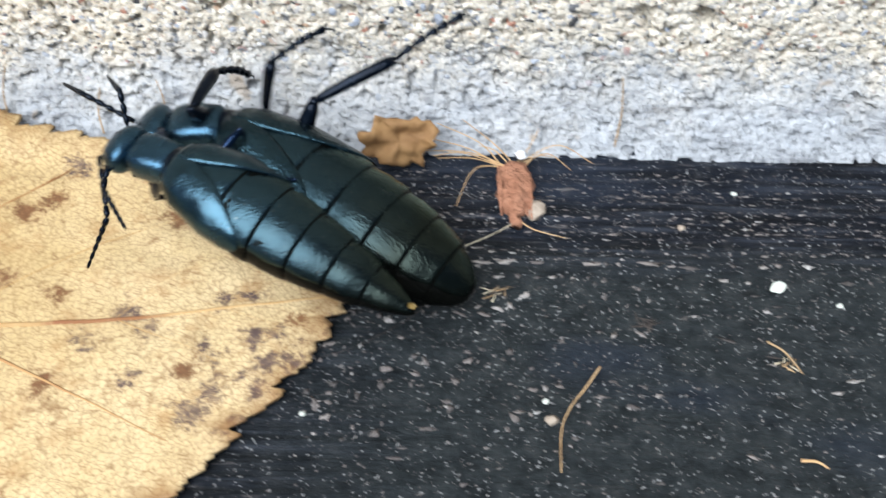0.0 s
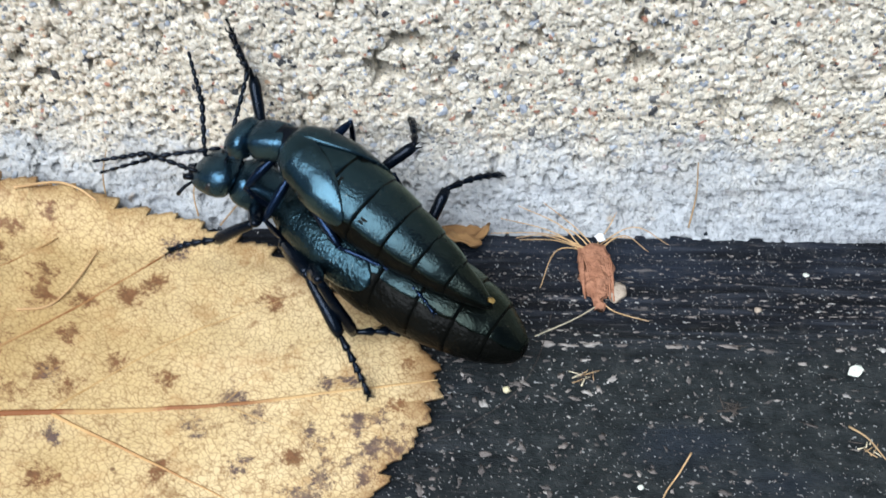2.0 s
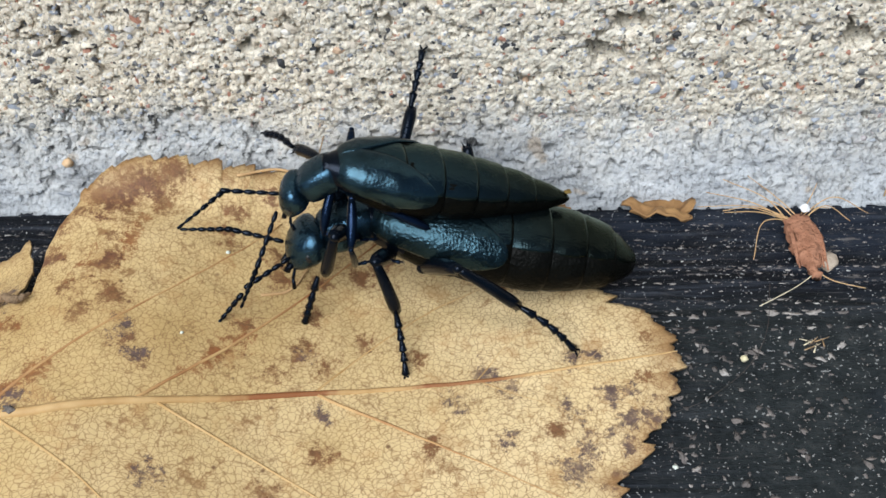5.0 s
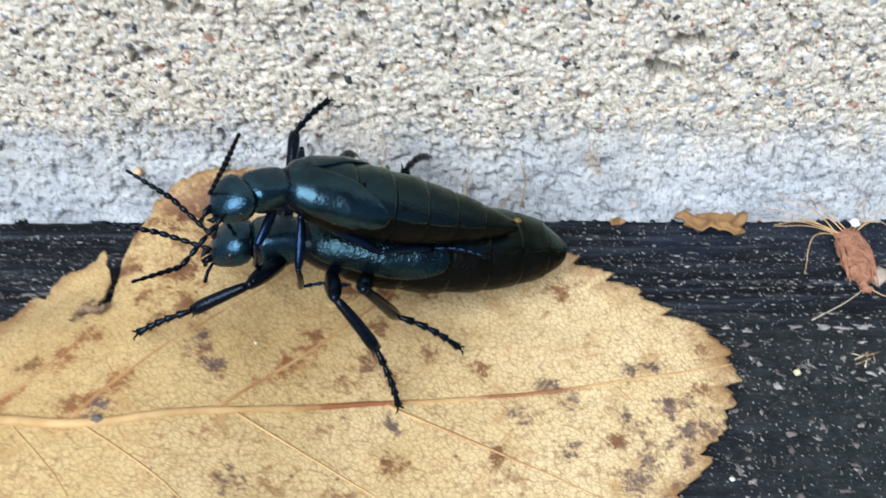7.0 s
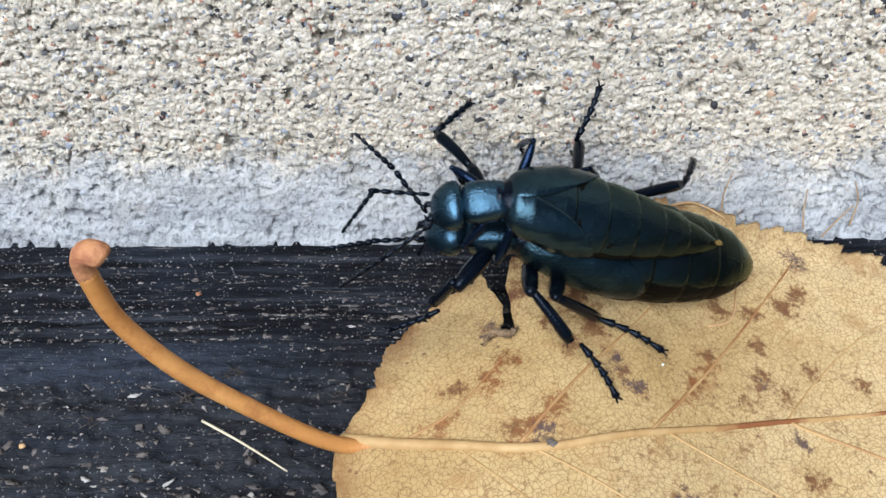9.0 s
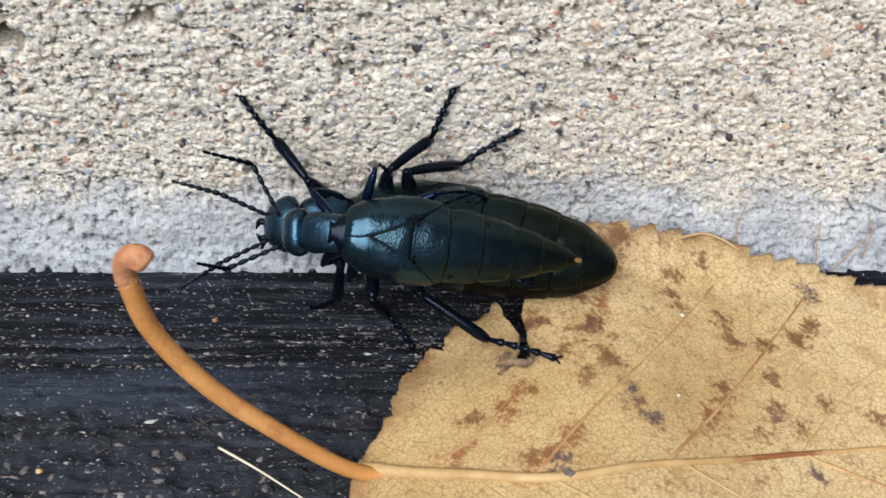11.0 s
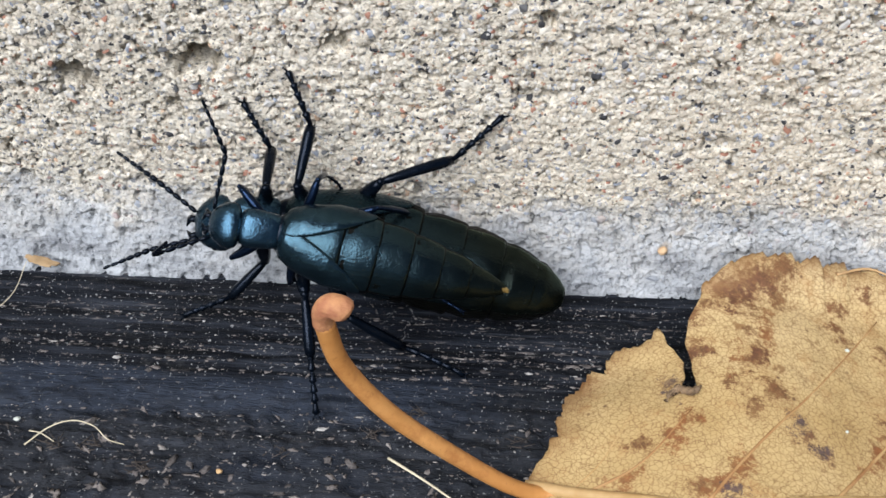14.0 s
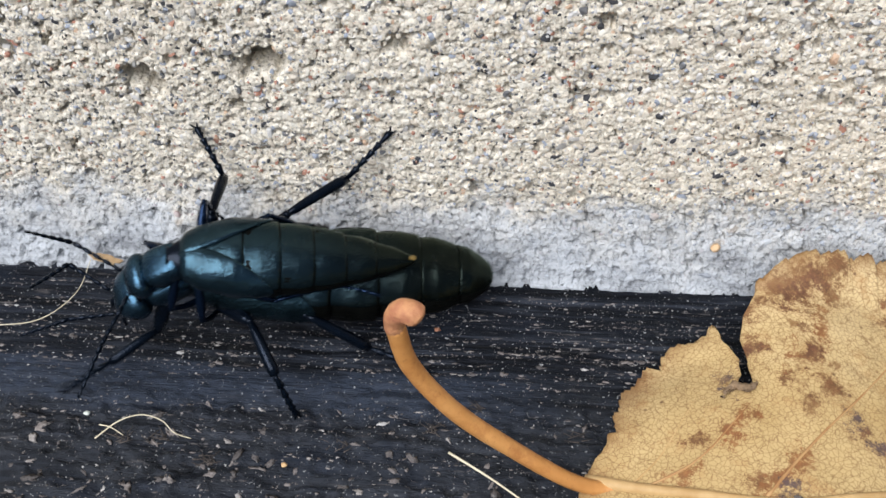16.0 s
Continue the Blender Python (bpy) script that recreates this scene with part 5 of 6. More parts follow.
def motions():
    # times in seconds, places in mm; a beetle's place is that of its neck joint, then its turn as a quaternion
    FEMALE = [
        (0, -20.44, -12.28, 9.45, 0.2571, 0.1212, -0.0335, 0.9582), (0.5, -20.26, -9.31, 5.7, 0.3311, 0.0131, -0.0212, 0.9433),
        (1, -18.93, -6.78, 6.81, 0.3355, 0.0759, 0.0868, 0.9349), (1.5, -21.45, -8, 8.28, 0.3074, 0.1095, 0.0862, 0.9413),
        (2, -24.23, -8.93, 8.61, 0.2604, 0.1114, 0.0853, 0.9552), (2.5, -27.07, -10.13, 8.78, 0.2145, 0.1017, 0.0468, 0.9703),
        (3, -28.91, -10.01, 7.57, 0.1988, 0.0764, 0.0494, 0.9758), (3.5, -29.71, -10.3, 7.44, 0.1802, 0.0909, 0.1236, 0.9716),
        (4, -30.2, -11.44, 8.54, 0.0922, 0.1105, 0.1292, 0.9811), (4.2, -31.42, -11.44, 8.55, 0.0881, 0.1097, 0.1178, 0.983),
        (6.3, -43.23, -16.53, 8.67, 0.1536, -0.0846, -0.099, -0.9795), (6.5, -44, -16.31, 8.88, 0.15, -0.0894, -0.0965, -0.9799),
        (7, -48.07, -15.79, 10.2, 0.1111, -0.1025, -0.1443, -0.9779), (7.5, -52.09, -15.02, 11.71, 0.0737, -0.1399, -0.0688, -0.985),
        (8, -56.61, -15.39, 12.59, 0.0903, -0.1523, -0.0637, -0.9821), (8.5, -60.97, -14.61, 12.82, 0.0849, -0.1534, 0.0283, -0.9841),
        (8.7, -62.66, -15.15, 13.28, 0.0645, -0.1704, 0.0878, -0.9793), (10.8, -79.04, -6.67, 10.47, 0.0981, -0.0076, -0.2939, 0.9508),
        (11, -80.95, -6.62, 10.11, 0.1145, -0.032, -0.2909, 0.9493), (11.5, -84.59, -6.46, 11.86, 0.0991, -0.0001, -0.3008, 0.9485),
        (12, -86.86, -6.38, 11.69, 0.0643, 0.1168, -0.3089, 0.9417), (12.5, -92.06, -7.02, 10.52, 0.0567, 0.0956, -0.3026, 0.9466),
        (13, -96.63, -7.03, 10.7, 0.0509, 0.0988, -0.2971, 0.9483), (13.5, -101.3, -6.52, 11.33, 0.0558, 0.1033, -0.2943, 0.9485),
        (14, -103.13, -6.91, 11.79, 0.0753, 0.1028, -0.2877, 0.9492), (14.5, -107.02, -8.89, 9.94, 0.0078, 0.0951, -0.3248, 0.941),
        (15, -108.89, -8.66, 10.15, 0.0073, -0.0766, 0.3273, -0.9418), (15.5, -111.59, -11.04, 9.65, 0.0524, -0.0708, 0.281, -0.9557),
        (16, -116.9, -12.52, 9.65, 0.0723, -0.0865, 0.1877, -0.9757),
    ]
    MALE = [
        (0, -22.87, -19.14, 11.39, 0.244, 0.1002, -0.119, 0.9572), (0.5, -20.47, -13.44, 14.37, 0.2902, 0.1055, -0.1649, 0.9367),
        (1, -17.67, -9.91, 15.31, 0.2811, 0.154, -0.0515, 0.9458), (1.5, -20.28, -9.35, 15.86, 0.3066, 0.17, -0.0315, 0.936),
        (2, -23.03, -10.14, 15.8, 0.2859, 0.1611, -0.0643, 0.9424), (2.5, -26.05, -10.35, 14.54, 0.2764, 0.1123, -0.1293, 0.9457),
        (3, -28.78, -9.82, 13.74, 0.247, 0.1048, -0.0887, 0.9592), (3.5, -30.32, -11.16, 15.45, 0.1164, 0.1811, 0.0246, 0.9762),
        (4, -31.71, -14.02, 17.02, 0.0127, 0.1957, 0.0877, 0.9766), (4.2, -33.5, -12.86, 15.3, 0.0188, -0.1574, -0.0834, -0.9838),
        (6.3, -45.39, -17.29, 14.77, 0.095, -0.141, 0.0572, -0.9838), (6.5, -46.33, -17.3, 15, 0.0847, -0.1498, 0.0585, -0.9833),
        (7, -48.77, -17.34, 18, 0.0955, -0.1873, -0.0701, -0.9751), (7.5, -52.11, -17.05, 19.87, 0.0265, -0.2427, 0.0519, -0.9684),
        (8, -57.67, -17.12, 20.19, 0.0256, -0.2304, 0.0982, -0.9678), (8.5, -62.33, -15.39, 17.82, 0.0023, 0.1615, -0.1439, 0.9763),
        (8.7, -64.15, -16.31, 18.51, 0.0073, 0.1803, -0.2026, 0.9625), (10.8, -79.32, -14.97, 17.24, 0.0214, 0.1345, -0.3826, 0.9138),
        (11, -81.31, -15.43, 17.05, 0.0156, 0.1145, -0.4022, 0.9082), (11.5, -84.77, -15.11, 19.21, 0.0135, 0.1574, -0.3904, 0.907),
        (12, -87.1, -11, 14.75, 0.0516, 0.1057, -0.3849, 0.9154), (12.5, -91.81, -12.7, 12.6, 0.0416, 0.114, -0.4134, 0.9024),
        (13, -95.87, -12.86, 12.73, 0.0229, 0.1187, -0.4088, 0.9046), (13.5, -100.35, -11.7, 14.68, 0.0721, 0.1179, -0.3689, 0.9191),
        (14, -102.13, -12.11, 15.22, 0.0639, 0.1188, -0.3666, 0.9206), (14.5, -106, -14.23, 13.35, 0.0281, -0.0913, 0.3862, -0.9174),
        (15, -108.09, -14.04, 13.37, 0.0401, -0.1, 0.3862, -0.9161), (15.5, -110.62, -14.68, 14.68, 0.0769, -0.0918, 0.285, -0.951),
        (16, -115.96, -15.86, 15.08, 0.0873, -0.1081, 0.193, -0.9713),
    ]
    FEMALE_HEAD = [
        (0, 0.814, 0.483, -0.321), (0.5, 0.872, 0.487, 0.04), (1, 0.747, 0.664, 0.035), (1.5, 0.836, 0.524, 0.16), (2, 0.885, 0.42, 0.2),
        (2.5, 0.995, 0.093, -0.022), (3, 0.919, 0.347, 0.189), (3.5, 0.894, 0.429, -0.132), (4, 0.897, 0.313, -0.312), (4.2, 0.785, 0.399, -0.473),
        (6.3, 0.966, -0.029, -0.257), (6.5, 0.971, -0.027, -0.238), (7, 0.995, -0.075, -0.068), (7.5, 0.991, -0.137, 0.008), (8, 0.984, -0.175, -0.027),
        (8.5, 0.931, -0.208, -0.298), (8.7, 0.911, -0.166, -0.379), (10.8, 0.96, 0.234, 0.153), (11, 0.925, 0.319, 0.204), (11.5, 0.946, 0.283, 0.162),
        (12, 0.972, 0.23, -0.051), (12.5, 0.989, 0.143, 0.035), (13, 0.967, 0.253, 0.038), (13.5, 0.873, 0.039, -0.486), (14, 0.934, 0.349, 0.074),
        (14.5, 0.957, 0.278, 0.087), (15, 0.913, 0.39, 0.12), (15.5, 0.926, 0.363, -0.1), (16, 0.908, 0.285, -0.306),
    ]
    MALE_HEAD = [
        (0, 0.97, 0.107, -0.218), (0.5, 0.835, 0.249, -0.491), (1, 0.836, 0.502, -0.222), (1.5, 0.851, 0.16, -0.501), (2, 0.844, 0.26, -0.469),
        (2.5, 0.892, 0.248, -0.378), (3, 0.937, 0.133, -0.322), (3.5, 0.803, 0.115, -0.585), (4, 0.676, -0.172, -0.717), (4.2, 0.582, -0.223, -0.782),
        (6.3, 0.674, 0.081, -0.735), (6.5, 0.6, -0.122, -0.791), (7, 0.901, 0.416, -0.126), (7.5, 0.891, 0.452, 0.052), (8, 0.834, 0.509, 0.214),
        (8.5, 0.96, 0.189, -0.208), (8.7, 0.913, 0.218, -0.345), (10.8, 0.821, 0.125, -0.557), (11, 0.76, 0.11, -0.641), (11.5, 0.883, 0.169, -0.438),
        (12, 0.99, 0.14, -0.031), (12.5, 0.98, 0.133, -0.15), (13, 0.926, 0.172, -0.338), (13.5, 0.92, -0.012, -0.391), (14, 0.992, 0.109, 0.06),
        (14.5, 0.998, 0.007, 0.067), (15, 0.989, 0.13, 0.069), (15.5, 0.841, 0.198, -0.503), (16, 0.81, 0.197, -0.552),
    ]
    STRETCH = [
        (0, -1.3), (0.5, -0.95), (1, -1.11), (1.5, -0.59), (2, -0.64), (2.5, -0.41), (3, -1.01), (3.5, -1.4), (4, -1.4), (4.2, -1.4), (6.3, -0.71),
        (6.5, -0.7), (7, -0.88), (7.5, -0.66), (8, -0.41), (8.5, -0.02), (8.7, -0.29), (10.8, -0.4), (11, -0.56), (11.5, -0.02), (12, 1.56), (12.5, 1.21),
        (13, 1.49), (13.5, 2.14), (14, 2.65), (14.5, 1.83), (15, 0.97), (15.5, 2.95), (16, 3.91),
    ]
    LEGS = {
        "L1": [
            (0, 1.73, 6.36, -2.71, -1.28, 2.42, -4.29, -6.15, 3.55, -4.24), (0.5, 1.24, 6.46, -1.22, 4.15, 9.1, -4.64, 4.94, 14.02, -4.29),
            (1, -0.92, 5.59, -0.37, 0.27, 9.13, -3.99, 0.72, 12.83, -7.32), (1.5, -0.21, 5.93, -0.27, 3.32, 6.49, -4.04, 6.12, 9.42, -6.97),
            (2, -0.74, 5.38, 0.49, 2.54, 5.29, -3.55, 6.29, 6.37, -6.68), (2.5, -0.97, 4.27, 1.75, 1.91, 4.12, -2.58, 5.16, 4.04, -6.38),
            (3, -0.48, 3.91, 2.38, 1.74, 3.47, -2.31, 4.48, 1.75, -6.12), (3.5, 0.7, 5.8, 0.86, 2.48, 4.43, -3.83, 4.29, 2.93, -8.25),
            (4, 1.78, 6.49, -1.76, 2.12, 5.94, -6.92, 4.73, 7.71, -10.8), (4.2, 2.65, 6.22, -0.06, 2.71, 4.21, -4.85, 2.76, 3.93, -9.85),
            (6.3, 3.13, 5.65, 1.02, 3.85, 7.54, -3.77, 5.24, 8.28, -8.52), (6.5, 3.55, 6.12, -0.65, 4.06, 11.14, -1.91, 4.76, 10.12, -6.76),
            (7, 5.09, 5.33, -1.41, 9.36, 4.71, -4.3, 13.52, 3.98, -7), (7.5, 4.8, 5.4, -0.38, 5.69, 6.27, -5.43, 9, 5.78, -9.15),
            (8, 4.38, 4.81, 1.34, 3.77, 5.69, -3.75, 3.71, 6.46, -8.69), (8.5, 6.39, 3.59, -2.36, 7.64, 2.86, -7.36, 10.37, 2.55, -11.53),
            (8.7, 6.02, 4.25, -2.24, 5.61, 3.98, -7.42, 8.71, 4.31, -11.33), (10.8, 0.44, 5.52, 1.21, 1.33, 7.18, -3.63, 4.89, 8.93, -6.68),
            (11, -0.38, 4.79, 1.67, 0.11, 7.24, -2.89, 3.15, 8.16, -6.76), (11.5, 1.23, 5.72, 1.19, 2.58, 5.57, -3.83, 3.59, 6.48, -8.64),
            (12, 1.05, 4.04, -5.86, 4.57, 7.43, -7.62, 8.22, 10.61, -8.85), (12.5, 1.27, 5.6, 1.37, 2.63, 7.36, -3.33, 4.28, 8.66, -7.87),
            (13, 1.29, 5.65, 1.31, 2.66, 7.37, -3.4, 4.16, 8.78, -7.96), (13.5, 1.47, 3.75, -6.07, 5.32, 6.88, -7.65, 9.13, 10.08, -8.12),
            (14, 0.75, 3.41, -6.14, 3.15, 7.55, -8.17, 7.14, 10.46, -8.96), (14.5, 0.46, 3.15, -6.17, 1.2, 7.34, -3.18, 3.81, 7.27, -7.45),
            (15, 0.48, 4.15, -5.65, -0.38, 7.02, -1.4, 0.59, 8.15, -6.17), (15.5, 0.46, 4.18, -5.62, -0.4, 6.96, -1.31, 0.65, 8.04, -6.08),
            (16, 3.11, 4.09, -5.69, 7.33, 7.06, -6.3, 11.48, 9.81, -6.79),
        ],
        "L2": [
            (0, -6.51, 3.46, 1.07, -8.66, 1.71, -3.8, -13.41, 2.78, -1.45), (0.5, -4.46, 5.73, 1.41, -5.24, 4.72, -4.04, -10.58, 3.96, -3.8),
            (1, -5.28, 7.11, -2.87, -9.98, 10.08, -2.27, -12.27, 5.83, -4.69), (1.5, -5.41, 6.04, 0.32, -7.71, 5.04, -4.68, -12.4, 2.7, -5.99),
            (2, -6.64, 5.61, -1.08, -11.33, 6.47, -4.01, -15.79, 7.63, -6.84), (2.5, -2.03, 6.29, 1.51, -1.64, 4.91, -3.91, -1.7, 7.62, -8.58),
            (3, -3.02, 6.32, 1.4, -4.55, 9.37, -3.05, -5.16, 12.25, -7.57), (3.5, -2.53, 7.43, -0.12, -4.19, 7.05, -5.46, -5.61, 10.86, -9.02),
            (4, -1.07, 7.6, -0.8, -3.34, 6.2, -5.73, -4.54, 9.59, -9.76), (4.2, -1.61, 7.55, -0.45, -4.43, 6.58, -5.19, -6.08, 9.71, -9.26),
            (6.3, 1.5, 5.96, -0.2, -0.59, 6.43, -5.37, -1.48, 10.41, -8.91), (6.5, 1.26, 6.43, -0.64, -1.42, 7.41, -5.46, -1.17, 12.68, -6.63),
            (7, -1.31, 7.71, -1.04, -4.95, 9.5, -4.9, -7.2, 11.08, -9.55), (7.5, 2.14, 4.92, 0.13, 1.57, 6.29, -5.27, 3.13, 10.23, -8.62),
            (8, 1.74, 5.25, 0.37, -0.58, 6.26, -4.63, -0.05, 10.35, -8.12), (8.5, 1.15, 5.65, 0.64, -1.64, 10.03, -1.45, -4.63, 12.89, -4.92),
            (8.7, 0.67, 5.65, 1.07, -3.14, 9.48, -0.41, -6.45, 13.37, -2.18), (10.8, -5.8, 6.62, -1.55, -9.83, 10.3, -0.28, -11.29, 14.28, 3.07),
            (11, -3.57, 7.11, 0.16, -4.31, 7.49, -5.38, -7.88, 10.55, -2.73), (11.5, -3.24, 6.5, 1.15, -4.07, 11.61, -0.97, -5.53, 16.8, -1.29),
            (12, -3.09, 6.31, 1.39, -5.22, 11.47, 1.84, -7.99, 15.18, -0.95), (12.5, -3.47, 6.39, 1.2, -6.3, 8.98, -2.88, -9.24, 13.13, -1.08),
            (13, -1.89, 6.6, 1.17, -3.24, 12.03, 1.01, -2.84, 17.25, -0.32), (13.5, -2.89, 7.38, -0.09, -4.72, 12.65, 0.39, -7.54, 17.25, 0.17),
            (14, -3.96, 6.38, 1.01, -5.95, 11.57, 0.29, -7.92, 16.54, -0.42), (14.5, -3.95, 5.55, 1.8, -7.85, 9.41, 0.65, -10.85, 13.88, 1.11),
            (15, -2.34, 6.91, 0.78, -2.99, 12.46, 1.18, -2.48, 17.78, 1.96), (15.5, -3.99, 5.59, 1.75, -4.86, 11.11, 2.12, -4.27, 15.83, -0.44),
            (16, -5.58, 5.26, 0.98, -7.91, 10.35, 0.88, -10, 13.12, -3.26),
        ],
        "L3": [
            (0, -9.24, 3.82, 2.34, -13.1, 0.39, -2.68, -18.33, 2.77, 0.13), (0.5, -7.56, 4.06, 3.21, -9.98, 0.11, -2.31, -16.28, 0.54, -1.31),
            (1, -9.23, 7.23, -0.09, -12.46, 2.49, -4.44, -18.41, 3.12, -2.18), (1.5, -9.16, 6.78, 0.62, -9.01, 2.97, -5.48, -13.93, 7.05, -5.26),
            (2, -8.45, 7.27, 0.72, -11.57, 4.3, -5.05, -16.53, 0.26, -5.04), (2.5, -7.24, 5.91, 2.58, -8.23, 2.97, -3.92, -13.99, 4.71, -6.11),
            (3, -9, 6.23, 1.32, -12.84, 3.56, -4.16, -18.02, 7.3, -4.51), (3.5, -7.6, 6.85, 1.74, -13.02, 4.68, -2.47, -18.44, 5.45, -5.79),
            (4, -7.28, 8.03, 0.52, -12.27, 4.99, -3.69, -17.65, 7.04, -6.49), (4.2, -7.05, 7.84, 0.92, -12.93, 6.19, -2.89, -18.52, 6.97, -5.91),
            (6.3, -7.06, 7.98, 0.72, -13.3, 6.97, -2.71, -19.06, 9.1, -4.52), (6.5, -7.42, 8.04, 0.42, -13.83, 7.18, -2.74, -19.73, 9.06, -4.36),
            (7, -3.38, 8.35, 0.15, -7.57, 5.03, -4.68, -13.33, 6.61, -6.99), (7.5, -4.72, 8.33, 0.62, -10.16, 6.81, -3.84, -16.14, 8.26, -5.61),
            (8, -6.17, 8.35, 0.49, -12.53, 7.57, -2.79, -18.44, 9.34, -4.52), (8.5, -3.37, 7.54, 1.3, -9.99, 8.21, -1.47, -15.79, 10.5, -2.89),
            (8.7, -1.99, 6.44, 1.61, -8.14, 6.25, -2.13, -13.71, 9.38, -1.73), (10.8, -7.28, 6.79, 1.94, -13.63, 9.41, -0.23, -19.19, 10.36, 2.79),
            (11, -7.95, 5.95, 2.24, -14.41, 8.71, 0.66, -20.69, 9.32, 1.72), (11.5, -10.04, 7.14, -1.52, -16.6, 9.53, 0.24, -22.77, 10.16, 1.83),
            (12, -8.07, 7.56, 0.66, -14.9, 9.76, 1.17, -19.7, 10.91, 5.24), (12.5, -7.68, 7.58, 0.9, -12.64, 7.89, -4.31, -16.25, 9.34, 0.77),
            (13, -10.14, 6.99, -1.41, -17.27, 7.96, -1.49, -23.48, 8.95, -0.27), (13.5, -11.36, 5.35, -2.12, -18.03, 7.84, -1.05, -24.08, 9.63, 0.03),
            (14, -8.14, 7.24, 1, -14.25, 8.34, -2.65, -20.51, 9.47, -1.87), (14.5, -8.65, 5.64, 2.01, -15.6, 7.22, 0.99, -21.85, 8.49, 0.49),
            (15, -9.5, 6.42, 0.63, -16.49, 8.08, 0.24, -22.77, 9.29, -0.07), (15.5, -11.48, 4.86, -1.69, -18.26, 7.27, -1.5, -24.39, 9.08, -1.2),
            (16, -10.72, 4.51, 0.48, -16.85, 6.85, -2.5, -22.68, 9.49, -2.53),
        ],
        "R1": [
            (0, 1.75, 2.2, 2.35, 3.34, -2.72, 1.81, 2.77, -6.84, -0.96), (0.5, 3.46, -3.96, 2.65, 6.69, -1.04, 5.49, 8.45, -5.18, 3.3),
            (1, 3.66, -3.55, 2.8, 6.43, -0.73, 6.18, 6.26, -3.25, 1.87), (1.5, 3.81, -0.91, 3.28, 5.82, -0.34, 8.04, 9.81, -1.91, 5.48),
            (2, 4.89, -2.62, 2.47, 8.01, -4, 6.39, 9.67, -1.95, 10.64), (2.5, 4.67, -2.9, 2.53, 5.35, -6.36, 6.35, 7.76, -6.53, 10.73),
            (3, 4.56, -3, 2.56, 5.5, -6.04, 6.68, 5.53, -7.42, 11.48), (3.5, 4.71, -1.92, 2.77, 7.6, -1.14, 7.01, 10.27, -5.36, 6.87),
            (4, 4.81, -1.97, 2.69, 9.54, -3.88, 1.65, 10.92, -8.65, 1.05), (4.2, 4.24, -1.45, 3.09, 8.37, -4.53, 2.36, 10.16, -9.16, 1.75),
            (6.3, 5.07, -3.05, 2.14, 7.04, -7.09, -0.48, 9.78, -10.42, -3.01), (6.5, 5.19, -3.39, 1.84, 7.13, -7.42, -0.81, 9.95, -10.69, -3.34),
            (7, 0.93, -5.02, 2.03, 0.28, -8.58, 5.76, -3.06, -11.76, 7.69), (7.5, 0.8, -4.88, 2.13, 1.21, -9.56, 4.37, 2.35, -14.36, 5.18),
            (8, 3.03, -6.17, -0.16, 4.9, -11, 0.25, 5.55, -15.84, -0.83), (8.5, 3.5, -5.7, 0.68, 2.23, -10.01, -1.94, 0.79, -14.43, -3.79),
            (8.7, 3.18, -6.31, -1.76, 3.94, -10.78, -4.29, 0.41, -14.24, -5.05), (10.8, 4.34, -2.19, 2.95, 8.36, -5.36, 1.98, 9.17, -9.3, 4.95),
            (11, 3.78, -1.98, 3.26, 7.7, -5.34, 2.6, 11.05, -8.13, 5.06), (11.5, 1.88, -1.01, 3.69, 3.93, -4.77, 0.74, 6.75, -7.42, 3.9),
            (12, 2.64, -1.17, 3.63, 2.78, -4.47, -0.39, 5.29, -7.87, 2.27), (12.5, 2.86, -1.74, 3.57, 5.49, -6.07, 2.42, 9.04, -9.57, 2.83),
            (13, 4.06, -2.7, 2.97, 8.07, -5.95, 2.31, 12.54, -8.18, 2.45), (13.5, 1.47, -1.78, 3.67, 3.77, -5.81, 1.31, 7.61, -8.82, 2.42),
            (14, 1.93, -1.61, 3.69, 2.65, -5.87, 0.79, 6.18, -8.99, 2.46), (14.5, 3.85, -1.1, -6.27, 8.14, -4, -5.75, 12.48, -6.4, -5.15),
            (15, 6.72, -1.48, -3.18, 11.62, -2.54, -4.57, 16.16, -4.58, -4.95), (15.5, 1.17, -4.14, -5.81, 4.44, -0.93, -8.27, 6.24, -1.75, -12.86),
            (16, 1.78, -3.87, -6.02, 5.01, -3.44, -10.08, 7.58, -5.1, -14.03),
        ],
        "R2": [
            (0, 0.64, -6.98, -4.26, 1.07, -7.35, 1.31, -0.88, -11.89, 3.49), (0.5, -3.89, -7.63, -1.46, -1.94, -7.04, 3.76, 0.78, -11.46, 5.27),
            (1, -3.53, -5.48, 1.99, -3.56, -4.13, 7.43, 0.37, -7.53, 5.97), (1.5, -2.84, -6.58, 1.15, -5.31, -6.23, 6.16, -1.38, -9.88, 5.5),
            (2, -4.57, -5.01, 1.89, -6.88, -7.69, 6.22, -4.02, -12.21, 5.51), (2.5, -3.48, -5.8, 1.76, -3.09, -9.89, 5.57, -6.71, -13.15, 7.9),
            (3, -0.19, -4.99, 2.07, 1.48, -7.02, 7.01, 3.31, -8.01, 12), (3.5, -0.62, -4.46, 2.5, 0.81, -6.41, 7.55, 2.26, -7.41, 12.66),
            (4, -1.31, -4.33, 2.72, -0.47, -6.37, 7.87, 1.02, -8.13, 12.75), (4.2, -1.01, -2.84, 3.04, -0.76, -6.92, 6.87, -0.71, -9.13, 11.79),
            (6.3, -3.96, -4.7, 2.33, -5.72, -7.14, 7.05, -6.01, -11.96, 9.47), (6.5, -4.17, -4.65, 2.27, -6.07, -7.02, 6.98, -6.55, -11.85, 9.35),
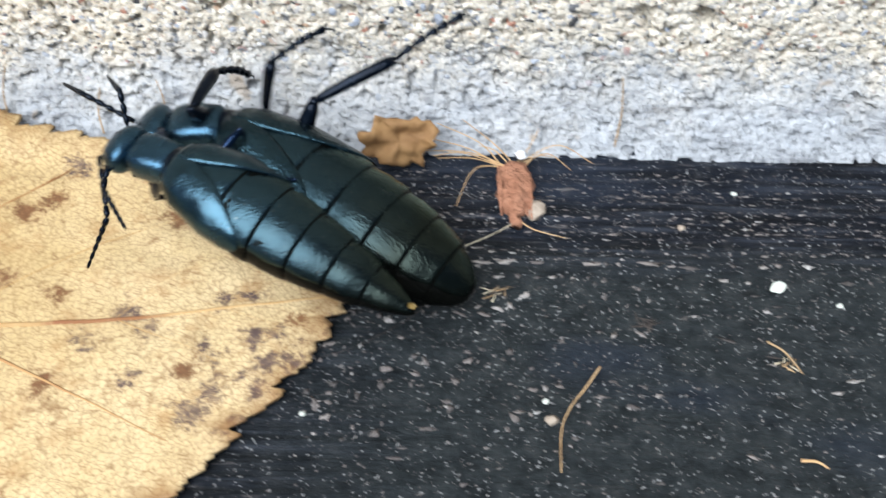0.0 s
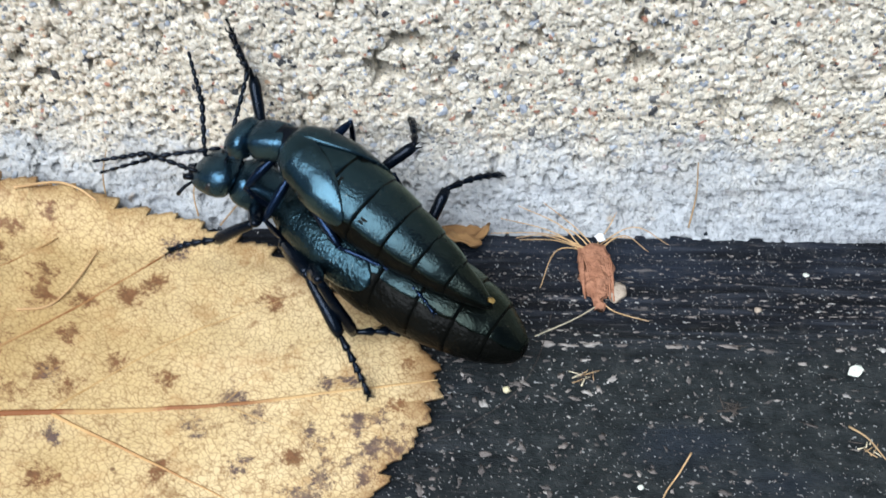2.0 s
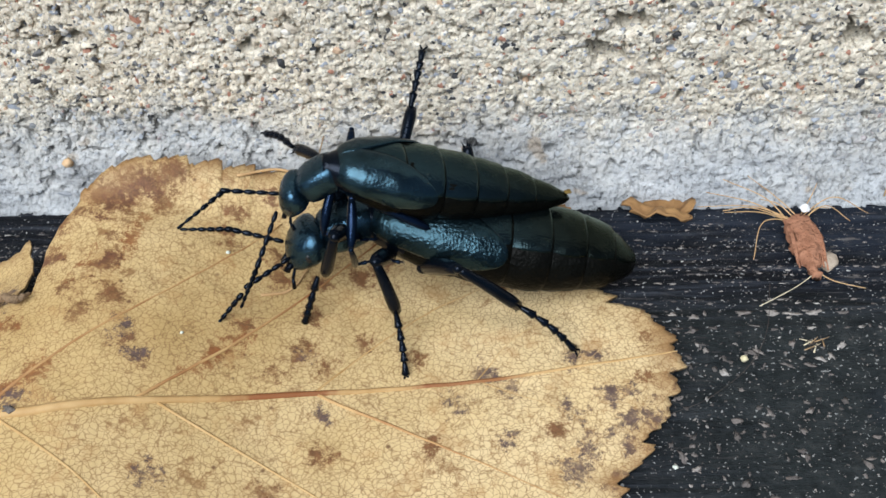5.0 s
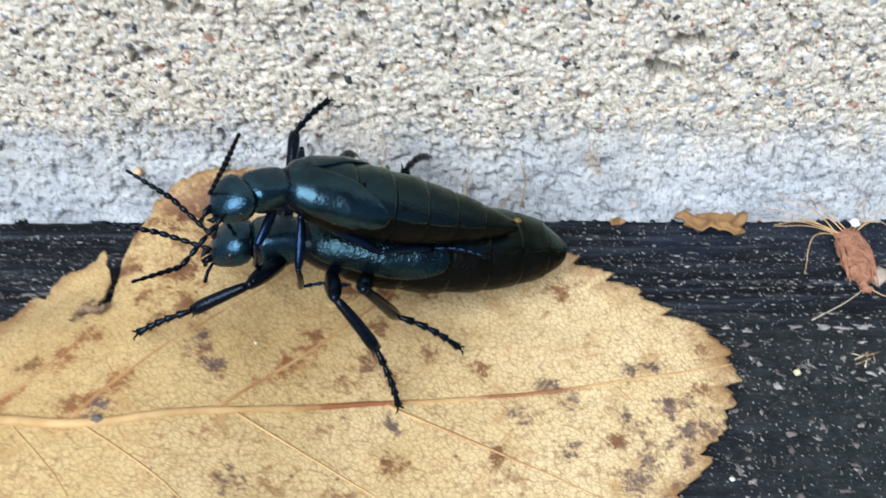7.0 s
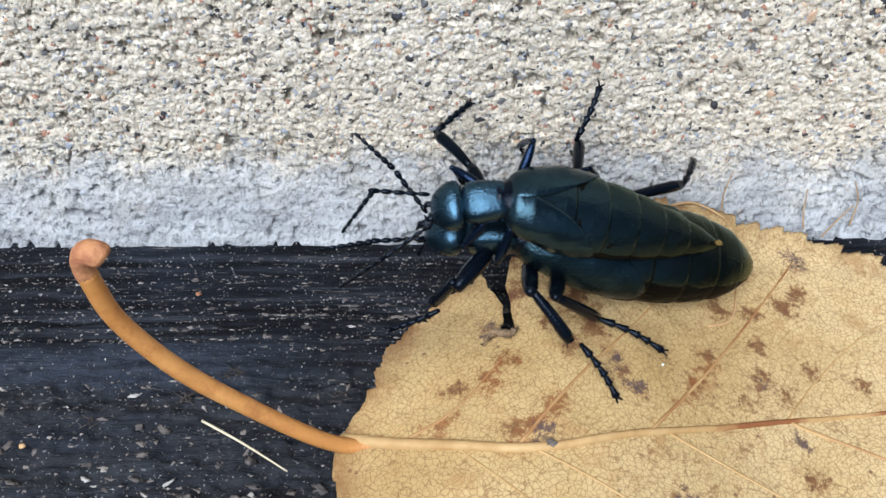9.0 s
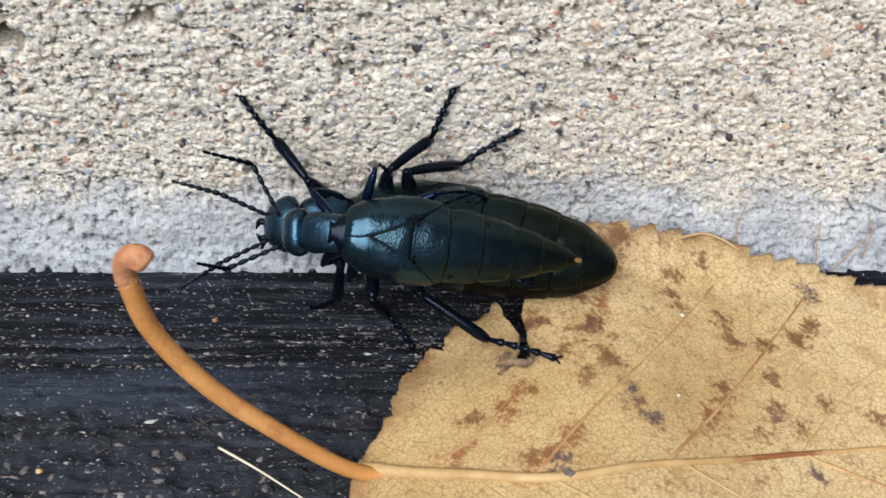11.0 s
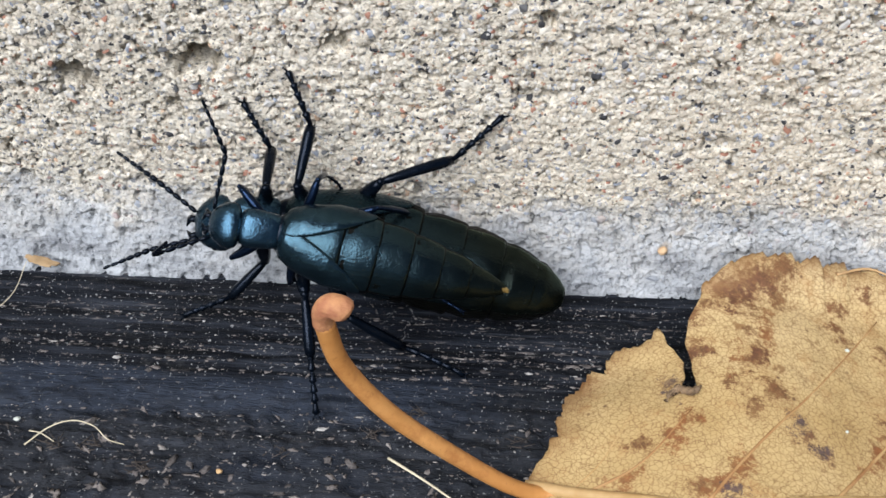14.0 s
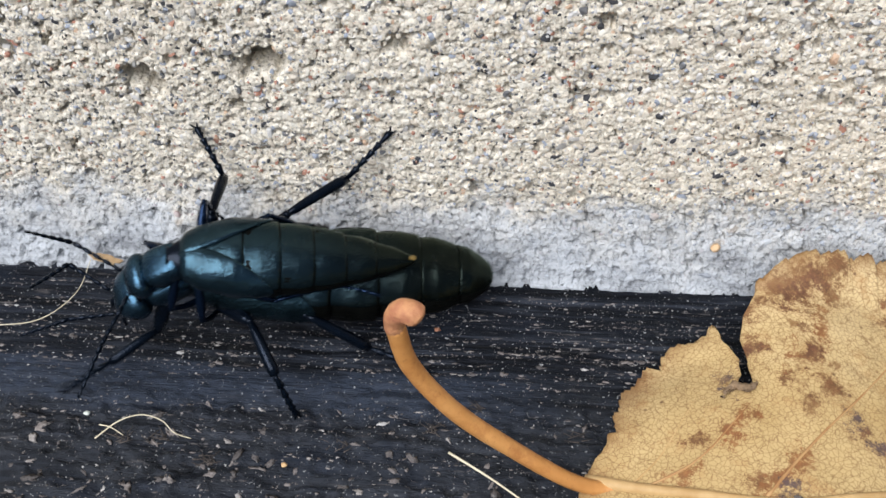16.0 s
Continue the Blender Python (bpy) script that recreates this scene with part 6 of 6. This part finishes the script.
            (7, -6.66, -2.91, 1.04, -3.44, -5.98, 4.45, -5.83, -10.57, 2.9), (7.5, 0.43, -2.85, 2.53, -4.1, -5.8, 1.07, -7.47, -9.99, 0.58),
            (8, -4.78, -3.99, 2.28, -2.73, -8.75, 4.41, -2.83, -14.03, 5.5), (8.5, -4.77, -2.82, 2.56, -5.31, -8.39, 2.31, -7.13, -13.23, 3.87),
            (8.7, -5.14, -4.49, 1.84, -6.52, -9.64, 0.12, -8.16, -14.06, 2.75), (10.8, -2.88, -3.5, 3.01, -5.62, -8.2, 1.69, -5.77, -12.49, 4.97),
            (11, -3, -4.22, 2.78, -5.93, -8.45, 0.57, -7.5, -12.65, 3.58), (11.5, -0.09, -1.24, 2.72, 0.69, -6.72, 3.61, -0.32, -11.71, 5.39),
            (12, 0.7, -1.92, 2.41, 1.57, -7.45, 2.66, 4.67, -11.18, 5.03), (12.5, -0.99, -3.09, 3, -2.68, -8.21, 4.54, -0.84, -12.95, 6.34),
            (13, -2.48, -5.21, 2.35, -6.06, -9.08, 4.24, -5.54, -13.52, 7.27), (13.5, -1.4, -2.5, 3.14, -0.59, -7.54, 0.82, -0.84, -11.12, 4.86),
            (14, -0.69, -2.72, 2.98, -0.42, -8.25, 3.87, 2.83, -11.98, 6.03), (14.5, -1.49, -4.47, 2.69, -3.78, -9.37, 4.13, -3.65, -14.64, 5.27),
            (15, -2.77, -5.02, 2.43, -5.21, -8.83, 5.74, -6.25, -14.11, 5.31), (15.5, -0.24, -3.8, 2.62, 1.25, -8.9, 0.85, 4.18, -13.35, 1.72),
            (16, -1.98, -4.79, 2.59, -2.94, -9.64, -0.04, -0.26, -13.86, 2.02),
        ],
        "R3": [
            (0, -5.18, -4.21, 3.61, -8.71, -9.47, 7.02, -11.38, -14, 10.67), (0.5, -5.23, -7.85, 1.32, -10.91, -6.73, 5.59, -10.88, -12.71, 3.31),
            (1, -10.85, -6.11, -4.44, -9.39, -8, 2.35, -8.86, -14.37, 2.21), (1.5, -10.85, -5.85, -4.94, -11.07, -9.27, 1.39, -11.41, -15.61, 0.57),
            (2, -10.7, -6.49, -3.94, -10.08, -10.49, 2.02, -12.69, -16.32, 2.48), (2.5, -10.68, -6.53, -3.83, -7.82, -7.83, 2.64, -6.8, -12.5, -1.62),
            (3, -10.67, -6.58, -3.71, -8.27, -7.59, 3, -7.57, -11.75, -1.82), (3.5, -10.66, -6.61, -3.61, -8.34, -7.36, 3.17, -7.71, -11.29, -1.84),
            (4, -10.66, -6.62, -3.56, -8.37, -7.27, 3.23, -7.72, -11.08, -1.87), (4.2, -10.65, -6.63, -3.54, -8.38, -7.24, 3.26, -7.72, -11, -1.87),
            (6.3, -10.16, -7.13, -1.92, -8.18, -9.21, 4.69, -12.81, -11.55, 8.44), (6.5, -10.17, -7.16, -3.87, -9.85, -6.8, 3.31, -13.61, -11.89, 2.35),
            (7, -10.17, -7.16, -3.9, -10.01, -7.03, 3.3, -13.61, -12.23, 2.33), (7.5, -10.72, -6.58, -3.07, -16.58, -5.89, 1.05, -20.43, -10.32, -1.51),
            (8, -11.2, -5.03, -0.92, -18.07, -5.47, 1.18, -21.93, -9.7, -1.68), (8.5, -11.2, -5.04, -0.92, -18.06, -5.44, 1.21, -21.93, -9.66, -1.66),
            (8.7, -11.24, -4.96, -0.94, -18.17, -6, 0.71, -21.86, -10.41, -2.11), (10.8, -4.08, -3.98, 3.56, -8.31, -7.86, -0.79, -12.49, -12.1, 1.55),
            (11, -4.78, -4.27, 3.58, -8.8, -7.05, -1.71, -13.67, -11.12, -0.89), (11.5, -6.97, -3.93, 3.43, -12.2, -6.49, -0.8, -17.24, -10.41, -1.32),
            (12, -8.35, -4.16, 2.82, -14.54, -6.97, 0.45, -19.34, -10.69, 2.47), (12.5, -5.3, -5.03, 3.35, -11.05, -8.33, 0.54, -16.83, -10.68, 1.94),
            (13, -3.39, -4.44, 3.29, -7.89, -10.04, 3.74, -10.4, -14.37, 7.73), (13.5, -6.41, -4.92, 3.28, -12.41, -8.84, 2.62, -15.69, -12.95, 6.27),
            (14, -7.84, -5.3, 2.66, -13.79, -9.33, 2.27, -17, -13.73, 5.63), (14.5, -5.29, -5.21, 3.28, -11.04, -9.52, 2.96, -16.64, -12.45, 3.99),
            (15, -2.85, -4.26, 3.16, -7.68, -9.36, 1.6, -10.06, -14.14, 5.13), (15.5, -6.5, -5.57, 2.98, -11.7, -10.07, 0.83, -14.07, -13.96, 5.33),
            (16, -8.9, -4.85, 2.24, -14.73, -9.04, 1.66, -18.58, -12.14, 5.72),
        ],
    }
    FEELERS = {
        "fa": [
            (0, 6.82, 2.56, -2.63, 11.30, 3.42, -2.11, 14.99, 2.05, -4.48), (0.5, 7.3, 2.71, -0.2, 10.62, 4.56, 2.39, 14.82, 6.44, 2.26),
            (1, 6.55, 4.22, -0.23, 10.65, 4.75, 1.79, 14.87, 6.38, 2.62), (1.5, 7.08, 3.02, 0.73, 9.87, 1.49, 4.05, 13.49, 3.01, 6.45),
            (2, 7.33, 2.15, 1.04, 9.82, 0.29, 4.43, 13, -1.02, 7.48), (2.5, 7.78, -0.48, -0.67, 10.63, -2.43, 2.36, 14.35, -3.58, 4.82),
            (3, 7.5, 1.55, 0.95, 11.04, 0.18, 3.55, 15.15, -0.49, 5.5), (3.5, 7.4, 2.22, -1.52, 11.51, 1.74, 0.49, 15.99, 2, 1.49),
            (4, 7.3, 1.28, -2.9, 11.9, 1.4, -3.06, 16.4, 1.9, -3.85), (4.2, 6.59, 2, -4.14, 11.17, 2.18, -4.54, 15.52, 2.9, -5.84),
            (6.3, 7.4, -1.42, -2.48, 11.26, -3.83, -1.8, 15.43, -5.77, -1.93), (6.5, 7.44, -1.41, -2.33, 11.49, -3.57, -2.06, 15.79, -4.86, -3.1),
            (7, 7.57, -1.77, -1.03, 10.84, -4.25, 1.05, 14.6, -6.51, 2.44), (7.5, 7.46, -2.24, -0.44, 10.68, -4.98, 1.39, 14.6, -7.23, 2.23),
            (8, 7.37, -2.53, -0.71, 10.12, -5.56, 1.38, 13.39, -8.41, 2.91), (8.5, 6.91, -2.77, -2.8, 9.82, -6.14, -1.63, 13.27, -9.13, -1.07),
            (8.7, 6.8, -2.46, -3.42, 9.83, -5.86, -2.8, 13.35, -8.82, -2.73), (10.8, 7.68, 0.64, 0.68, 12.03, -0.8, 1.03, 16.57, -1.51, 1.29),
            (11, 7.52, 1.33, 1.07, 11.96, 0.3, 1.67, 16.53, 0.01, 2.15), (11.5, 7.62, 1.03, 0.75, 11.71, -1.04, 1.22, 16.05, -2.51, 1.61),
            (12, 7.76, 0.61, -0.89, 11.37, -2.24, -1.13, 15.17, -4.81, -1.46), (12.5, 7.79, -0.09, -0.23, 12.02, -1.86, -0.52, 16.24, -3.67, -0.8),
            (13, 7.75, 0.79, -0.21, 12.17, -0.43, -0.57, 16.66, -1.33, -1.01), (13.5, 6.78, -0.9, -4.24, 10.22, -3.94, -4, 14.48, -4.7, -2.45),
            (14, 7.61, 1.57, 0.07, 11.83, -0.26, 0, 16.14, -1.88, -0.13), (14.5, 7.7, 0.99, 0.17, 12.22, 0.15, 0.13, 15.44, 2.34, 2.6),
            (15, 7.5, 1.9, 0.42, 12.08, 1.85, -0.07, 16.64, 2.08, -0.6), (15.5, 7.57, 1.68, -1.27, 12.14, 1.64, -1.77, 16.71, 1.87, -2.29),
            (16, 7.35, 1.05, -2.85, 11.2, -1.46, -2.65, 14.07, 1.62, -0.79),
        ],
        "fb": [
            (0, 5.48, 4.46, -3.19, 8.33, 2.67, -0.07, 11.65, 0.44, -2.35), (0.5, 6.13, 4.8, -0.2, 8.09, 8.28, 2.09, 12, 9.85, 0.25),
            (1, 4.95, 6.01, -0.23, 8.39, 7.15, 2.6, 11.85, 10.12, 3.23), (1.5, 5.8, 5.05, 0.73, 10.03, 6.86, 0.7, 13.84, 9.25, -0.28),
            (2, 6.3, 4.32, 1.04, 10.68, 5.72, 0.97, 14.12, 8.18, -0.85), (2.5, 7.55, 1.91, -0.67, 11.98, 3.11, -0.28, 15.63, 5.9, -0.56),
            (3, 6.65, 3.8, 0.95, 8.78, 7.11, 3.33, 11.54, 6.44, -0.28), (3.5, 6.36, 4.39, -1.52, 9.16, 7.18, -3.87, 10.88, 9.25, -7.59),
            (4, 6.51, 3.54, -2.9, 9.38, 5.4, -5.98, 11.14, 8.06, -9.29), (4.2, 5.5, 4.14, -4.14, 8.34, 5.99, -7.25, 9.89, 8.23, -10.96),
            (6.3, 7.47, 0.98, -2.48, 11.86, 1.9, -3.51, 14.45, 1.37, -7.27), (6.5, 7.51, 0.99, -2.33, 11.8, -0.4, -3.23, 15.57, 1.93, -4.47),
            (7, 7.75, 0.62, -1.03, 11.93, -1.24, -0.58, 16.45, -2.01, -0.13), (7.5, 7.79, 0.14, -0.44, 12.17, -1.13, -1.06, 16.51, -1.8, -2.42),
            (8, 7.79, -0.16, -0.71, 12.08, -1.42, -1.81, 16.48, -0.08, -1.83), (8.5, 7.43, -0.43, -2.8, 11.62, -2.11, -3.71, 15.66, 0.02, -3.16),
            (8.7, 7.23, -0.09, -3.42, 11.43, -1.13, -4.96, 15.63, -0.74, -6.81), (10.8, 7.11, 2.97, 0.68, 10.85, 5.64, 0.38, 14.24, 8.72, 0.01),
            (11, 6.73, 3.59, 1.07, 10.45, 6.31, 0.99, 13.83, 9.42, 0.81), (11.5, 6.94, 3.33, 0.75, 11.04, 5.41, 0.58, 14.82, 8, 0.33),
            (12, 7.21, 2.94, -0.89, 11.41, 4.48, -1.96, 15.31, 6.64, -3.07), (12.5, 7.45, 2.29, -0.23, 11.29, 4.62, -1.19, 15.1, 7.01, -2.15),
            (13, 7.14, 3.11, -0.21, 10.89, 5.6, -1.17, 14.33, 8.48, -2.17), (13.5, 6.67, 1.5, -4.24, 11.03, 2.75, -5.03, 15.11, 4.69, -5.91),
            (14, 6.77, 3.81, 0.07, 10.75, 5.99, -0.74, 14.37, 8.68, -1.62), (14.5, 7.03, 3.29, 0.17, 10.36, 6.36, -0.62, 13.44, 9.69, -1.4),
            (15, 6.56, 4.1, 0.42, 9.86, 7.24, -0.22, 12.78, 10.74, -0.86), (15.5, 6.69, 3.91, -1.27, 11.13, 4.87, -2.05, 14.99, 7.18, -3),
            (16, 6.64, 3.34, -2.85, 11.12, 3.6, -3.86, 15.37, 4.77, -5.18),
        ],
        "ma": [
            (0, 5.98, -0.56, -1.75, 3.71, 3.9, -1.91, -0.39, 6.22, -0.25), (0.5, 5.27, 0.32, -3.4, 9.07, 2.37, -0.89, 8.68, 7, -2.73),
            (1, 5.55, 1.93, -1.81, 10.27, 3.52, -2.2, 10.36, 8.25, -3.82), (1.5, 5.24, -0.24, -3.45, 7.24, -1.78, 0.86, 12.04, -2.5, 2.04),
            (2, 5.33, 0.39, -3.27, 7.4, -3.17, -0.42, 10.41, -3.02, 3.57), (2.5, 5.58, 0.3, -2.73, 9.72, -1.83, -0.9, 12.07, 1.23, 2.28),
            (3, 5.7, -0.4, -2.4, 10.35, -1.46, -0.91, 12.03, 2.51, 1.63), (3.5, 4.91, -0.51, -3.95, 9.83, 0.05, -3.25, 11.37, 4.18, -5.6),
            (4, 3.69, -2.18, -4.73, 8.27, -1.97, -6.73, 9.25, 2.64, -8.4), (4.2, 3, -2.44, -5.11, 7.57, -2.46, -7.15, 9.41, 1.6, -9.41),
            (6.3, 4.12, -0.72, -4.83, 8.43, -2.46, -3, 12.73, -0.35, -4.43), (6.5, 3.3, -1.9, -5.16, 7.82, -3.93, -5.82, 10.69, 0.17, -5.7),
            (7, 5.82, 1.36, -1.24, 5.93, 3.76, 3.14, 6.1, 5.96, 7.63), (7.5, 5.8, 1.59, -0.19, 9.02, 0.61, 3.5, 9.91, 1.26, -1.37),
            (8, 5.55, 1.98, 0.76, 10.29, 1.92, 2.33, 10.49, 3.86, -2.27), (8.5, 5.89, -0.06, -1.73, 10.87, 0.34, -2.07, 13.15, 4.79, -2.13),
            (8.7, 5.66, 0.12, -2.54, 10.48, 0.67, -3.77, 12.81, 5.04, -3.06), (10.8, 5.03, -0.45, -3.78, 8, -4.4, -4.54, 12.04, -4.42, -1.59),
            (11, 4.66, -0.54, -4.28, 7.42, -4.64, -5.03, 11.62, -5.11, -2.35), (11.5, 5.43, -0.18, -3.08, 8.87, -3.81, -3.05, 12.16, -1.49, -0.08),
            (12, 6.01, -0.36, -0.69, 10.59, -2.14, -1.61, 14.17, -0.83, 1.63), (12.5, 5.94, -0.4, -1.38, 10.68, -1.59, -2.45, 15.26, -0.48, -0.77),
            (13, 5.68, -0.17, -2.49, 10.25, -1.9, -3.56, 14.81, -1.08, -1.68), (13.5, 5.41, -1.27, -2.81, 10.14, -2.76, -3.51, 13.7, -1.63, -0.19),
            (14, 5.99, -0.55, -0.15, 6.09, -5.29, 1.44, 9, -9.1, 2.86), (14.5, 5.9, -1.16, -0.11, 10.83, -0.98, -0.91, 10.72, -4.07, 3.02),
            (15, 5.99, -0.42, -0.09, 10.81, -1.76, -0.02, 13.58, -0.89, 4.06), (15.5, 5.24, 0, -3.47, 9.7, -2.01, -2.44, 12.29, 2.24, -1.97),
            (16, 5.06, 0, -3.76, 9.32, -2.63, -3.62, 12.89, -2.29, -0.14),
        ],
        "mb": [
            (0, 5.72, 1.83, -1.78, 2.25, 5.34, -2.59, 2.52, 8.12, -6.74), (0.5, 4.58, 2.62, -3.4, 6.67, 7.01, -2.24, 5.97, 11.72, -3.78),
            (1, 4.31, 3.99, -1.81, 7.25, 7.97, -2.52, 10.16, 11.9, -3.58), (1.5, 4.8, 2.12, -3.45, 8.19, 5.47, -4.98, 10.31, 9.97, -5.44),
            (2, 4.63, 2.68, -3.27, 8.01, 6.03, -4.8, 10.14, 10.53, -5.26), (2.5, 4.94, 2.62, -2.73, 8.33, 5.96, -4.26, 10.45, 10.47, -4.72),
            (3, 5.36, 1.97, -2.4, 8.75, 5.32, -3.93, 10.87, 9.82, -4.39), (3.5, 4.57, 1.87, -3.95, 5.72, 4.94, -7.72, 7.25, 9.7, -7.43),
            (4, 4.28, 0.15, -4.73, 5.44, 3.22, -8.5, 6.97, 7.97, -8.2), (4.2, 3.86, -0.2, -5.11, 5.02, 2.88, -8.88, 6.55, 7.63, -8.59),
            (6.3, 3.83, 1.67, -4.83, 4.99, 4.74, -8.6, 6.52, 9.49, -8.31), (6.5, 3.78, 0.46, -5.16, 6.38, 3.24, -8.4, 10.1, 6.48, -7.59),
            (7, 4.81, 3.54, -1.24, 7.41, 6.32, -4.49, 11.13, 9.57, -3.67), (7.5, 4.71, 3.74, -0.19, 7.31, 6.52, -3.43, 11.03, 9.76, -2.62),
            (8, 4.3, 4.02, 0.76, 6.9, 6.81, -2.48, 10.61, 10.05, -1.67), (8.5, 5.43, 2.29, -1.73, 8.03, 5.08, -4.97, 11.75, 8.32, -4.16),
            (8.7, 5.11, 2.46, -2.54, 7.71, 5.24, -5.78, 11.42, 8.48, -4.96), (10.8, 4.67, 1.92, -3.78, 8.13, 4.92, -1.78, 11.74, 7.44, -4.17),
            (11, 4.31, 1.84, -4.28, 8.47, 4.38, -5.38, 11.1, 3.75, -1.17), (11.5, 4.98, 2.17, -3.08, 8.53, 5.62, -3.82, 13.02, 4.8, -1.8),
            (12, 5.67, 2.01, -0.69, 9.63, 5, -0.02, 14.6, 4.54, 0.29), (12.5, 5.62, 1.98, -1.38, 9.58, 4.96, -0.72, 14.54, 4.5, -0.41),
            (13, 5.24, 2.19, -2.49, 9.6, 3.98, -0.81, 12.22, -0.02, -2.28), (13.5, 5.45, 1.13, -2.81, 9.01, 4.58, -3.44, 11.36, 2.49, 0.45),
            (14, 5.72, 1.84, -0.15, 9.92, 4.55, 0, 8.64, 3.03, 4.58), (14.5, 5.88, 1.24, -0.11, 10.07, 3.96, 0.04, 8.79, 2.43, 4.62),
            (15, 5.68, 1.96, -0.09, 8.68, 5.94, -0.47, 11.3, 6.74, 3.71), (15.5, 4.69, 2.33, -3.47, 8.43, 5.41, -4.73, 10.38, 7.35, -0.55),
            (16, 4.5, 2.33, -3.76, 6.53, 6.88, -3.35, 8.42, 11.05, -5.36),
        ],
    }
    for p, rows, head in ((female, FEMALE, FEMALE_HEAD), (male, MALE, MALE_HEAD)):
        walk(p["root"], [(t, Matrix.Translation(Vector((x, y, z)) * MM) @ rotation((w, i, j, k)).to_4x4()) for t, x, y, z, w, i, j, k in rows])
        for ob in (p["pronotum"], p["head"]):
            walk(ob, [(t, aim((0, 0, 0), (x, y, z), (1, 0, 0))) for t, x, y, z in head])
    # the female's abdomen draws out ring by ring
    for i, ob in enumerate(female["rings"]):
        if i:
            walk(ob, [(t, pose(-s * MM * i / 5, 0, 0)) for t, s in STRETCH])
    # her legs: knee, ankle and toe seen from the body
    for leg, rows in LEGS.items():
        side = 1 if leg[0] == "L" else -1
        hx, hy, hz = HIPS[leg[1]]
        hip = (hx, hy * side, hz)
        femur, tibia, tarsus = female["legs"][leg]
        ref = (0, side, 0)
        walk(femur, [(r[0], aim(hip, r[1:4], ref)) for r in rows])
        walk(tibia, [(r[0], aim(r[1:4], r[4:7], ref)) for r in rows])
        walk(tarsus, [(r[0], aim(r[4:7], r[7:10], ref)) for r in rows])
    # his legs clasp her sides and hold still on his own body
    clasp = {1: (("1", (3.6, 2.7, -3.0), (2.7, 1.7, -6.2), (1.5, 0.8, -8.0)), ("2", (-1.8, 3.2, -3.8), (-2.6, 3.4, -6.6), (-4.2, 2.6, -8.0)), ("3", (-7.5, 2.8, -2.9), (-11.0, 2.3, -3.0), (-14.0, 1.8, -2.8))),
             -1: (("1", (3.5, 3.0, -1.5), (3.2, 3.0, -4.8), (2.2, 1.6, -7.0)), ("2", (-2.0, 5.4, 0.0), (-2.6, 6.0, -3.6), (-4.4, 5.2, -6.4)), ("3", (-7.6, 4.2, -0.6), (-10.2, 4.6, -3.6), (-13.4, 4.2, -6.0)))}
    TUCKED = {"1": ((2.6, 0.7, -4.6), (2.2, -2.2, -6.8), (1.6, -4.6, -9.3)), "2": ((-2.2, 0.2, -5.7), (-3.0, -2.9, -8.2), (-4.2, -5.6, -10.6)), "3": ((-6.8, 0.2, -5.8), (-9.8, -2.0, -9.2), (-12.0, -4.6, -12.2))}
    for side in (1, -1):
        for leg, knee, ankle, toe in clasp[side]:
            hx, hy, hz = (v * 0.72 for v in HIPS[leg])
            pts = [Vector((hx, hy * side, hz))]
            for q, ln in zip((knee, ankle, toe), JOINTS[leg]):
                d = (Vector((q[0], q[1] * side, q[2])) - pts[-1]).normalized()
                pts.append(pts[-1] + d * ln * 0.72)
            held = [aim(a, b, (0, side, 0)) for a, b in zip(pts, pts[1:])]
            # his free side starts tucked in between the two bodies
            tuck = [pts[0]] + [Vector(q) for q in TUCKED[leg]]
            for k, ob in enumerate(male["legs"]["LR"[side < 0] + leg]):
                start = aim(tuck[k], tuck[k + 1], (0, side, 0)) if side > 0 else held[k]
                if leg == "1":
                    # the fore legs turn with the neck shield
                    walk(ob, [(t, aim((0, 0, 0), (x, y, z), (1, 0, 0)) @ (held[k] if t else start)) for t, x, y, z in MALE_HEAD])
                elif side > 0:
                    walk(ob, [(0, start), (0.5, held[k]), (16, held[k])])
                else:
                    ob.matrix_basis = held[k]
    for key, rows in FEELERS.items():
        a, b = (female if key[0] == "f" else male)["feelers"][key[1]]
        walk(a, [(r[0], aim(r[1:4], r[4:7], (1, 0, 0))) for r in rows])
        walk(b, [(r[0], aim(r[4:7], r[7:10], (1, 0, 0))) for r in rows])
    # the stalk sinks back as they step off the leaf
    walk(leaf_stalk, [(t, Matrix.Translation(leaf_stalk.matrix_basis.translation) @ pose(0, 0, 0, rx, ry, 0)) for t, rx, ry in (
        (0, -6, -3), (8.5, -6, -3), (11.0, -10, 0), (11.5, -8, 0), (12.0, -8, 0), (12.5, -3, 0), (13.0, -2, 0), (14.0, -2, 0), (15.5, -1, 0), (16.0, -1, 0))])
    # a hind foot lets go of the russet scrap, which tips over
    walk(loose_scrap, [(t, pose(x * MM, y * MM, z * MM, rx, ry, rz)) for t, x, y, z, rx, ry, rz in (
        (0, -6.6, -6.2, 3.2, 72, 10, 8), (0.5, -7.2, -6.0, 2.2, 45, 0, 2), (1.0, -8.6, -5.6, 1.4, -8, 0, -3), (2.0, -9.2, -5.4, 1.3, -22, 0, -3), (16.0, -9.2, -5.4, 1.3, -22, 0, -3))])


motions()
